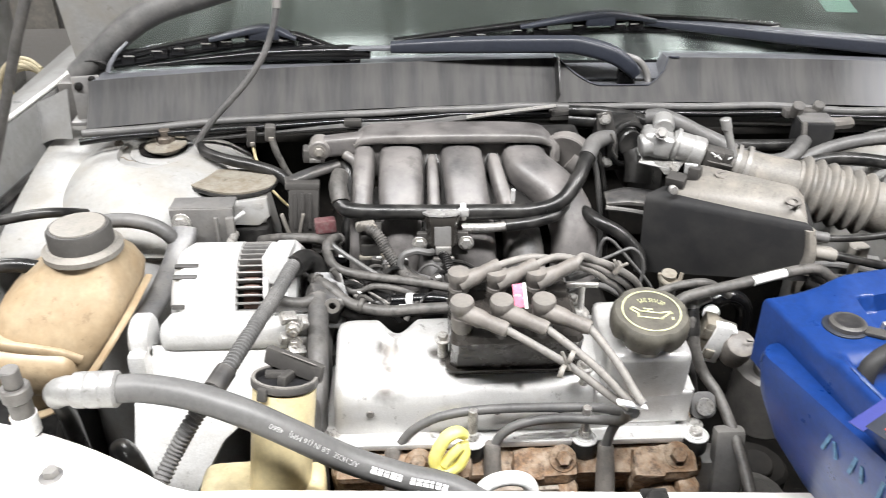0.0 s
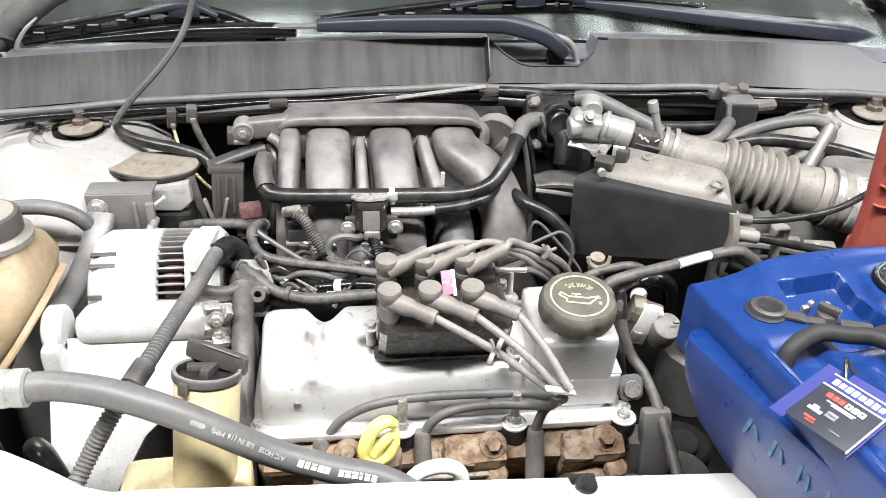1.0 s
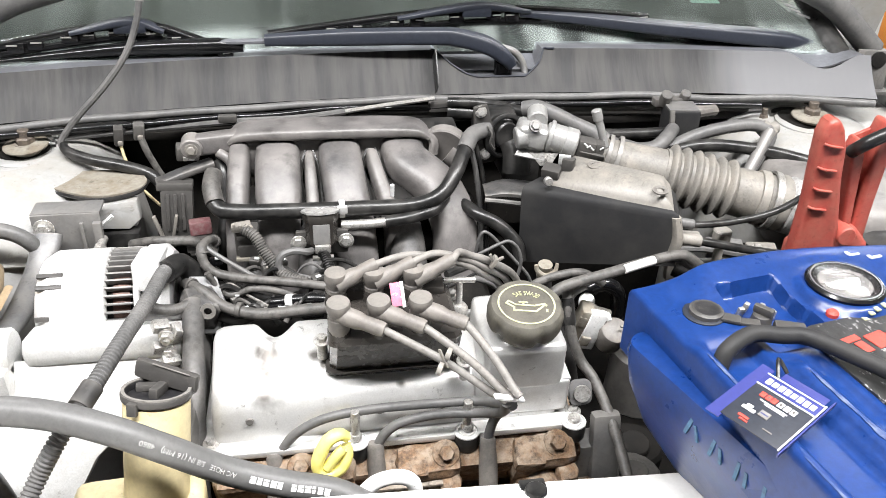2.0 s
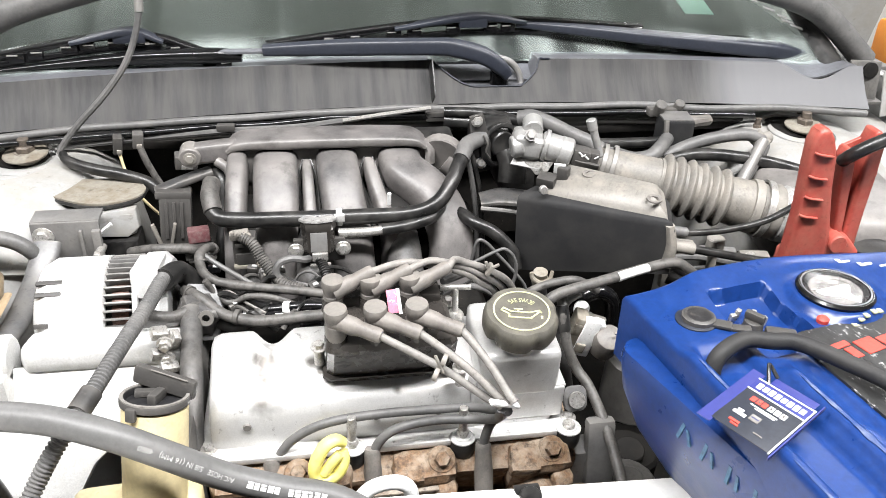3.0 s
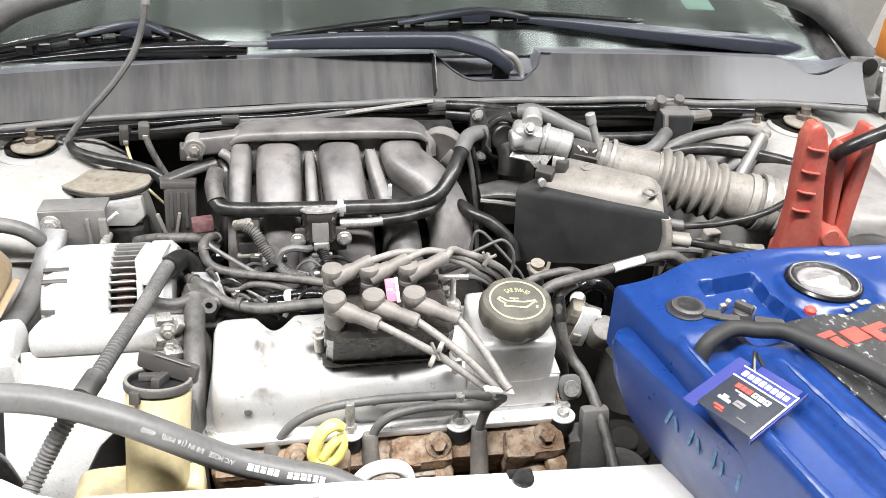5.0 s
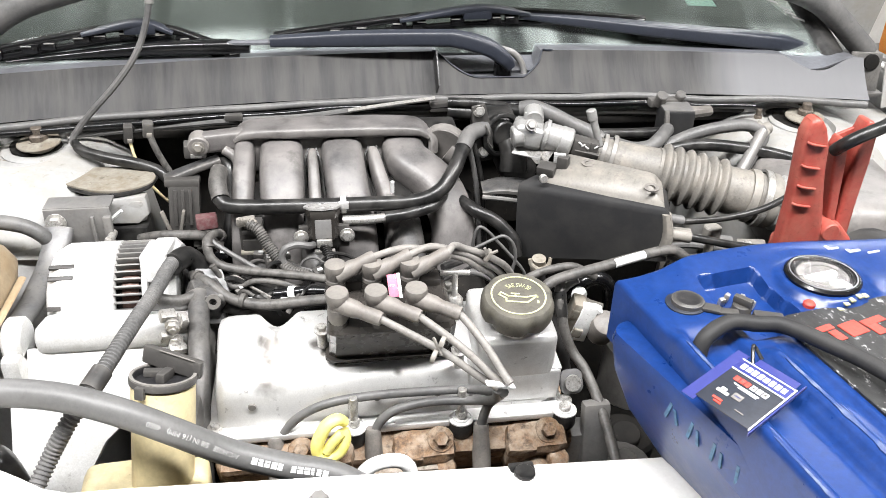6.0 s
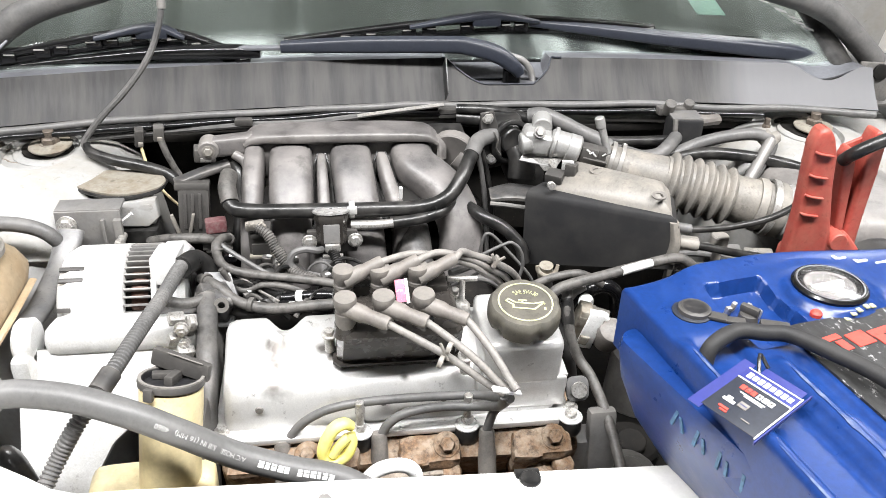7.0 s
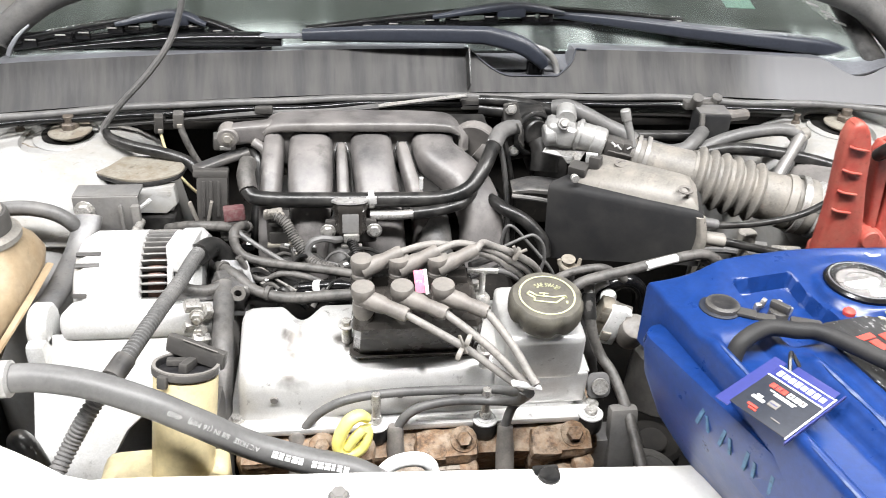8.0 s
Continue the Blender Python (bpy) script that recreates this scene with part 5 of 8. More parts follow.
# ---- alternator side ----
alt = thing("alternator", "bright cast aluminium alternator with slotted case", "alternator", (-0.20, 0.80, 0.70))
AX, AY, AZ = -0.205, 0.800, 0.776
part("rear_case", lathe((-0.272, AY, AZ), (0, AY, AZ), [(0, 0), (0.045, 0), (0.060, 0.006), (0.067, 0.018), (0.067, 0.060), (0.0655, 0.0615), (0.067, 0.063), (0.067, 0.073), (0.064, 0.075), (0, 0.075)], 40), "alu", alt)
part("front_case", lathe((-0.164, AY, AZ), (0, AY, AZ), [(0, 0), (0.062, 0), (0.068, 0.004), (0.068, 0.022), (0.060, 0.030), (0, 0.030)], 40), "alu", alt)
part("stator", lathe((-0.203, AY, AZ), (0, AY, AZ), [(0, 0), (0.057, 0), (0.057, 0.040), (0, 0.040)], 40), "undercarriage", alt, "dark stator core")
for i in range(48):
    a = 2 * math.pi * i / 48
    part("fin", box((-0.1810, AY + 0.0610 * math.cos(a), AZ + 0.0610 * math.sin(a)), (0.033, 0.011, 0.0024), 0.0007, (math.degrees(a), 0, 0)), "zincgrey", alt)
part("winding", lathe((-0.1915, AY, AZ), (0, AY, AZ), [(0.050, 0), (0.0585, 0.001), (0.0595, 0.009), (0.0585, 0.018), (0.050, 0.019)], 40, True), "copper", alt, "dark copper winding")
# solid black bars stand in for the shade inside the cooling slots
for i, a in enumerate((112, 124, 152, 166, 180)):
    a = radians(a)
    part("slot", box((-0.252 - 0.006 * (i > 1), AY + 0.0660 * math.cos(a), AZ + 0.0660 * math.sin(a)), (0.026 - 0.012 * (i > 1), 0.004, 0.005), 0.001, (math.degrees(a), 0, 0)), "black", alt, "black bar for a shaded cooling slot")
part("pulley", lathe((-0.136, AY, AZ), (0, AY, AZ), [(0, 0), (0.03, 0), (0.032, 0.003), (0.027, 0.006), (0.032, 0.010), (0.027, 0.014), (0.032, 0.018), (0.03, 0.022), (0, 0.022)], 30), "dark_steel", alt)
part("ear", merge(box((-0.153, 0.782, 0.836), (0.028, 0.062, 0.030), 0.003, (-14, 0, 0)), box((-0.164, 0.752, 0.822), (0.006, 0.020, 0.024), 0.002, (-30, 0, 0))), "alu", alt, "bright mounting ear")
for c, sz in (((-0.134, 0.692, 0.824), (0.016, 0.012, 0.010)), ((-0.122, 0.696, 0.812), (0.010, 0.014, 0.018)), ((-0.136, 0.682, 0.806), (0.014, 0.010, 0.012)), ((-0.126, 0.676, 0.794), (0.018, 0.010, 0.008)), ((-0.118, 0.684, 0.822), (0.006, 0.010, 0.014))):
    part("terminal", box(c, sz, 0.002, (20, 15, 25)), "steel", alt, "bright terminal hardware")
for z in (0.818, 0.800):
    part("terminal_nut", merge(rod((-0.128, 0.700, z), (-0.128, 0.674, z - 0.002), 0.0035), hexbolt((-0.128, 0.682, z), (-0.128, 0.60, z), 0.0065, 0.006, 0.008)), "steel", alt, "zinc terminal nut")

brk = thing("accessory_bracket", "white-bright aluminium accessory bracket below the alternator", "bracket", (-0.20, 0.70, 0.68))
part("shelf", merge(box((-0.1905, 0.715, 0.794), (0.157, 0.045, 0.034), 0.014, (-14, 0, 0), 3)), "alu", brk)
part("end_lug", merge(lathe((-0.296, 0.706, 0.796), (0, 0.706, 0.796), [(0, 0), (0.021, 0), (0.024, 0.003), (0.024, 0.016), (0.021, 0.019), (0, 0.019)], 30), box((-0.2865, 0.69, 0.76), (0.019, 0.04, 0.07), 0.006)), "alu", brk)
part("apron", slab([(-0.296, 0.0), (-0.118, 0.0), (-0.128, -0.030), (-0.205, -0.100), (-0.250, -0.185), (-0.296, -0.185)], -0.012, 0, pose(0, 0.697, 0.79, 58, 0, 0), 0.003), "alu", brk, "bright slanted bracket plate")
part("pivot_bolt", merge(hexbolt((-0.292, 0.705, 0.800), (-0.4, 0.705, 0.800), 0.008, 0.007, 0.012)), "steel", brk)

arm = thing("belt_brace", "dark steel brace plate with bolt above the alternator", "bracket", (-0.26, 0.90, 0.82))
part("plate", merge(box((-0.262, 0.895, 0.812), (0.076, 0.005, 0.068), 0.002), box((-0.262, 0.910, 0.845), (0.076, 0.03, 0.004), 0.001), box((-0.245, 0.891, 0.806), (0.004, 0.006, 0.06), 0.001), box((-0.228, 0.890, 0.806), (0.010, 0.008, 0.06), 0.002)), "zincgrey", arm)
part("bolt", hexbolt((-0.287, 0.892, 0.829), (-0.287, 0.5, 0.87), 0.0085, 0.007, 0.012), "steel", arm, "zinc flange bolt")
part("side_bolt", merge(hexbolt((-0.225, 0.872, 0.812), (-0.225, 0.5, 0.83), 0.007, 0.008), rod((-0.225, 0.895, 0.811), (-0.225, 0.87, 0.812), 0.005)), "steel", arm, "zinc side bolt")
part("strap", sweep([(-0.283, 0.886, 0.824), (-0.284, 0.874, 0.815), (-0.291, 0.845, 0.795), (-0.299, 0.79, 0.782), (-0.298, 0.745, 0.790), (-0.290, 0.715, 0.802)], [(0.017, 0.008), (0.0165, 0.009), (0.0145, 0.009), (0.0135, 0.009), (0.012, 0.008), (0.011, 0.006)], 10, 20, 0.9), "zincgrey", arm, "curved steel strap")

cor = thing("wiring_conduit", "grey corrugated wiring conduit across the alternator", "conduit", (-0.15, 0.65, 0.84))
part("conduit", tube([(-0.128, 0.775, 0.838), (-0.134, 0.755, 0.848), (-0.144, 0.70, 0.848), (-0.157, 0.636, 0.850), (-0.176, 0.57, 0.842), (-0.196, 0.545, 0.822), (-0.214, 0.53, 0.795), (-0.226, 0.505, 0.775), (-0.235, 0.47, 0.75)], 0.0072, 14, 8, ridge=0.0006, pitch=0.0040), "hose", cor)
part("tape", tube([(-0.172, 0.583, 0.845), (-0.180, 0.563, 0.840)], 0.0096, 12, 4), "black", cor, "black tape wrap")
part("bend", tube([(-0.134, 0.755, 0.846), (-0.122, 0.782, 0.838), (-0.110, 0.790, 0.81), (-0.106, 0.785, 0.77)], 0.012, 12), "rubber", cor, "rubber terminal boot")

ac = thing("air_conditioning_hose", "thick grey rubber hose with white lettering and alloy crimp", "hose", (-0.12, 0.53, 0.83))
AC = [(-0.258, 0.545, 0.858), (-0.232, 0.545, 0.858), (-0.19, 0.535, 0.857), (-0.145, 0.522, 0.848), (-0.108, 0.520, 0.826), (-0.066, 0.524, 0.793), (-0.018, 0.522, 0.772), (0.03, 0.52, 0.755), (0.09, 0.50, 0.72)]
AC_R = 0.0120
part("hose", tube(AC, AC_R, 24, 8), "achose", ac)
part("crimp", lathe((-0.295, 0.545, 0.858), (-0.25, 0.545, 0.858), [(0.008, 0), (0.012, 0.002), (0.012, 0.006), (0.015, 0.008), (0.0155, 0.016), (0.0145, 0.018), (0.0155, 0.020), (0.0155, 0.028), (0.0145, 0.030), (0.0155, 0.032), (0.0155, 0.042), (0.013, 0.044), (0, 0.044)], 24), "cleanalu", ac, "crimped aluminium ferrule")
part("elbow", tube([(-0.278, 0.545, 0.858), (-0.295, 0.546, 0.857), (-0.306, 0.552, 0.850), (-0.312, 0.560, 0.838)], [0.0125, 0.0125, 0.0115, 0.010], 14), "cleanalu", ac, "pale alloy elbow")
part("pipe", tube([(-0.29, 0.545, 0.858), (-0.303, 0.549, 0.853), (-0.313, 0.562, 0.836), (-0.318, 0.580, 0.80), (-0.320, 0.590, 0.74)], 0.0085, 12), "rubber", ac)
# lettering wrapped on the hose, upside down to the viewer
path = spline([Vector(p) for p in AC], 24)
run = [0.0]
for a, b in zip(path, path[1:]):
    run.append(run[-1] + (b - a).length)


def on_hose(s, around):
    i = max(1, min(len(run) - 1, int(np.searchsorted(run, s))))
    t = (s - run[i - 1]) / (run[i] - run[i - 1])
    c = path[i - 1].lerp(path[i], t)
    d = (path[i] - path[i - 1]).normalized()
    up = (Vector((0, 0, 1)) - d * d.z).normalized()
    out = d.cross(up)
    if out.y > 0:
        out = -out
    return c + (AC_R + 0.0003) * (math.cos(around) * out + math.sin(around) * up)


def wrap(bm, s0):
    for v in bm.verts:
        v.co = on_hose(s0 - v.co.x, 0.62 - v.co.y / AC_R)
    return bm


flat = Matrix.Identity(4)
part("lettering", wrap(lettering("A/C HOSE   5/8 IN (16 MM)   4860", 0.0059, flat, 0.00005), 0.180), "print", ac, "white hose lettering")
for x, w in ((-0.0300, 0.0050), (-0.0238, 0.0046), (-0.0180, 0.0030), (-0.0128, 0.0052), (-0.0066, 0.0050), (-0.0008, 0.0044), (0.0110, 0.0042), (0.0164, 0.0050), (0.0226, 0.0050), (0.0284, 0.0042), (0.0342, 0.0054)):
    part("print_bar", wrap(box((x, 0, 0), (w, 0.0058, 0.0001), 0), 0.272), "print", ac, "white printed bar")

ps = thing("steering_fluid_reservoir", "yellowed steering fluid reservoir with black cap", "fluid reservoir", (-0.12, 0.578, 0.70))
PS_TOP, PS_UP = Vector((-0.1235, 0.590, 0.829)), Vector((0.09, 0.30, 0.95)).normalized()
PS = Matrix.Translation(PS_TOP) @ PS_UP.to_track_quat("Z", "Y").to_matrix().to_4x4() @ pose(0, 0, 0, 0, 0, 180)


def from_rim(bm):
    bmesh.ops.transform(bm, matrix=PS, verts=bm.verts)
    return bm


def turned(z, prof, seg=34, ring=False):
    return from_rim(lathe((0, 0, z), (0, 0, z + 1), prof, seg, ring))


part("bottle", turned(-0.135, [(0, 0), (0.025, 0), (0.0275, 0.004), (0.0285, 0.11), (0.0285, 0.127), (0, 0.127)]), "cream", ps, "yellowed translucent bottle")
part("base_tank", box((-0.150, 0.556, 0.700), (0.115, 0.075, 0.07), 0.016, (0, 0, 3), 3), "cream", ps, "yellowed lower tank")
cp = part("cap", turned(-0.010, [(0, 0.004), (0.0285, 0.004), (0.0298, 0.005), (0.0302, 0.0095), (0.0290, 0.0115), (0.0262, 0.0115), (0.0250, 0.006), (0, 0.005)]), "black", ps, "black cap with upturned rim")
part("rim_ring", turned(0.0010, [(0.0264, 0), (0.0294, 0.0), (0.0294, 0.0014), (0.0264, 0.0014)], 34, True), "wire", cp, "worn pale rim")
part("grip", from_rim(merge(box((0.002, 0.0165, 0.008), (0.060, 0.010, 0.018), 0.004, (0, 9, -6)), box((0.0, 0.004, -0.001), (0.009, 0.024, 0.010), 0.003), box((-0.012, 0.008, -0.001), (0.020, 0.010, 0.006), 0.002, (0, 0, 25)))), "black", cp, "upright grip across the cap")
part("grip_edge", from_rim(box((0.008, 0.0108, 0.0160), (0.036, 0.0012, 0.0010), 0.0003, (0, 9, -6))), "wire", cp, "worn pale grip edge")
part("tab", from_rim(box((-0.007, -0.030, -0.006), (0.009, 0.006, 0.012), 0.002)), "black", cp)
deg = thing("coolant_bottle", "stained tan coolant bottle with black screw cap", "coolant bottle", (-0.38, 0.76, 0.70))
CX, CY = -0.357, 0.775
rings = []
for z, x0, x1, y0, y1 in ((0.700, -0.440, -0.372, 0.70, 0.80), (0.715, -0.452, -0.366, 0.69, 0.83), (0.76, -0.462, -0.337, 0.685, 0.845), (0.795, -0.458, -0.314, 0.69, 0.85), (0.822, -0.440, -0.308, 0.71, 0.845), (0.842, -0.412, -0.314, 0.73, 0.83), (0.856, -0.394, -0.322, 0.74, 0.815), (0.866, -0.391, -0.324, 0.743, 0.81)):
    cx, cy, hx, hy = (x0 + x1) / 2, (y0 + y1) / 2, (x1 - x0) / 2, (y1 - y0) / 2
    rings.append([(cx + hx * abs(math.cos(a)) ** 0.55 * (1 if math.cos(a) > 0 else -1), cy + hy * abs(math.sin(a)) ** 0.55 * (1 if math.sin(a) > 0 else -1), z) for a in (2 * math.pi * i / 32 for i in range(32))])
part("bottle", loft(rings), "tan", deg, "stained tan plastic bottle", 60)
part("seam", tube([(-0.304, 0.80, 0.812), (-0.310, 0.72, 0.804), (-0.336, 0.690, 0.770), (-0.368, 0.683, 0.735), (-0.405, 0.685, 0.712), (-0.44, 0.69, 0.705)], 0.0045, 8, flat=0.5), "tan", deg)
part("collar", lathe((CX, CY, 0.860), (CX, CY, 1), [(0, 0), (0.041, 0), (0.041, 0.006), (0.036, 0.010), (0, 0.010)], 30), "duct", deg, "grey collar")
part("cap", lathe((CX, CY, 0.868), (CX, CY, 1), [(0, 0), (0.033, 0), (0.033, 0.019), (0.031, 0.022), (0.012, 0.0225), (0, 0.0225)], 32), "black", deg, "black screw cap")
part("cap_top", lathe((CX, CY, 0.8902), (CX, CY, 1), [(0, 0), (0.028, 0), (0.0275, 0.0015), (0, 0.002)], 32), "duct", deg, "cap top, paler than its sides")
part("shoulder_hump", box((-0.405, 0.702, 0.770), (0.100, 0.060, 0.060), 0.022, (10, 8, 0), 3), "tan", deg)
part("shoulder_rib", sweep([(-0.452, 0.690, 0.806), (-0.410, 0.684, 0.802), (-0.372, 0.686, 0.792), (-0.350, 0.692, 0.778)], [(0.004, 0.006)] * 4, 6, 12, 0.7), "tan", deg, "moulded rib across the front")
for k, pts in enumerate(([(-0.41, 0.875, 0.832), (-0.370, 0.872, 0.843), (-0.340, 0.870, 0.845), (-0.312, 0.870, 0.837), (-0.295, 0.872, 0.820), (-0.288, 0.885, 0.790)], [(-0.60, 0.83, 0.85), (-0.50, 0.85, 0.855), (-0.43, 0.86, 0.862), (-0.40, 0.90, 0.84)], [(-0.62, 0.74, 0.82), (-0.52, 0.76, 0.83), (-0.45, 0.78, 0.84), (-0.41, 0.79, 0.83)])):
    h = thing("coolant_hose", "dusty black rubber coolant hose", "hose", pts[1], "coolant hoses")
    part("hose", tube(pts, (0.0088, 0.006, 0.008)[k], 12), ("hose", "rubber", "rubber")[k], h)
val = thing("service_valve", "grey capped refrigerant service valve", "valve", (-0.345, 0.555, 0.80))
part("body", merge(rod((-0.345, 0.56, 0.74), (-0.345, 0.56, 0.838), 0.010), rod((-0.345, 0.56, 0.838), (-0.345, 0.56, 0.852), 0.0125), rod((-0.345, 0.56, 0.852), (-0.345, 0.56, 0.87), 0.008)), "dark_steel", val)
part("label_band", rod((-0.345, 0.56, 0.800), (-0.345, 0.56, 0.822), 0.0112), "print", val, "white label band")

# engine mount and wiring between alternator and tower
mt = thing("engine_mount", "dusty grey engine mount with rusted upper plate", "engine mount", (-0.22, 0.96, 0.78))
part("plate", slab([(p.x, p.y) for p in spline([(-0.075, 0.004, 0), (-0.045, -0.022, 0), (0.0, -0.040, 0), (0.042, -0.026, 0), (0.050, 0.004, 0), (0.02, 0.03, 0), (-0.05, 0.03, 0), (-0.0749, 0.005, 0)], 5)[:-1]], 0, 0.004, pose(-0.235, 0.983, 0.839, 0, 0, 0), 0.001), "paleplate", mt)
part("plate_rim", tube([(-0.310, 0.986, 0.838), (-0.280, 0.962, 0.838), (-0.235, 0.943, 0.837), (-0.193, 0.957, 0.838), (-0.184, 0.986, 0.839)], 0.0028, 8), "rubber", mt, "thin dark rim")
part("cup", merge(slab([(-0.030, 0.014), (0.030, 0.018), (0.032, -0.006), (0.018, -0.017), (-0.022, -0.014)], -0.022, 0.0, pose(-0.220, 0.930, 0.820, 78, 0, 4), 0.003), box((-0.220, 0.947, 0.818), (0.055, 0.03, 0.030), 0.006)), "bay", mt, "pale grey folded cup")
part("cup_base", box((-0.220, 0.945, 0.784), (0.06, 0.045, 0.034), 0.008), "rubber", mt, "black block below the cup")
part("fold", tube([(-0.246, 0.907, 0.814), (-0.230, 0.906, 0.822), (-0.214, 0.907, 0.834)], 0.0025, 6), "print", mt, "pale worn fold")
part("flap", box((-0.243, 0.912, 0.806), (0.018, 0.006, 0.034), 0.002, (10, 0, 15)), "print", mt, "pale plastic flap")
cn = thing("wiring_connector_block", "dusty dark wiring connector block by the manifold", "connector", (-0.145, 0.95, 0.80))
part("shell", merge(box((-0.146, 0.945, 0.818), (0.038, 0.028, 0.062), 0.004, (-12, 4, 4)), box((-0.146, 0.952, 0.849), (0.043, 0.030, 0.010), 0.003, (-12, 4, 4)), *[box((-0.146 + 0.009 * k, 0.930, 0.822), (0.004, 0.003, 0.046), 0.001, (-12, 4, 4)) for k in (-1, 0, 1)]), "black", cn)
part("brace", sweep([(-0.168, 0.958, 0.848), (-0.135, 0.966, 0.858), (-0.100, 0.975, 0.866)], [(0.010, 0.005)] * 3, 6, 14, 0.5), "dark_steel", cn)
for k in (-1, 1):
    part("clip_leg", box((-0.158 + 0.008 * k, 0.923, 0.80), (0.004, 0.006, 0.045), 0.001, (0, 14 * k, 0)), "duct", cn)
mr = thing("maroon_connector", "small maroon plug in a black wiring connector", "connector", (-0.118, 0.90, 0.80))
part("plug", box((-0.116, 0.905, 0.815), (0.026, 0.022, 0.016), 0.003, (-10, 0, 10)), "maroon", mr)
part("socket", merge(box((-0.114, 0.893, 0.798), (0.032, 0.024, 0.020), 0.003, (-10, 0, 10)), box((-0.114, 0.882, 0.801), (0.034, 0.004, 0.012), 0.001, (-10, 0, 10))), "black", mr)
inj = thing("injector_plug", "black fuel injector connector with corrugated lead", "connector", (-0.05, 0.86, 0.81))
part("shell", merge(box((-0.057, 0.843, 0.829), (0.026, 0.026, 0.032), 0.003), box((-0.056, 0.829, 0.822), (0.021, 0.004, 0.014), 0.001), box((-0.056, 0.828, 0.840), (0.021, 0.004, 0.005), 0.001)), "black", inj)
part("shelf", box((-0.055, 0.831, 0.8125), (0.030, 0.012, 0.004), 0.001), "paleplate", inj, "pale metal shelf")
part("boot", merge(box((-0.061, 0.830, 0.853), (0.022, 0.012, 0.009), 0.003, (0, -8, 0)), *[box((-0.068 + 0.006 * k, 0.824, 0.858 - 0.001 * k), (0.003, 0.006, 0.005), 0.001, (0, -8, 12 * k)) for k in range(4)]), "duct", inj, "pale crimped collar")
part("lead", tube([(-0.059, 0.825, 0.853), (-0.047, 0.820, 0.846), (-0.036, 0.810, 0.829), (-0.025, 0.800, 0.816), (-0.013, 0.788, 0.810), (0.008, 0.780, 0.806)], 0.0064, 12, ridge=0.0005, pitch=0.003), "loom", inj)
for k, (pts, r, m) in enumerate((
        ([(-0.092, 0.850, 0.824), (-0.096, 0.822, 0.843), (-0.102, 0.800, 0.846), (-0.100, 0.790, 0.834), (-0.090, 0.785, 0.824), (-0.068, 0.780, 0.819), (-0.037, 0.775, 0.816), (-0.002, 0.772, 0.812), (0.030, 0.770, 0.806), (0.09, 0.76, 0.80)], 0.0054, "loom"),
        ([(-0.095, 0.765, 0.836), (-0.085, 0.765, 0.817), (-0.075, 0.765, 0.807), (-0.064, 0.765, 0.808), (-0.050, 0.763, 0.814), (-0.026, 0.760, 0.812), (0.0, 0.760, 0.800)], 0.0036, "loom"),
        ([(-0.118, 0.770, 0.822), (-0.100, 0.748, 0.826), (-0.075, 0.730, 0.815), (-0.04, 0.718, 0.812), (0.0, 0.714, 0.816), (0.03, 0.71, 0.82)], 0.0063, "loom"),
        ([(-0.155, 0.722, 0.832), (-0.140, 0.718, 0.826), (-0.122, 0.722, 0.822), (-0.105, 0.735, 0.822), (-0.095, 0.75, 0.818)], 0.0066, "loom"),
        ([(-0.195, 0.895, 0.800), (-0.170, 0.880, 0.812), (-0.145, 0.875, 0.814), (-0.120, 0.880, 0.808), (-0.10, 0.885, 0.79)], 0.0066, "loom"),
        ([(-0.03, 0.755, 0.80), (0.02, 0.745, 0.808), (0.06, 0.735, 0.800), (0.12, 0.735, 0.79)], 0.0060, "gloss"),
        ([(-0.10, 0.76, 0.80), (-0.085, 0.74, 0.80), (-0.06, 0.735, 0.795), (-0.04, 0.75, 0.80)], 0.0075, "black"),
        ([(0.175, 0.742, 0.846), (0.194, 0.740, 0.857), (0.212, 0.740, 0.866), (0.222, 0.740, 0.868), (0.232, 0.740, 0.858), (0.236, 0.740, 0.842), (0.234, 0.740, 0.826), (0.226, 0.740, 0.80)], 0.0019, "hose"),
        ([(0.190, 0.762, 0.84), (0.195, 0.760, 0.867), (0.204, 0.760, 0.867), (0.220, 0.760, 0.849), (0.236, 0.760, 0.830), (0.252, 0.760, 0.809), (0.258, 0.760, 0.79)], 0.0019, "hose"),
        ([(0.13, 0.70, 0.845), (0.16, 0.712, 0.842), (0.19, 0.72, 0.835), (0.22, 0.73, 0.81)], 0.0035, "hose"),
        ([(-0.222, 1.042, 0.868), (-0.218, 1.040, 0.842), (-0.209, 1.038, 0.813), (-0.190, 1.033, 0.788), (-0.165, 1.02, 0.77)], 0.0021, "cream"),
        ([(-0.196, 1.046, 0.872), (-0.189, 1.042, 0.850), (-0.174, 1.040, 0.816), (-0.155, 1.03, 0.80), (-0.14, 1.01, 0.79)], 0.0045, "loom"),
        ([(-0.10, 0.985, 0.866), (-0.088, 0.965, 0.858), (-0.086, 0.945, 0.83), (-0.090, 0.925, 0.80), (-0.095, 0.905, 0.77)], 0.0085, "rubber"))):
    h = thing("wiring_harness", "dusty taped wiring harness run over the engine", "wiring", pts[len(pts) // 2], "wiring runs")
    part("sleeve", tube(pts, [r * (0.97 + 0.22 * noise.noise(Vector((i * 1.7, k * 3.1, 0)))) for i in range(len(pts))] if k < 7 else r, 10), m, h)
    if k in (0, 2, 5):
        for q in (0, 2):
            a, b = Vector(pts[q]), Vector(pts[q + 1])
            part("clip", rod(a.lerp(b, 0.3), a.lerp(b, 0.45), r * 1.35, seg=10), "print" if k == 5 else "black", h)
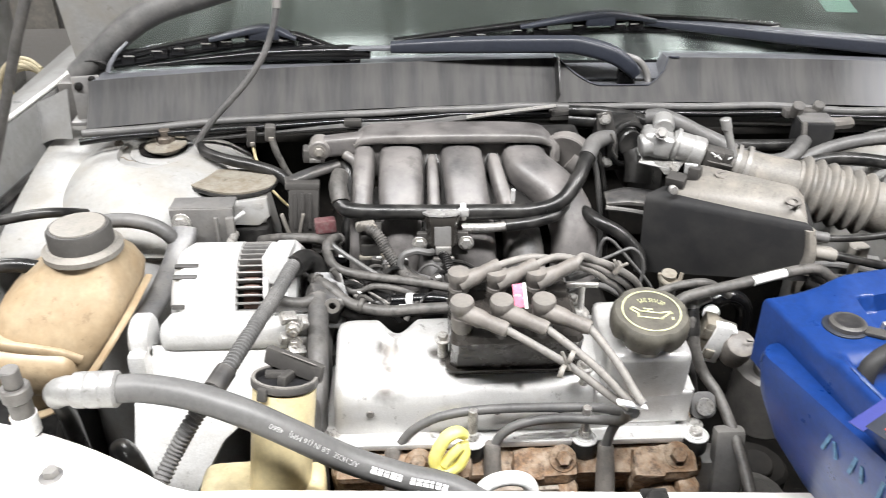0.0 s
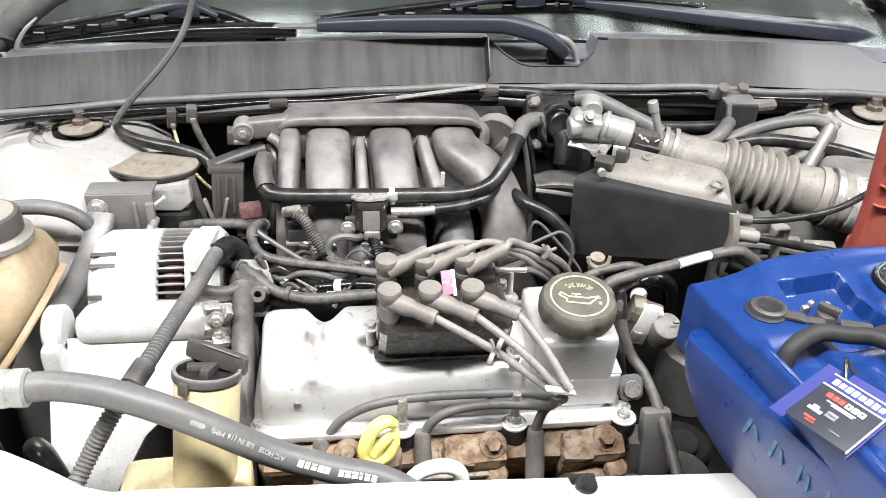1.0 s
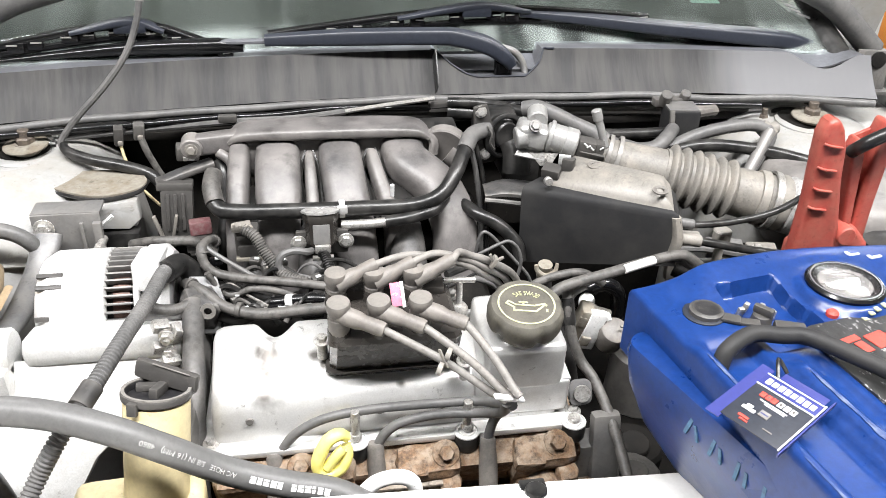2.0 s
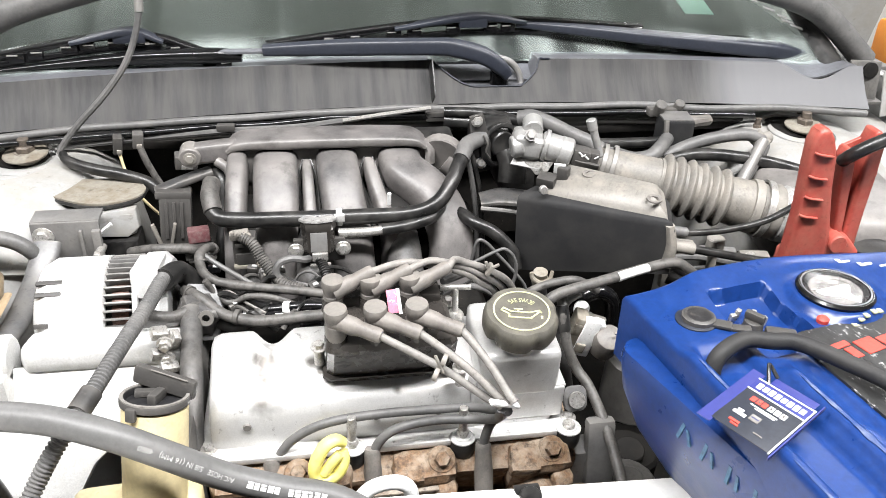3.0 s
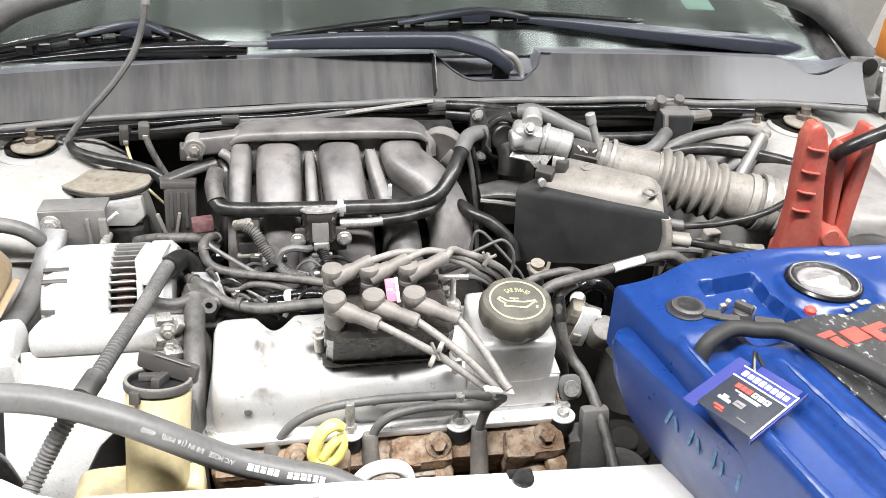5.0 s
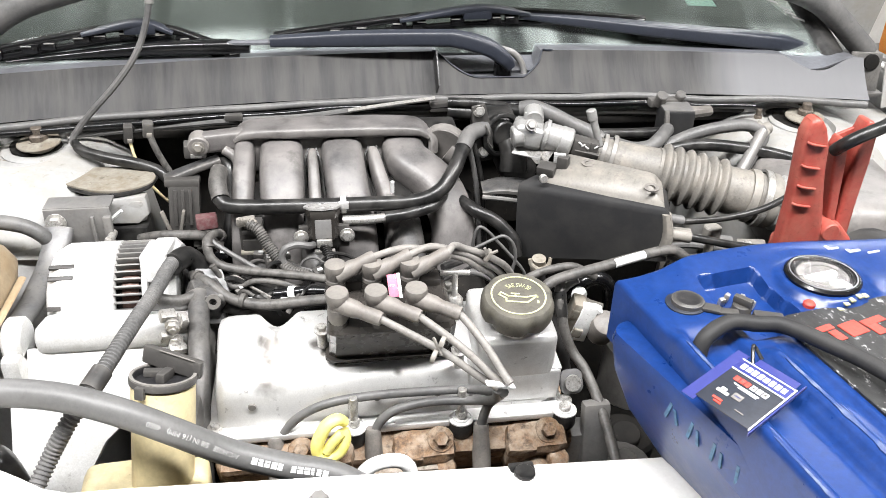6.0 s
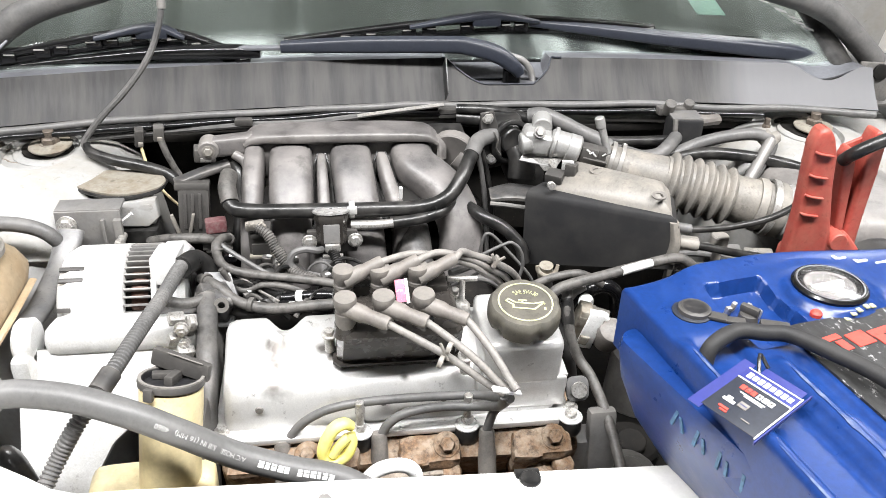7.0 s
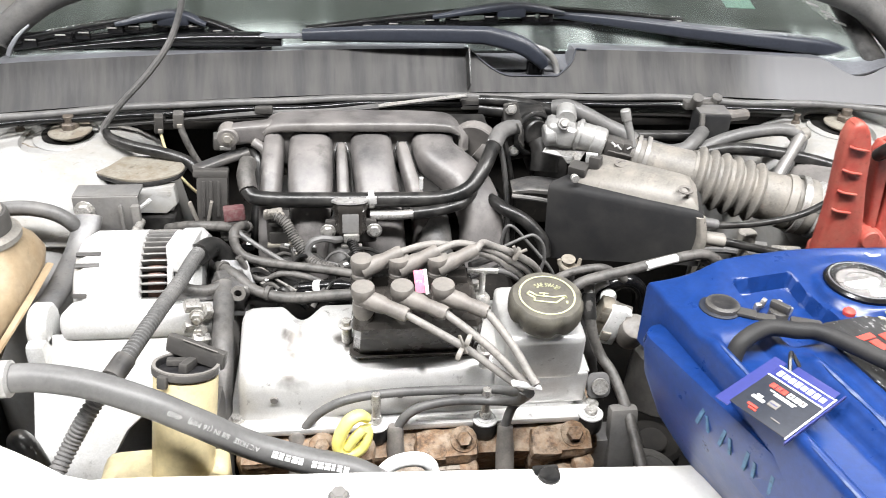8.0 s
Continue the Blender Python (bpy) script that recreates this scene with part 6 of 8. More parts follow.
lug = thing("silver_terminal", "bright metal wiring terminals in the valley", "connector", (-0.03, 0.74, 0.80))
part("terminal", merge(box((-0.045, 0.738, 0.800), (0.022, 0.012, 0.008), 0.002, (0, 10, 10)), box((0.0, 0.735, 0.802), (0.026, 0.010, 0.009), 0.002, (0, -8, -6))), "steel", lug)
for c, sz, r in (((-0.058, 0.752, 0.792), (0.030, 0.016, 0.014), 8), ((-0.022, 0.742, 0.796), (0.026, 0.014, 0.013), -6), ((0.012, 0.738, 0.798), (0.024, 0.014, 0.014), 5), ((-0.075, 0.778, 0.795), (0.022, 0.016, 0.014), 25)):
    gl = thing("glossy_connector", "small glossy black wiring connector in the valley", "connector", c, "valley connectors")
    part("shell", box(c, sz, 0.003, (10, 0, r)), "gloss", gl)
    # white tabs on some connectors stand for their glints
    part("glint_tab", box((c[0] + 0.003, c[1] - 0.004, c[2] + sz[2] * 0.55), (0.010, 0.006, 0.003), 0.001, (10, 0, r)), "print" if c[0] < -0.02 and c[1] < 0.77 else "rubber", gl)
    part("tail", tube([(c[0] + sz[0] * 0.4, c[1], c[2]), (c[0] + sz[0] * 0.9, c[1] + 0.012, c[2] + 0.006), (c[0] + sz[0] * 1.3, c[1] + 0.03, c[2] - 0.004)], 0.0032, 8), "rubber", gl)
for pts, r, m in (
        ([(-0.100, 0.806, 0.848), (-0.094, 0.800, 0.843), (-0.076, 0.790, 0.834), (-0.057, 0.785, 0.822), (-0.045, 0.780, 0.816)], 0.0028, "hose"),
        ([(-0.095, 0.83, 0.80), (-0.07, 0.80, 0.795), (-0.03, 0.775, 0.79), (0.02, 0.757, 0.79), (0.06, 0.75, 0.80)], 0.0038, "rubber"),
        ([(0.014, 0.815, 0.826), (0.009, 0.803, 0.832), (-0.005, 0.800, 0.836), (-0.018, 0.798, 0.832), (-0.022, 0.795, 0.820), (-0.013, 0.793, 0.811), (0.005, 0.790, 0.806), (0.023, 0.785, 0.803)], 0.0042, "hose"),
        ([(0.150, 0.712, 0.85), (0.178, 0.73, 0.848), (0.200, 0.752, 0.838), (0.215, 0.78, 0.81)], 0.0042, "rubber"),
        ([(0.188, 0.910, 0.836), (0.204, 0.880, 0.836), (0.217, 0.864, 0.832), (0.235, 0.858, 0.824), (0.250, 0.852, 0.812), (0.261, 0.845, 0.798), (0.264, 0.840, 0.78)], 0.0080, "rubber"),
        ([(0.195, 0.700, 0.866), (0.182, 0.700, 0.859), (0.169, 0.700, 0.852), (0.150, 0.700, 0.842)], 0.0017, "rubber"),
        ([(0.42, 0.75, 0.83), (0.45, 0.742, 0.815), (0.49, 0.74, 0.80), (0.53, 0.735, 0.79)], 0.007, "rubber"),
        ([(0.43, 0.77, 0.80), (0.46, 0.752, 0.79), (0.50, 0.745, 0.785), (0.55, 0.75, 0.80)], 0.009, "undercarriage"),
        ([(-0.30, 0.62, 0.70), (-0.29, 0.60, 0.74), (-0.27, 0.575, 0.75), (-0.25, 0.56, 0.70)], 0.010, "rubber"),
        ([(-0.35, 0.62, 0.66), (-0.345, 0.61, 0.75), (-0.33, 0.63, 0.78), (-0.32, 0.68, 0.76)], 0.006, "undercarriage")):
    h = thing("engine_wire", "thin dusty engine wire among the hoses", "wiring", pts[len(pts) // 2], "engine wires")
    part("jacket", tube(pts, r, 14 if r > 0.005 else 8), m, h)
tb = thing("belt_cover_post", "dark grimy post between alternator and valve cover", "bracket", (-0.105, 0.70, 0.72))
part("post", merge(tube([(-0.108, 0.735, 0.82), (-0.106, 0.70, 0.806), (-0.103, 0.655, 0.79), (-0.103, 0.61, 0.75), (-0.103, 0.58, 0.68)], 0.011, 12), cast(box((-0.104, 0.742, 0.806), (0.038, 0.036, 0.042), 0.012, (15, 10, 20), 3), 0.004, 55, 2)), "dark_steel", tb)
part("arm", sweep([(-0.158, 0.722, 0.820), (-0.140, 0.722, 0.820), (-0.118, 0.728, 0.816), (-0.098, 0.742, 0.815)], [(0.010, 0.006), (0.008, 0.007), (0.008, 0.007), (0.012, 0.010)], 8, 14, 0.7), "zincgrey", tb, "dusty cast arm")
part("plate", cast(slab([(-0.018, -0.026), (0.014, -0.030), (0.022, 0.002), (0.016, 0.030), (-0.012, 0.034), (-0.022, 0.006)], -0.010, 0, pose(-0.100, 0.748, 0.806, 50, 0, 6), 0.002), 0.0016, 60, 2), "zincgrey", tb, "dusty cast plate")
part("bracket_eye", lathe((-0.092, 0.722, 0.818), (-0.090, 0.60, 0.86), [(0.004, 0), (0.008, 0), (0.008, 0.004), (0.004, 0.004)], 16, True), "dark_steel", tb)

# ---- throttle and air intake side ----
ab = thing("air_outlet_cover", "matt black plastic cover box over the throttle cables", "engine cover", (0.33, 0.80, 0.80))
part("box", loft([
    [(0.268, 0.856, 0.768), (0.412, 0.735, 0.826), (0.434, 0.780, 0.830), (0.300, 0.895, 0.768)],
    [(0.266, 0.858, 0.786), (0.411, 0.734, 0.834), (0.434, 0.780, 0.838), (0.300, 0.895, 0.786)],
    [(0.264, 0.858, 0.862), (0.409, 0.735, 0.882), (0.424, 0.788, 0.888), (0.325, 0.900, 0.870)],
    [(0.2655, 0.861, 0.8675), (0.407, 0.739, 0.8885), (0.420, 0.788, 0.893), (0.325, 0.898, 0.875)],
    [(0.270, 0.866, 0.870), (0.402, 0.745, 0.892), (0.416, 0.788, 0.896), (0.325, 0.896, 0.878)]]), "cablebox", ab)
# paler grey than the box: dust plus the light on the top
part("lid", loft([
    [(0.290, 0.852, 0.8680), (0.404, 0.742, 0.8885), (0.419, 0.790, 0.893), (0.324, 0.897, 0.874)],
    [(0.296, 0.854, 0.8760), (0.402, 0.746, 0.8955), (0.416, 0.790, 0.900), (0.325, 0.896, 0.882)],
    [(0.306, 0.860, 0.8880), (0.393, 0.760, 0.9065), (0.408, 0.793, 0.909), (0.328, 0.890, 0.893)],
    [(0.314, 0.862, 0.8920), (0.387, 0.770, 0.9105), (0.401, 0.793, 0.912), (0.330, 0.884, 0.897)],
    [(0.322, 0.862, 0.8940), (0.382, 0.780, 0.9125), (0.394, 0.794, 0.913), (0.333, 0.878, 0.899)]]), "duct", ab, "dusty lid, paled in its colour for light on top", 60)
# pale bar stands for the lit rounded edge of the box
part("lit_end", sweep([(0.408, 0.741, 0.836), (0.410, 0.741, 0.860), (0.406, 0.744, 0.885)], [(0.006, 0.010), (0.006, 0.010), (0.005, 0.008)], 6, 14, 0.7, (0, -1, 0)), "duct", ab, "pale end of the box, standing for its lit edge")
# raised darker rings stand for the shade in shallow screw recesses
for x, y, z in ((0.392, 0.762, 0.9075), (0.346, 0.846, 0.9005)):
    part("recess", lathe((x, y, z), (x - 0.02, y - 0.06, z + 0.4), [(0.0045, 0), (0.0085, 0), (0.0085, 0.0018), (0.0070, 0.0022), (0.0045, 0.0012)], 20, True), "boot", ab, "dark ring for a shaded screw recess")
part("latch", merge(box((0.300, 0.862, 0.888), (0.022, 0.018, 0.012), 0.002, (10, 0, -35)), box((0.318, 0.858, 0.898), (0.014, 0.012, 0.016), 0.002, (0, 0, -35))), "black", ab)
part("tag", box((0.314, 0.862, 0.902), (0.014, 0.003, 0.014), 0.001, (15, 0, -20)), "print", ab, "pale latch tag")
part("pin", rod((0.290, 0.845, 0.885), (0.290, 0.838, 0.886), 0.005), "steel", ab)

ic = thing("idle_air_valve", "bare aluminium idle air valve with black plug", "valve", (0.31, 0.90, 0.90))
part("body", merge(cast(box((0.284, 0.905, 0.918), (0.040, 0.040, 0.030), 0.011, (0, 10, -12), 3), 0.0008, 70, 2), rod((0.290, 0.905, 0.934), (0.294, 0.925, 0.938), 0.0125), rod((0.262, 0.898, 0.916), (0.276, 0.898, 0.918), 0.0135), slab([(-0.024, -0.010), (0.020, -0.012), (0.026, 0.0), (0.010, 0.012), (-0.016, 0.010)], 0, 0.005, pose(0.286, 0.896, 0.899, 50, 8, -10), 0.0015)), "cleanalu", ic)
part("motor", merge(rod((0.300, 0.901, 0.917), (0.334, 0.891, 0.909), 0.0172), rod((0.303, 0.900, 0.9165), (0.3075, 0.8985, 0.9155), 0.0200), rod((0.320, 0.895, 0.912), (0.336, 0.890, 0.908), 0.0182)), "cleanalu", ic, "round motor can")
part("plug", merge(box((0.347, 0.887, 0.906), (0.022, 0.022, 0.021), 0.004, (0, 10, -15)), box((0.362, 0.884, 0.905), (0.014, 0.018, 0.017), 0.003, (0, 10, -15)), box((0.352, 0.876, 0.899), (0.030, 0.004, 0.008), 0.001, (20, 10, -15))), "black", ic, "black wiring plug")
for dx, dy, dz, r in ((0.343, 0.8765, 0.9135, 40), (0.347, 0.8755, 0.9110, -30), (0.351, 0.8745, 0.9085, 40), (0.363, 0.8740, 0.9085, -40)):
    part("mark", box((dx, dy, dz), (0.0055, 0.0014, 0.0022), 0.0004, (30, r, -15)), "print", ic, "small white mark")
part("bolt", hexbolt((0.282, 0.886, 0.936), (0.280, 0.80, 1.0), 0.0055, 0.004, 0.0075), "zincgrey", ic)
part("lower_bolt", merge(hexbolt((0.302, 0.884, 0.894), (0.302, 0.80, 0.93), 0.006, 0.005), slab([(-0.020, 0.004), (0.016, 0.004), (0.006, -0.012), (-0.006, -0.012)], 0, 0.003, pose(0.298, 0.888, 0.896, 70, 0, -8), 0.001)), "steel", ic, "bright lower tab with bolt")
part("sensor", merge(rod((0.378, 0.902, 0.898), (0.363, 0.906, 0.942), 0.0048), rod((0.366, 0.9055, 0.932), (0.362, 0.9065, 0.945), 0.0062)), "cleanalu", ic, "thin upright metal nipple")

it = thing("air_intake_tube", "dusty grey ribbed air intake tube with end clamp", "intake tube", (0.48, 0.87, 0.86))
part("tube", tube([(0.372, 0.918, 0.882), (0.40, 0.905, 0.876), (0.44, 0.892, 0.868), (0.475, 0.881, 0.861), (0.50, 0.874, 0.857)], [0.022, 0.026, 0.029, 0.031, 0.032], 28, 8), "duct", it, "smooth neck")
for h0 in (0.012, 0.024):
    part("neck_clamp", lathe((0.372, 0.918, 0.882), (0.44, 0.892, 0.868), [(0.0245 + h0 * 0.12, h0), (0.0275 + h0 * 0.12, h0), (0.0275 + h0 * 0.12, h0 + 0.005), (0.0245 + h0 * 0.12, h0 + 0.005)], 30, True), "zincgrey", it, "narrow steel neck clamp")
a, b = Vector((0.450, 0.889, 0.867)), Vector((0.580, 0.850, 0.840))
prof = [(0.030, 0)]
L = (b - a).length
for i in range(6):
    h = 0.004 + i * 0.0148
    prof += [(0.030, h), (0.036, h + 0.003), (0.0378, h + 0.006), (0.036, h + 0.009), (0.030, h + 0.012)]
prof += [(0.031, 0.108), (0.032, L), (0.0, L)]
part("bellows", lathe(a, b, [(0, 0)] + prof, 36), "duct", it, "ribbed bellows")
part("end_collar", lathe((0.562, 0.855, 0.844), (0.64, 0.832, 0.828), [(0, 0), (0.034, 0), (0.035, 0.010), (0.032, 0.012), (0.032, 0.018), (0.035, 0.020), (0.036, 0.034), (0.032, 0.040), (0, 0.040)], 32), "duct", it)
part("clamp", merge(lathe((0.577, 0.8505, 0.841), (0.64, 0.832, 0.828), [(0.034, 0), (0.0372, 0), (0.0372, 0.008), (0.034, 0.008)], 32, True), box((0.588, 0.816, 0.852), (0.012, 0.008, 0.010), 0.002)), "steel", it, "worm drive clamp")
maf = thing("air_flow_sensor", "dusty cast air flow sensor body", "sensor", (0.63, 0.82, 0.80))
part("body", merge(rod((0.597, 0.845, 0.837), (0.66, 0.826, 0.824), 0.036), box((0.618, 0.806, 0.812), (0.03, 0.02, 0.03), 0.004)), "dirtyalu", maf)
part("screw", hexbolt((0.616, 0.795, 0.818), (0.60, 0.70, 0.84), 0.006, 0.005), "steel", maf)
for nm, pts, r, m in (
        ("throttle_cable", [(0.405, 0.745, 0.878), (0.43, 0.742, 0.874), (0.48, 0.748, 0.872), (0.53, 0.755, 0.878), (0.58, 0.775, 0.888)], 0.004, "rubber"),
        ("throttle_cable", [(0.408, 0.742, 0.860), (0.44, 0.735, 0.856), (0.49, 0.73, 0.846), (0.54, 0.725, 0.838), (0.60, 0.72, 0.83)], 0.0048, "rubber")):
    h = thing(nm, "black sheathed throttle cable with metal end", "cable", pts[0], "throttle cables")
    part("sheath", tube(pts, r, 10), m, h)
    part("ferrule", rod(Vector(pts[0]), Vector(pts[0]).lerp(Vector(pts[1]), 0.9), r * 1.45), "hose" if r < 0.0045 else "duct", h)
sn = thing("temperature_sensor", "brass threaded sensor beside the bellows", "sensor", (0.475, 0.775, 0.82))
part("stem", merge(rod((0.478, 0.765, 0.80), (0.478, 0.765, 0.845), 0.0055), rod((0.478, 0.765, 0.838), (0.478, 0.765, 0.852), 0.0105), rod((0.482, 0.76, 0.76), (0.482, 0.76, 0.80), 0.009)), "duct", sn)

sol = thing("vacuum_solenoid", "dark grey vacuum solenoid box on the bulkhead", "solenoid valve", (0.56, 1.06, 0.85))
part("box", box((0.543, 1.050, 0.864), (0.046, 0.038, 0.044), 0.003, (0, 0, -6)), "cablebox", sol)
part("box_top", box((0.543, 1.052, 0.8870), (0.044, 0.036, 0.003), 0.001, (0, 0, -6)), "zincgrey", sol, "grey top, lighter than the box")
part("top", merge(rod((0.523, 1.070, 0.885), (0.523, 1.060, 0.903), 0.0085), rod((0.556, 1.078, 0.885), (0.556, 1.070, 0.900), 0.0075), box((0.535, 1.076, 0.886), (0.05, 0.016, 0.012), 0.003)), "dark_steel", sol)
part("strap", tube([(0.520, 1.030, 0.89), (0.519, 1.022, 0.87), (0.515, 1.018, 0.85)], 0.004, 8), "dark_steel", sol)
part("plug", cast(rod((0.568, 1.062, 0.873), (0.606, 1.070, 0.873), 0.010, 0.0075, seg=10), 0.002, 90, 1), "boot", sol, "dusty cloth-wrapped plug")
for pts, r, m in (
        ([(0.215, 1.105, 0.87), (0.28, 1.09, 0.868), (0.34, 1.06, 0.862), (0.375, 1.03, 0.85), (0.40, 1.0, 0.835)], 0.0105, "rubber"),
        ([(0.300, 1.010, 0.908), (0.316, 1.002, 0.912), (0.340, 0.995, 0.904), (0.365, 0.990, 0.892), (0.395, 0.980, 0.880), (0.415, 0.965, 0.868)], 0.0108, "hose"),
        ([(0.385, 0.945, 0.880), (0.421, 0.968, 0.870), (0.452, 0.972, 0.860), (0.478, 0.975, 0.861), (0.495, 0.985, 0.868), (0.52, 1.02, 0.866)], 0.0098, "hose"),
        ([(0.40, 1.01, 0.868), (0.46, 1.02, 0.862), (0.52, 1.03, 0.858)], 0.0075, "rubber"),
        ([(0.50, 0.99, 0.850), (0.55, 1.0, 0.866), (0.60, 1.0, 0.876), (0.635, 0.998, 0.876), (0.652, 0.99, 0.864), (0.632, 0.975, 0.838), (0.602, 0.95, 0.815), (0.585, 0.93, 0.80)], 0.0088, "hose"),
        ([(0.50, 0.985, 0.848), (0.55, 0.985, 0.856), (0.61, 0.98, 0.852), (0.67, 0.97, 0.842), (0.73, 0.94, 0.83), (0.80, 0.90, 0.81)], 0.0088, "rubber"),
        ([(0.40, 0.985, 0.845), (0.46, 0.955, 0.835), (0.52, 0.94, 0.83), (0.57, 0.95, 0.82)], 0.008, "rubber")):
    h = thing("vacuum_hose", "dusty grey rubber vacuum hose behind the intake", "hose", pts[2], "vacuum hoses")
    part("hose", tube(pts, r, 12), m, h)
joint = thing("hose_tee", "pale plastic hose tee joint", "hose joint", (0.648, 0.994, 0.868))
part("tee", merge(rod((0.640, 1.002, 0.876), (0.655, 0.99, 0.862), 0.011), rod((0.648, 0.996, 0.87), (0.664, 1.0, 0.872), 0.009)), "duct", joint)
part("pipe", rod((0.650, 0.990, 0.872), (0.600, 0.946, 0.818), 0.0082, seg=14), "zincgrey", joint, "dull metal pipe")
ab2 = thing("air_filter_box", "dusty grey air filter box near the fender", "air box", (0.70, 0.90, 0.70))
part("lid", box((0.715, 0.900, 0.790), (0.19, 0.20, 0.10), 0.03, (0, 0, -10), 3), "manifold", ab2)
part("base", box((0.715, 0.900, 0.62), (0.20, 0.21, 0.20), 0.01, (0, 0, -10)), "undercarriage", ab2)
ft = thing("fender_trim", "long black plastic trim along the inner fender", "trim strip", (0.78, 0.62, 0.80))
part("strip", tube([(0.70, 0.83, 0.80), (0.735, 0.72, 0.815), (0.77, 0.60, 0.815), (0.80, 0.45, 0.80)], 0.024, 10, flat=0.5), "black", ft)
bat = thing("battery", "black car battery under the booster pack", "battery", (0.56, 0.60, 0.62))
part("case", box((0.565, 0.605, 0.70), (0.24, 0.17, 0.19), 0.008), "black", bat)
part("lid", box((0.565, 0.605, 0.80), (0.245, 0.175, 0.014), 0.004), "black", bat)

# thermostat end, right of the filler cap
uh = thing("heater_hose", "black heater hose with white paint stripe", "hose", (0.33, 0.69, 0.85))
part("hose", tube([(0.245, 0.665, 0.842), (0.262, 0.672, 0.852), (0.311, 0.683, 0.857), (0.36, 0.696, 0.860), (0.395, 0.702, 0.862), (0.412, 0.700, 0.856), (0.44, 0.69, 0.83), (0.47, 0.69, 0.80)], 0.0058, 12), "loom", uh)
part("stripe", tube([(0.330, 0.6855, 0.8592), (0.345, 0.690, 0.8603), (0.366, 0.6955, 0.8617)], 0.0050, 10), "print", uh, "white paint stripe")
part("tail", tube([(0.240, 0.700, 0.838), (0.248, 0.700, 0.842), (0.262, 0.700, 0.847), (0.281, 0.700, 0.850), (0.296, 0.702, 0.846), (0.318, 0.706, 0.830)], 0.0046, 10), "loom", uh)
th = thing("thermostat_fitting", "dusty pale wing clamp on a hose fitting behind the cap", "fitting", (0.258, 0.72, 0.80))
part("clamp", merge(lathe((0.258, 0.724, 0.828), (0.257, 0.718, 0.86), [(0, 0), (0.0072, 0), (0.0074, 0.006), (0.0088, 0.008), (0.0088, 0.014), (0.0070, 0.016), (0.0078, 0.022), (0, 0.023)], 18), tube([(0.246, 0.716, 0.852), (0.248, 0.715, 0.845), (0.257, 0.712, 0.840), (0.266, 0.714, 0.843), (0.269, 0.716, 0.852)], [0.0022, 0.0026, 0.0028, 0.0026, 0.0020], 8)), "paleplate", th, "dusty pale wing clamp")
part("pipe", tube([(0.258, 0.724, 0.836), (0.262, 0.728, 0.812), (0.272, 0.732, 0.780), (0.290, 0.72, 0.74), (0.30, 0.70, 0.68)], 0.0085, 12), "black", th)
sw = thing("oil_sender_plug", "pale twin wiring plug and round grey sender beside the valve cover", "connector", (0.30, 0.68, 0.76))
part("plug", cast(merge(box((0.291, 0.686, 0.795), (0.015, 0.020, 0.050), 0.003, (10, 14, -6)), box((0.290, 0.676, 0.804), (0.011, 0.004, 0.014), 0.001, (10, 14, -6)), box((0.294, 0.674, 0.780), (0.010, 0.004, 0.012), 0.001, (10, 14, -6))), 0.0006, 120), "paleplate", sw, "dusty pale plug body")
part("label_patch", merge(box((0.301, 0.677, 0.792), (0.0175, 0.010, 0.050), 0.002, (8, 12, -4)), box((0.3125, 0.680, 0.801), (0.012, 0.012, 0.018), 0.002, (8, 24, -4))), "print", sw, "white plug with lock window")
part("lock_slot", box((0.3125, 0.6735, 0.803), (0.0045, 0.002, 0.004), 0.0005, (8, 24, -4)), "black", sw, "dark lock slot")
part("knob", lathe((0.303, 0.708, 0.802), (0.3025, 0.698, 0.830), [(0, 0), (0.0075, 0), (0.0085, 0.003), (0.0085, 0.010), (0.006, 0.014), (0, 0.015)], 14), "print", sw, "white round knob")
part("sender", merge(lathe((0.323, 0.682, 0.772), (0.3225, 0.664, 0.800), [(0, 0), (0.0150, 0), (0.0158, 0.010), (0.0158, 0.026), (0.0140, 0.031), (0.0105, 0.033), (0, 0.033)], 28), box((0.328, 0.660, 0.806), (0.006, 0.003, 0.003), 0.0008, (20, 0, -8))), "boot", sw, "round dusty grey sender")
part("stub", lathe((0.312, 0.712, 0.793), (0.334, 0.710, 0.785), [(0, 0), (0.0062, 0), (0.0062, 0.004), (0.0052, 0.005), (0.0052, 0.022), (0, 0.022)], 14), "duct", sw, "pale stub")
part("cone", lathe((0.281, 0.716, 0.809), (0.303, 0.712, 0.826), [(0, 0), (0.0075, 0), (0.0070, 0.008), (0.0050, 0.014), (0.0048, 0.026), (0, 0.026)], 14), "zincgrey", sw, "grey cone fitting")
part("elbow", tube([(0.300, 0.728, 0.790), (0.308, 0.724, 0.808), (0.324, 0.722, 0.818), (0.340, 0.722, 0.810), (0.346, 0.722, 0.792), (0.346, 0.722, 0.76)], 0.0085, 14), "gloss", sw, "dark rubber elbow")
rp = thing("dipstick_tube", "dark rubber line running down past the valve cover", "hose", (0.285, 0.62, 0.77))
part("line", tube([(0.274, 0.690, 0.838), (0.270, 0.674, 0.832), (0.271, 0.666, 0.815), (0.275, 0.658, 0.793), (0.284, 0.650, 0.772), (0.294, 0.630, 0.760), (0.302, 0.58, 0.735), (0.305, 0.50, 0.69)], 0.0056, 12), "loom", rp)
part("collar", lathe((0.2695, 0.676, 0.836), (0.272, 0.664, 0.808), [(0, 0), (0.0058, 0), (0.0068, 0.003), (0.0068, 0.026), (0.0060, 0.029), (0, 0.029)], 16), "rubber", rp, "thicker rubber sleeve end")
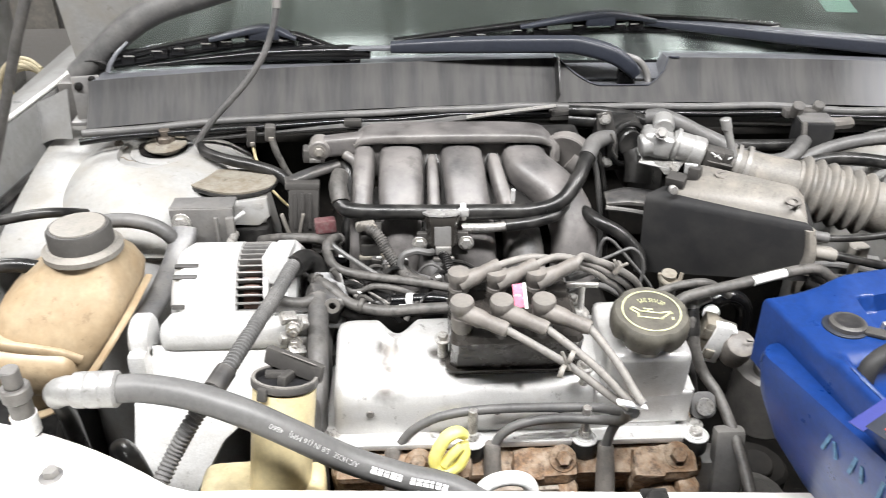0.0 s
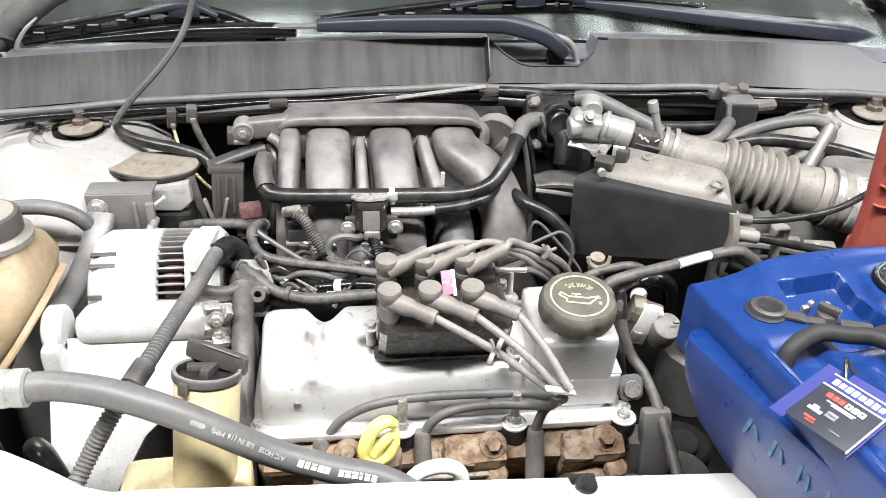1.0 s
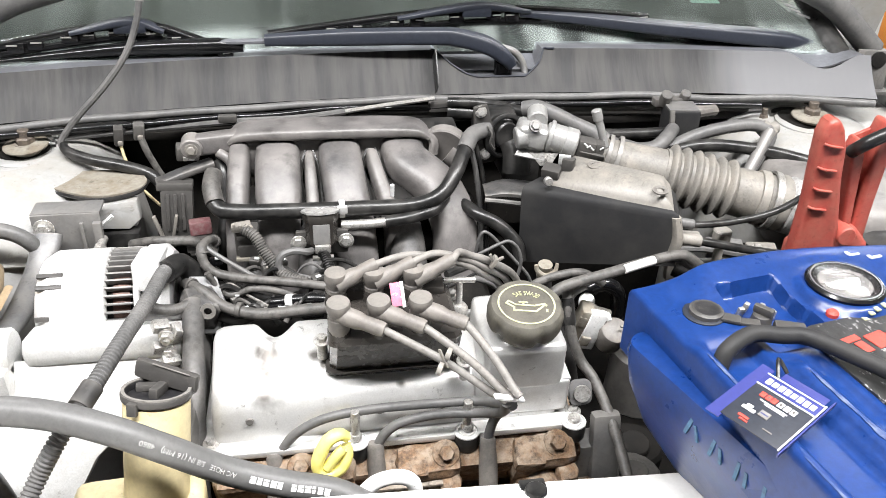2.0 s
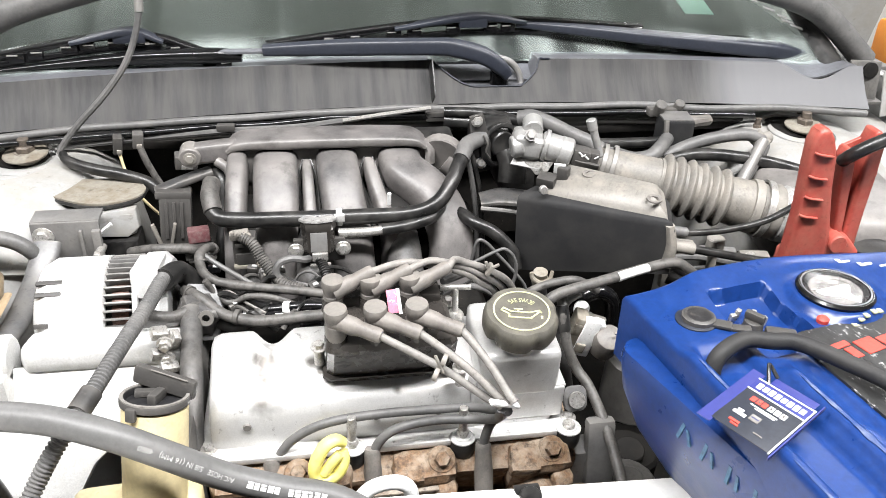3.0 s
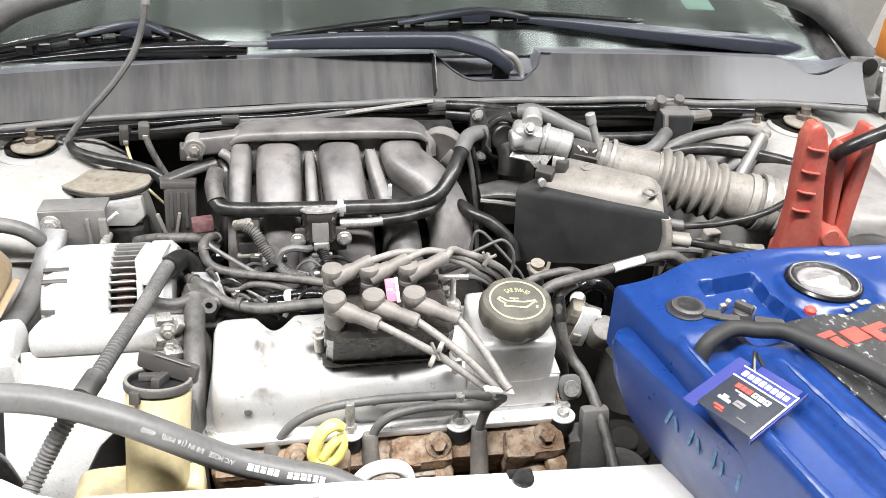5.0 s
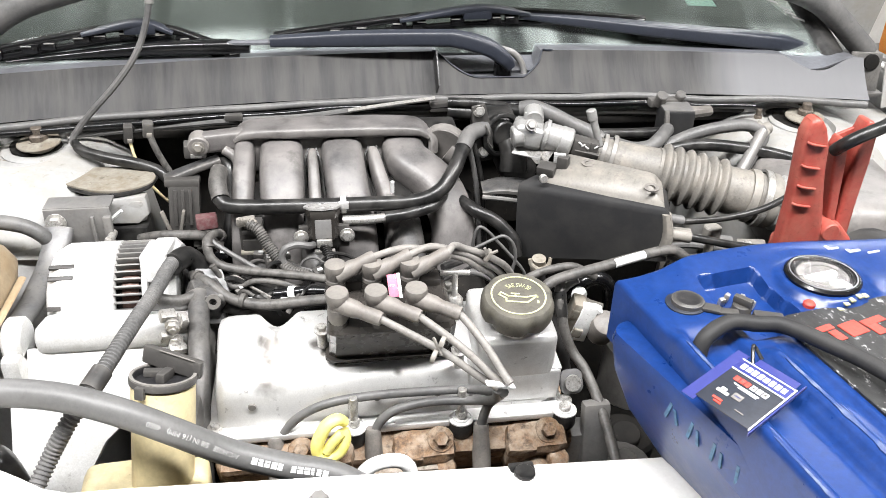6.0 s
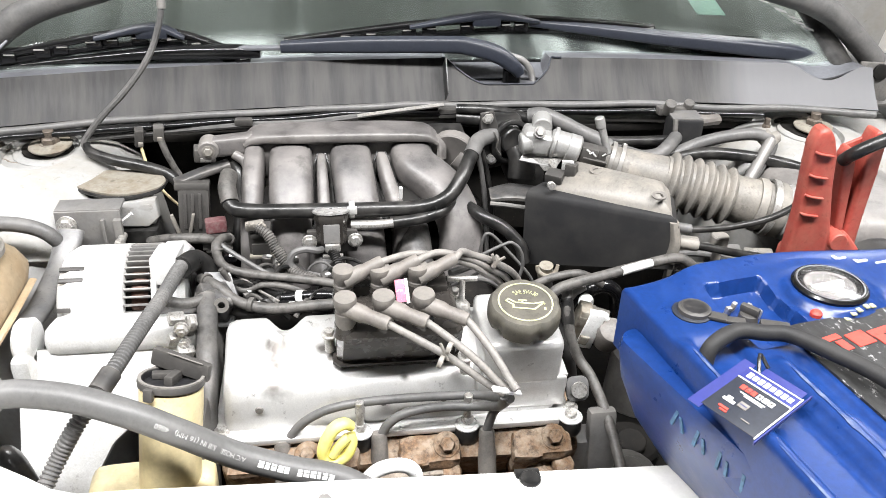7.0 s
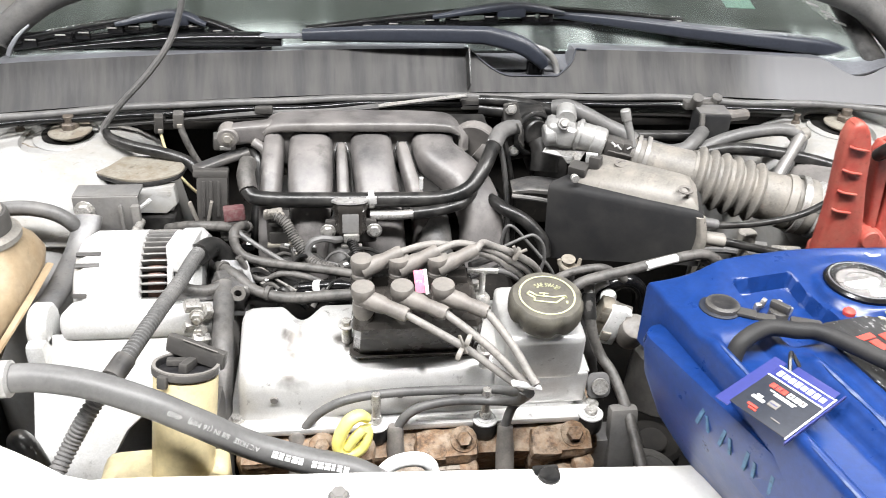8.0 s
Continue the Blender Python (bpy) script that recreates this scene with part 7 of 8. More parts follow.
def rounded_plate(w, h, r, n=4):
    out = []
    for sx, sy, a0 in ((1, 1, 0), (-1, 1, 90), (-1, -1, 180), (1, -1, 270)):
        out += [(sx * (w / 2 - r) + r * math.cos(radians(a0 + 90 * i / n)), sy * (h / 2 - r) + r * math.sin(radians(a0 + 90 * i / n))) for i in range(n + 1)]
    return out


sb = thing("lift_bracket", "dusty bare steel lifting bracket on the head", "bracket", (0.275, 0.61, 0.74))
part("plate", merge(slab(rounded_plate(0.024, 0.026, 0.008), -0.004, 0, pose(0.270, 0.606, 0.770, 62, 0, 4), 0.001), box((0.296, 0.590, 0.712), (0.030, 0.016, 0.075), 0.006, (-12, 0, 0)), box((0.284, 0.60, 0.68), (0.04, 0.03, 0.07), 0.006)), "zincgrey", sb)
part("eye", lathe((0.270, 0.6035, 0.771), (0.270, 0.5, 0.82), [(0.004, 0), (0.0085, 0), (0.0085, 0.003), (0.004, 0.003)], 18), "steel", sb)
for k, (x, y, z, r) in enumerate(((0.335, 0.60, 0.66, 0.03), (0.36, 0.66, 0.64, 0.035), (0.40, 0.75, 0.70, 0.04), (0.33, 0.54, 0.64, 0.025))):
    h = thing("transmission_casting", "grimy dark transmission casting deep in the bay", "transmission", (x, y, z), "transmission castings")
    part("body", merge(rod((x, y, z - 0.08), (x + 0.005, y, z), r), rod((x, y - 0.01, z), (x, y - 0.012, z + 0.012), r * 0.5)), "undercarriage" if k % 2 else "dark_steel", h)
dt = thing("transmission_dipstick", "small bright T-shaped dipstick behind the coil pack", "dipstick", (0.155, 0.665, 0.84))
part("handle", merge(rod((0.140, 0.668, 0.872), (0.170, 0.664, 0.873), 0.003, seg=10), rod((0.155, 0.664, 0.845), (0.155, 0.666, 0.872), 0.0032), lathe((0.155, 0.664, 0.838), (0.155, 0.664, 1), [(0, 0), (0.009, 0), (0.009, 0.004), (0.006, 0.008), (0, 0.008)], 16), rod((0.155, 0.664, 0.80), (0.155, 0.664, 0.84), 0.005)), "steel", dt)

for c, sz, m, lab in (((-0.223, 1.046, 0.876), (0.012, 0.014, 0.026), "black", "small black wiring connector hanging by the bulkhead"), ((-0.198, 1.050, 0.880), (0.014, 0.014, 0.022), "dark_steel", "small dark wiring connector hanging by the bulkhead"), ((-0.146, 1.08, 0.835), (0.030, 0.02, 0.020), "dark_steel", "small grimy bulkhead bracket with bright screw")):
    hc = thing("hanging_connector", lab, "connector", c, "bulkhead connectors")
    part("shell", box(c, sz, 0.003, (8, 6, 10)), m, hc)
    part("latch", box((c[0] + 0.002, c[1] - sz[1] * 0.52, c[2] - sz[2] * 0.3), (sz[0] * 0.5, 0.003, 0.006), 0.001, (8, 6, 10)), "duct" if sz[0] < 0.02 else "steel", hc)
    part("stay", rod((c[0], c[1] + 0.004, c[2]), (c[0] - 0.004, 1.19, c[2] - 0.03), 0.003, seg=8), "rubber", hc)

# small wiring clutter in the valley behind the valve cover
rng = random.Random(7)
for k in range(16):
    x, y = -0.115 + 0.0095 * k + rng.uniform(-0.006, 0.006), 0.735 + rng.uniform(0.0, 0.10) - 0.0015 * k
    z, w, d = 0.797 + rng.uniform(0.0, 0.018), rng.uniform(0.03, 0.06), rng.uniform(-0.03, 0.03)
    pts = [(x, y, z - 0.012), (x + w * 0.25, y + d * 0.4, z + rng.uniform(0.0, 0.010)), (x + w * 0.6, y + d, z + rng.uniform(0.0, 0.008)), (x + w, y + d * 1.3, z - 0.010)]
    h = thing("engine_wire", "thin dusty engine wire among the hoses", "wiring", pts[1], "engine wires")
    part("jacket", tube(pts, rng.choice((0.0016, 0.0022, 0.003)), 7, 6), rng.choice(("rubber", "hose", "black", "rubber", "wire")), h)
for k in range(9):
    c = (-0.105 + 0.017 * k + rng.uniform(-0.005, 0.005), 0.752 + rng.uniform(0.0, 0.085), 0.802 + rng.uniform(0.0, 0.012))
    r = rng.uniform(-35, 35)
    gl = thing("small_plug", "small dark wiring plug with pale clip in the valley", "connector", c, "valley plugs")
    part("shell", box(c, (rng.uniform(0.010, 0.017), rng.uniform(0.008, 0.013), 0.009), 0.002, (rng.uniform(-15, 25), rng.uniform(-15, 15), r)), rng.choice(("black", "gloss", "dark_steel")), gl)
    part("clip", box((c[0] + 0.002, c[1] - 0.003, c[2] + 0.0052), (0.006, 0.0035, 0.002), 0.0006, (10, 0, r)), rng.choice(("steel", "print", "duct")), gl)

# pale brackets and a harness, added to lighten the gap below the ribbed tube
for c, sz, r, m in (((0.452, 0.815, 0.812), (0.050, 0.020, 0.016), -18, "duct"), ((0.505, 0.800, 0.804), (0.044, 0.022, 0.018), -14, "zincgrey"), ((0.548, 0.790, 0.800), (0.036, 0.020, 0.022), -10, "duct")):
    bb = thing("filler_bracket", "pale grey bracket added to lighten the gap below the intake tube", "bracket", c, "cable brackets")
    part("plate", merge(box(c, sz, 0.003, (12, 0, r)), box((c[0], c[1] + 0.006, c[2] - 0.03), (0.012, 0.010, 0.06), 0.002)), m, bb)
    part("bolt", hexbolt((c[0] - 0.008, c[1] - 0.004, c[2] + sz[2] * 0.5), (c[0] - 0.008, c[1] - 0.03, 1), 0.0048, 0.004, 0.0065), "steel", bb)
for k, pts in enumerate(([(0.43, 0.80, 0.806), (0.47, 0.79, 0.812), (0.52, 0.78, 0.806), (0.57, 0.785, 0.80)], [(0.44, 0.785, 0.80), (0.49, 0.772, 0.806), (0.54, 0.768, 0.800), (0.58, 0.76, 0.79)])):
    h = thing("engine_wire", "thin dusty engine wire among the hoses", "wiring", pts[1], "engine wires")
    part("jacket", tube(pts, 0.0042 - 0.001 * k, 8), "hose", h)

# ---- booster pack lying on the panel ----
BW = Matrix.Translation((0.267, 0.530, 0.945)) @ pose(0, 0, 0, 0, 0, 10)  # x across, y to the windshield, deck at z 0


def B(bm):
    bmesh.ops.transform(bm, matrix=BW, verts=bm.verts)
    return bm


def rounded(x0, x1, y0, y1, r, n=5):
    out = []
    for cx, cy, a0 in ((x1 - r, y1 - r, 0), (x0 + r, y1 - r, 90), (x0 + r, y0 + r, 180), (x1 - r, y0 + r, 270)):
        out += [(cx + r * math.cos(radians(a0 + 90 * i / n)), cy + r * math.sin(radians(a0 + 90 * i / n))) for i in range(n + 1)]
    return out


def shell(levels):
    """Body lofted through rounded outlines (z, x0, x1, y0, y1, r)."""
    return loft([[(x, y, z) for x, y in rounded(x0, x1, y0, y1, r)] for z, x0, x1, y0, y1, r in levels])


jump = thing("jump_starter", "scuffed blue plastic portable jump starter with gauge", "jump starter", (0.35, 0.40, 0.80))
def ramp(v):
    v = min(1.0, max(0.0, v))
    return v * v * (3 - 2 * v)


def rear_line(x):
    """Rear edge of the deck."""
    return 0.0075 * ramp(x / 0.09) - 0.022 * ramp((x - 0.12) / 0.2)


def deck_z(x, y):
    """Height of the moulded deck: rear crest, switch pocket, scuffed edge ridge, valley and middle ridge."""
    d = rear_line(x) - y
    crest = 0.0125 * ramp((x - 0.018) / 0.05) * (1 - 0.45 * ramp((x - 0.10) / 0.2))
    z = crest * ramp(d / 0.009) * (1 - ramp((d - 0.010) / 0.058))
    z -= 0.012 * ramp((x - 0.0595) / 0.003) * ramp((0.1175 - 0.10 * (y + 0.055) - x) / 0.003) * ramp((-y - 0.0265) / 0.003) * ramp((y + 0.108) / 0.012)
    run = ramp((-y - 0.072) / 0.02)
    z += run * (0.004 * math.exp(-((x - 0.006) / 0.0055) ** 4) - 0.007 * ramp((x - 0.012) / 0.006) * ramp((0.052 - x) / 0.008))
    z += 0.0065 * ramp((-y - 0.112) / 0.02) * math.exp(-((x - 0.0615) / 0.0075) ** 4)
    z -= 0.004 * ramp((-y - 0.112) / 0.02) * ramp((x - 0.070) / 0.005) * ramp((0.088 - x) / 0.005)
    seat = 1 - ramp((math.hypot(x - 0.162, y + 0.056) - 0.0335) / 0.008)  # flat seat round the gauge
    return z + (0.0075 - z) * seat


DX = [(0.0, 0.06), (0.0, 0.004), (0.0012, 0.0012)] + [(0.003 + 0.0018 * i, 0.0) for i in range(72)] + [(0.135 + 0.008 * i, 0.0) for i in range(21)] + [(0.299, 0.001), (0.30, 0.004), (0.30, 0.06)]
DY = [(0.0, 0.06), (0.0, 0.005), (0.0012, 0.0015)] + [(0.003 + 0.0018 * i, 0.0) for i in range(76)] + [(0.145 + 0.010 * i, 0.0) for i in range(28)] + [(0.42, 0.004), (0.42, 0.06)]


def deck(u, v):
    (x, dx), (d, dy) = DX[round(u * (len(DX) - 1))], DY[round(v * (len(DY) - 1))]
    y = rear_line(x) - d
    return x, y, deck_z(x, y) - max(dx, dy)


part("upper_case", B(sheet(deck, len(DX) - 1, len(DY) - 1, -0.0015)), "blue", jump, "moulded blue deck with crest and ridges", 50)
for x0, w, y0, run in ((0.006, 0.008, -0.096, 0.075), (0.0615, 0.010, -0.135, 0.15), (0.004, 0.006, -0.20, 0.10)):
    def worn_strip(u, v, x0=x0, w=w, y0=y0, run=run):
        x = x0 + 0.6 * w * (u - 0.5) * math.sin(math.pi * v) ** 0.5 * (0.45 + 0.9 * abs(noise.noise(Vector((v * 11, x0 * 90, 3)))))
        y = y0 - run * v
        return x, y, deck_z(x, y) + 0.0004

    part("scuff", B(sheet(worn_strip, 4, 40, 0.0003)), "scuffblue", jump, "pale scuffed ridge")
low = shell([(-0.145, 0.024, 0.300, -0.44, -0.05, 0.02), (-0.10, -0.002, 0.32, -0.44, -0.036, 0.02), (-0.060, -0.016, 0.33, -0.44, -0.028, 0.02), (-0.032, -0.020, 0.33, -0.44, -0.026, 0.018), (-0.024, -0.018, 0.33, -0.44, -0.028, 0.016), (-0.022, -0.010, 0.33, -0.44, -0.036, 0.012)])
for v in low.verts:
    if v.co.x < 0.1:
        v.co.x += 0.13 * max(0, -v.co.y - 0.04)  # side sheared in towards the front to fit the camera's view
part("lower_case", B(low), "blue", jump, "lower blue shell with side ledge")
gx, gy = 0.162, -0.056
gz = deck_z(gx, gy)
ga = part("gauge", B(lathe((gx, gy, gz), (gx, gy, 1), [(0.020, -0.002), (0.0305, -0.002), (0.0308, 0.0022), (0.0290, 0.0040), (0.0262, 0.0040), (0.0235, 0.0022), (0.020, 0.0012)], 48, True)), "gloss", jump, "round black-rimmed gauge")
part("bezel", B(lathe((gx, gy, gz + 0.0038), (gx, gy, 1), [(0.0262, 0), (0.0274, 0.0), (0.0274, 0.0005), (0.0262, 0.0005)], 48, True)), "ledge", ga, "grey inner bezel")
part("dial", B(rod((gx, gy, gz - 0.002), (gx, gy, gz + 0.0014), 0.0245, seg=40)), "loom", ga, "dusty dial")
part("dial_face", B(slab([(0.0150 * math.cos(radians(a)), 0.0100 * math.sin(radians(a))) for a in range(170, 371, 10)], 0.0002, 0.0006, pose(gx - 0.002, gy + 0.001, gz + 0.0014))), "print", ga, "pale lower dial")
part("band", B(slab([(0.0215 * math.cos(radians(a)), 0.0215 * math.sin(radians(a))) for a in range(20, 161, 10)] + [(0.0165 * math.cos(radians(a)), 0.0165 * math.sin(radians(a))) for a in range(160, 19, -10)], 0.0002, 0.0007, pose(gx, gy - 0.003, gz + 0.0014))), "dark_steel", ga, "dark scale band")
part("needle", B(box((gx + 0.003, gy + 0.001, gz + 0.0024), (0.0010, 0.020, 0.0004), 0, (0, 0, -50))), "black", ga)
lens = part("lens", B(lathe((gx, gy, gz + 0.0032), (gx, gy, 1), [(0, 0), (0.0258, 0), (0.0258, 0.0006), (0.015, 0.0014), (0, 0.0018)], 36)), "clear", ga)
lens.visible_shadow = False
part("socket_ring", B(lathe((0.036, -0.049, -0.002), (0.036, -0.049, 1), [(0, 0), (0.0160, 0), (0.0160, 0.0030), (0.0142, 0.0038), (0, 0.0038)], 30)), "satin", jump, "black socket ring")
part("socket_cover", B(merge(lathe((0.037, -0.050, 0.0015), (0.037, -0.050, 1), [(0, 0), (0.0130, 0), (0.0130, 0.0035), (0.0108, 0.0050), (0.0075, 0.0044), (0, 0.0044)], 26), box((0.050, -0.062, 0.002), (0.016, 0.010, 0.003), 0.001, (0, 0, -38)), box((0.062, -0.070, 0.001), (0.016, 0.008, 0.003), 0.001, (0, 0, -28)))), "black", jump, "dusty black socket cover with strap")
part("switch", B(merge(rod((0.083, -0.060, -0.013), (0.083, -0.060, -0.002), 0.0085, 0.0075), box((0.083, -0.060, 0.001), (0.006, 0.016, 0.007), 0.002, (0, 0, 28)), box((0.096, -0.078, -0.008), (0.024, 0.016, 0.008), 0.003, (0, 0, -30)))), "black", jump, "dark rotary switch in the pocket")
for k, (x, y, z) in enumerate(((0.072, -0.048, -0.006), (0.078, -0.046, -0.004), (0.090, -0.050, -0.005), (0.094, -0.058, -0.006))):
    part("switch_stop", B(box((x, y, z), (0.005, 0.004, 0.008), 0.001, (10, 0, 30 * k))), "steel", jump, "bright worn switch stop")
part("button", B(lathe((0.131, -0.080, 0.0), (0.131, -0.080, 1), [(0, 0), (0.0048, 0), (0.0048, 0.003), (0.003, 0.0048), (0, 0.005)], 16)), "logored", jump, "red push button")
for x, y, w, h in ((0.197, -0.020, 0.003, 0.006), (0.203, -0.022, 0.008, 0.002), (0.214, -0.028, 0.003, 0.006), (0.220, -0.029, 0.009, 0.003), (0.236, -0.034, 0.012, 0.002), (0.150, -0.093, 0.004, 0.005), (0.156, -0.092, 0.004, 0.005), (0.162, -0.091, 0.004, 0.005), (0.171, -0.089, 0.004, 0.005), (0.178, -0.088, 0.004, 0.005)):
    part("print_bar", B(box((x, y, deck_z(x, y) + 0.0004), (w, h, 0.0012), 0, (-6 if y > -0.05 else 0, 0, 0))), "print" if y > -0.05 else "capprint", jump, "pale printed bars")
face = part("face_panel", B(slab(rounded(0.092, 0.285, -0.40, -0.088, 0.012), 0.0002, 0.0022, None)), "scuffed", jump, "scuffed black face panel")
for x, y, w, h, m in ((0.117, -0.112, 0.020, 0.006, "logored"), (0.123, -0.122, 0.008, 0.012, "logored"), (0.141, -0.118, 0.018, 0.016, "logored"), (0.163, -0.114, 0.022, 0.007, "logored"), (0.159, -0.124, 0.010, 0.012, "logored"), (0.183, -0.126, 0.014, 0.018, "print"), (0.118, -0.140, 0.014, 0.009, "logored"), (0.124, -0.152, 0.008, 0.006, "print"), (0.176, -0.150, 0.020, 0.005, "print"), (0.190, -0.190, 0.016, 0.004, "print")):
    part("emblem", B(box((x, y, 0.0026), (w, h, 0.0008), 0.0002, (0, 0, 8))), m, face, "plain emblem shape")
for i in range(4):
    y = 0.024 * i
    part("marker_stroke", B(merge(box((-0.0186 + 0.13 * (0.072 + y), -0.112 - y, -0.046), (0.0010, 0.0030, 0.017), 0, (16 - 6 * i, -2, 7)), box((-0.0186 + 0.13 * (0.080 + y), -0.120 - y, -0.047), (0.0010, 0.0026, 0.013), 0, (-20 + 8 * i, -2, 7)))), "scribble", jump, "faint hand-drawn marker bars")

tagc = thing("swing_tag", "clear plastic swing tag with printed card on the booster", "tag", (0.305, 0.375, 0.950))
TG = Matrix.Translation((0.3015, 0.3690, 0.9535)) @ pose(0, 0, 0, 3, 2, -59) @ Matrix.Diagonal((0.80, 1.10, 1, 1))


def T(bm):
    bmesh.ops.transform(bm, matrix=TG, verts=bm.verts)
    return bm


card = part("card", T(box((-0.0, -0.004, 0), (0.052, 0.038, 0.0006), 0.0002)), "satin", tagc, "black printed card")
part("card_top", T(box((-0.0, 0.021, 0), (0.052, 0.012, 0.0006), 0.0002)), "cardblue", tagc, "blue card header")
part("edge", T(merge(box((0, 0.0152, 0.0006), (0.052, 0.0009, 0.0006), 0), box((0.0262, 0.002, 0.0006), (0.0012, 0.052, 0.0010), 0), box((0, 0.0272, 0.0006), (0.052, 0.0008, 0.0006), 0))), "print", tagc, "white border")
for k in range(8):
    part("print_bar", T(box((-0.0195 + 0.0056 * k, 0.0212, 0.0006), (0.0044, 0.0056 - 0.0008 * (k % 3 == 1), 0.0006), 0.0008)), "print", card, "white printed letter block")
for k, (x, w, m) in enumerate(((-0.0145, 0.0046, "logored"), (-0.0092, 0.0040, "logored"), (-0.0042, 0.0044, "logored"), (0.0016, 0.0046, "print"), (0.0072, 0.0046, "print"), (0.0128, 0.0048, "print"))):
    part("print_bar", T(box((x, 0.0085, 0.0006), (w, 0.0048, 0.0006), 0.0008)), m, card, "slanted printed letter block")
    if k % 2:
        part("print_bar", T(box((x, 0.0085, 0.0010), (w * 0.35, 0.0018, 0.0004), 0)), "black", card, "dark letter opening")
for x, y, w, h, m in ((-0.001, 0.0036, 0.024, 0.0008, "print"), (0.001, 0.0018, 0.018, 0.0007, "print"), (-0.001, -0.0058, 0.0085, 0.0056, "wire"), (-0.001, -0.0058, 0.0065, 0.0010, "cardblue"), (-0.013, -0.0085, 0.011, 0.0026, "print"), (-0.014, -0.0055, 0.005, 0.0018, "print"), (-0.011, -0.0160, 0.009, 0.0020, "logored"), (-0.009, -0.0186, 0.007, 0.0014, "logored"), (0.010, -0.016, 0.008, 0.0008, "wire")):
    part("print_bar", T(box((x, y, 0.0006), (w, h, 0.0006), 0)), m, card, "printed bar")
part("sleeve_top", T(box((0.004, 0.0315, 0.0002), (0.040, 0.008, 0.0005), 0.0002)), "cardblue", tagc, "bluish clear sleeve top")
part("sleeve_edge", T(merge(box((0.029, 0.003, 0.001), (0.0014, 0.062, 0.003), 0.0004), box((-0.030, 0.003, -0.0004), (0.012, 0.060, 0.0006), 0))), "cardblue", tagc, "bluish sleeve edge")
part("loop", tube([(0.322, 0.398, 0.954), (0.326, 0.408, 0.960), (0.331, 0.414, 0.957), (0.334, 0.406, 0.951)], 0.0014, 6), "rubber", tagc)

cab = thing("booster_cable", "thick black booster cable lying across the pack", "cable", (0.35, 0.43, 0.958))
part("jacket", tube([(0.298, 0.431, 0.936), (0.304, 0.435, 0.952), (0.326, 0.444, 0.957), (0.347, 0.440, 0.957), (0.366, 0.435, 0.957), (0.388, 0.409, 0.957), (0.407, 0.380, 0.957), (0.44, 0.306, 0.957), (0.477, 0.202, 0.957)], 0.0064, 14), "cablebox", cab)

clamp = thing("booster_clamp", "red plastic booster cable clamp standing behind the pack", "cable clamp", (0.53, 0.66, 0.86))
def upright(outline, y, thick, bevel=0.003):
    """Plate of (x, z) outline standing across the car with its front at y."""
    return slab(outline, -thick, 0, pose(0, y, 0, 90, 0, 0), bevel, 3)


near = part("handle", upright([(0.492, 0.872), (0.4935, 0.942), (0.490, 0.992), (0.489, 1.014), (0.492, 1.026), (0.498, 1.031), (0.505, 1.028), (0.511, 1.019), (0.518, 1.000), (0.523, 0.966), (0.535, 0.914), (0.540, 0.872)], 0.652, 0.020, 0.006), "red", clamp, "ribbed red handle", 50)
for z, x in ((0.938, 0.4985), (0.958, 0.4990), (0.980, 0.4975), (1.004, 0.4975)):
    part("grip_rib", sweep([(x - 0.006, 0.652, z + 0.003), (x, 0.6500, z + 0.001), (x + 0.014, 0.6512, z - 0.002)], [(0.0016, 0.0012)] * 3, 5, 10, 0.7), "red", near)
rear = part("handle", upright([(0.534, 0.885), (0.546, 0.914), (0.537, 0.965), (0.533, 0.992), (0.538, 1.004), (0.5455, 1.000), (0.549, 0.975), (0.556, 0.910), (0.572, 0.885)], 0.664, 0.018, 0.003), "red", clamp, "red channel handle, inner rail", 50)
part("outer_rail", upright([(0.553, 0.880), (0.557, 0.915), (0.557, 0.975), (0.5565, 1.008), (0.560, 1.022), (0.567, 1.020), (0.573, 1.008), (0.574, 0.976), (0.573, 0.930), (0.574, 0.880)], 0.662, 0.022, 0.004), "red", rear)
part("channel_floor", upright([(0.540, 0.890), (0.537, 1.000), (0.560, 1.010), (0.568, 0.890)], 0.679, 0.004, 0.001), "red", rear, "recessed channel floor")
part("web", merge(upright([(0.494, 0.862), (0.494, 0.892), (0.512, 0.905), (0.556, 0.912), (0.575, 0.892), (0.575, 0.862)], 0.6535, 0.026, 0.006), rod((0.545, 0.650, 0.904), (0.545, 0.69, 0.904), 0.010)), "red", clamp)
part("jaw", merge(box((0.535, 0.672, 0.845), (0.05, 0.02, 0.07), 0.006)), "steel", clamp)
part("lead", tube([(0.535, 0.668, 0.990), (0.534, 0.655, 1.002), (0.545, 0.650, 1.012), (0.566, 0.650, 1.021), (0.60, 0.66, 1.030), (0.68, 0.68, 1.03), (0.78, 0.60, 0.96), (0.80, 0.45, 0.90)], 0.0066, 12), "rubber", clamp, "black cable")

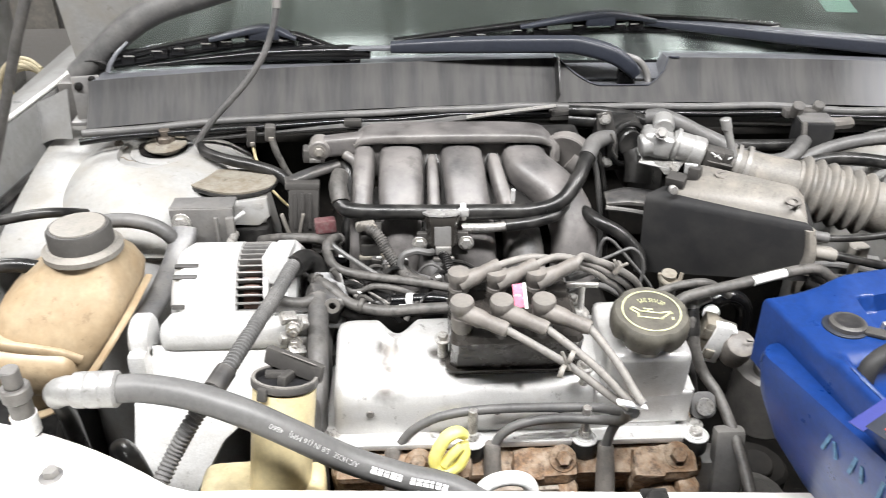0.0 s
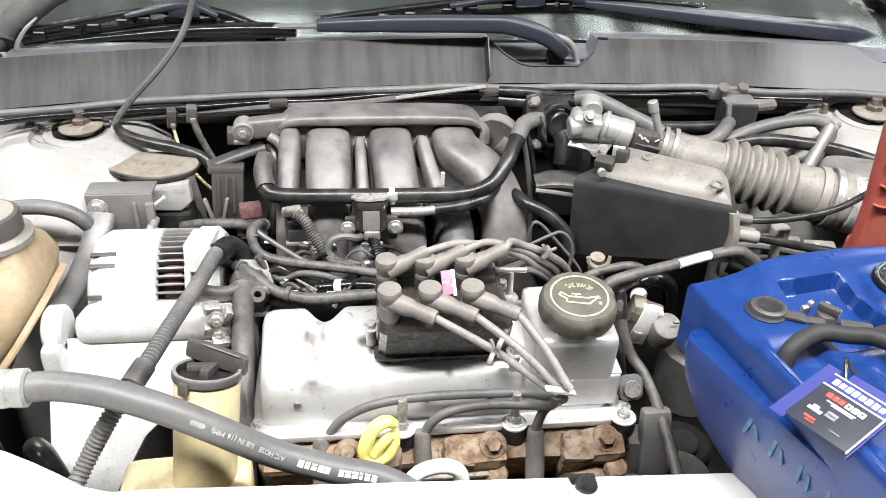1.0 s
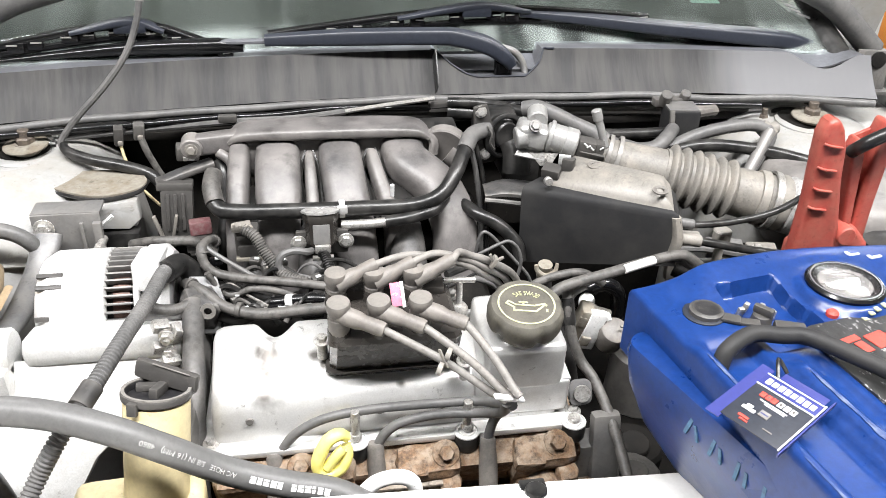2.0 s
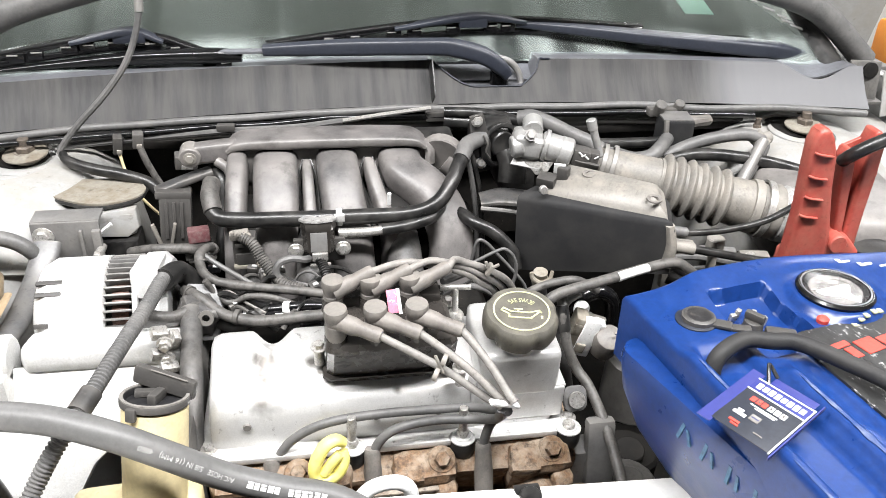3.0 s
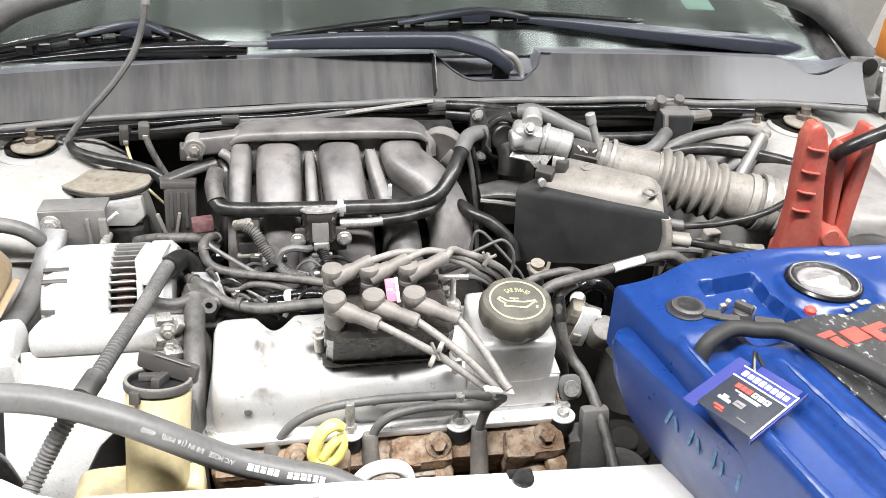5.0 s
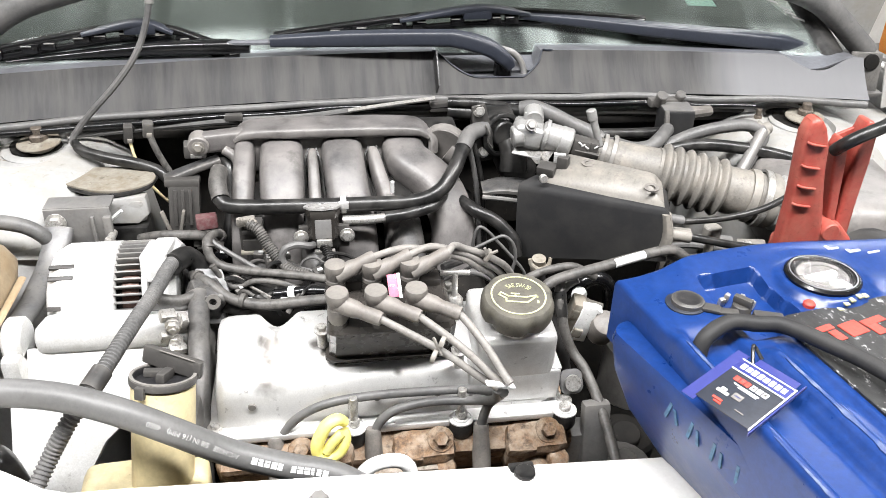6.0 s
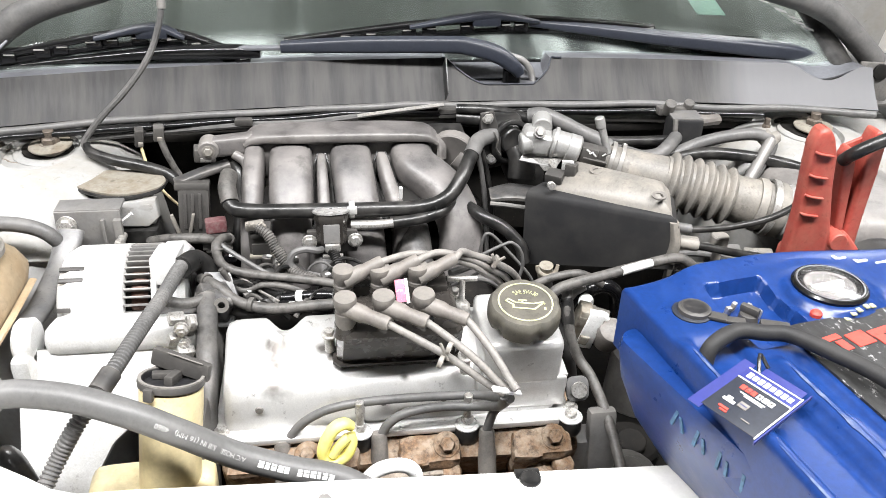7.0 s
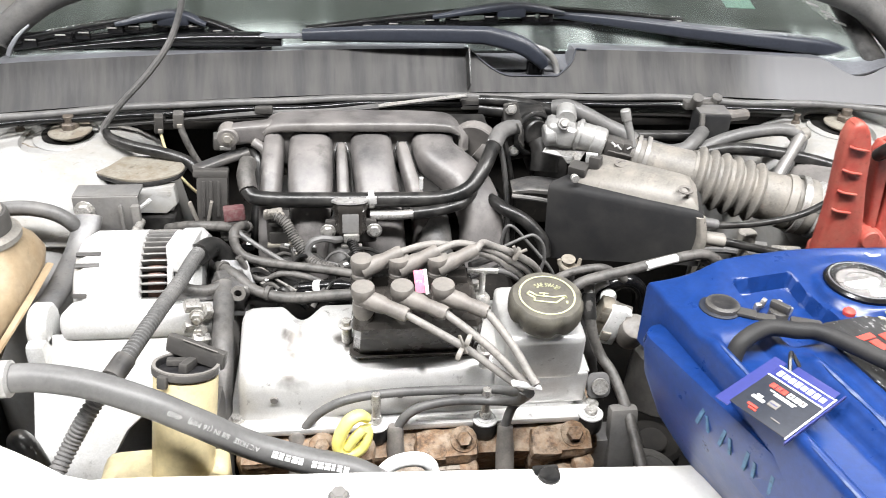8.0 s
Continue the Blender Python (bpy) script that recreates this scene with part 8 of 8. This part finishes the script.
# ---- garage things beyond the fenders ----
wb = thing("low_bench", "grey steel bench beside the car", "bench", (-1.45, 2.3, 0.0))
part("top", box((-1.42, 2.35, 0.50), (1.10, 1.2, 0.05), 0.01), "dark_steel", wb)
for x in (-1.92, -0.92):
    for y in (1.8, 2.9):
        part("leg", box((x, y, 0.238), (0.06, 0.06, 0.476), 0.006), "dark_steel", wb)
coilr = thing("cable_coil", "coiled pale yellow cable on the bench", "cable", (-0.98, 2.05, 0.525))
for i in range(5):
    part("turn", tube([(-0.98 + (0.045 + 0.006 * i) * math.cos(a), 2.05 + 0.012 * math.sin(a * 2 + i), 0.606 + (0.055 + 0.006 * i) * math.sin(a)) for a in np.linspace(0.2 * i, 2 * math.pi + 0.2 * i, 14)], 0.006, 8, 4), "rope", coilr)
part("hub", box((-0.98, 2.05, 0.537), (0.11, 0.08, 0.022), 0.006), "rope", coilr)
tk = thing("shop_rag_bin", "dented grey metal bin on the bench", "bin", (-1.25, 2.25, 0.525))
part("bin", lathe((-1.25, 2.3, 0.525), (-1.25, 2.3, 1), [(0, 0), (0.13, 0), (0.15, 0.30), (0.155, 0.31), (0.145, 0.31), (0.14, 0.02), (0, 0.02)], 28), "fender", tk)
cabn = thing("steel_cabinet", "grey steel shop cabinet by the wall", "cabinet", (-1.3, 3.6, 0.0))
part("body", box((-1.4, 3.6, 0.9), (1.4, 0.5, 1.8), 0.02), "dark_steel", cabn)
for s in (-1, 1):
    dr = part("door", box((-1.4 + s * 0.345, 3.34, 0.9), (0.67, 0.02, 1.7), 0.006), "duct", cabn)
    part("handle", box((-1.4 + s * 0.04, 3.32, 0.95), (0.02, 0.03, 0.14), 0.006), "steel", dr)
orx = thing("orange_case", "orange plastic tool case on a low stand", "tool case", (2.1, 2.45, 0.0))
part("stand", box((2.22, 2.55, 0.22), (0.5, 0.4, 0.44), 0.02), "dark_steel", orx)
part("case", box((2.20, 2.50, 0.52), (0.38, 0.26, 0.16), 0.03), "orange", orx)
# invented white locker stands in for the bright background beside the hood
lk = thing("bright_backdrop", "white locker shape added for the bright background at right", "locker", (2.0, 3.3, 0.0))
part("body", box((2.0, 3.3, 0.9), (1.2, 0.4, 1.8), 0.015), "white", lk)
for s in (-1, 1):
    part("door", box((2.0 + s * 0.29, 3.09, 0.9), (0.56, 0.02, 1.7), 0.006), "white", lk)
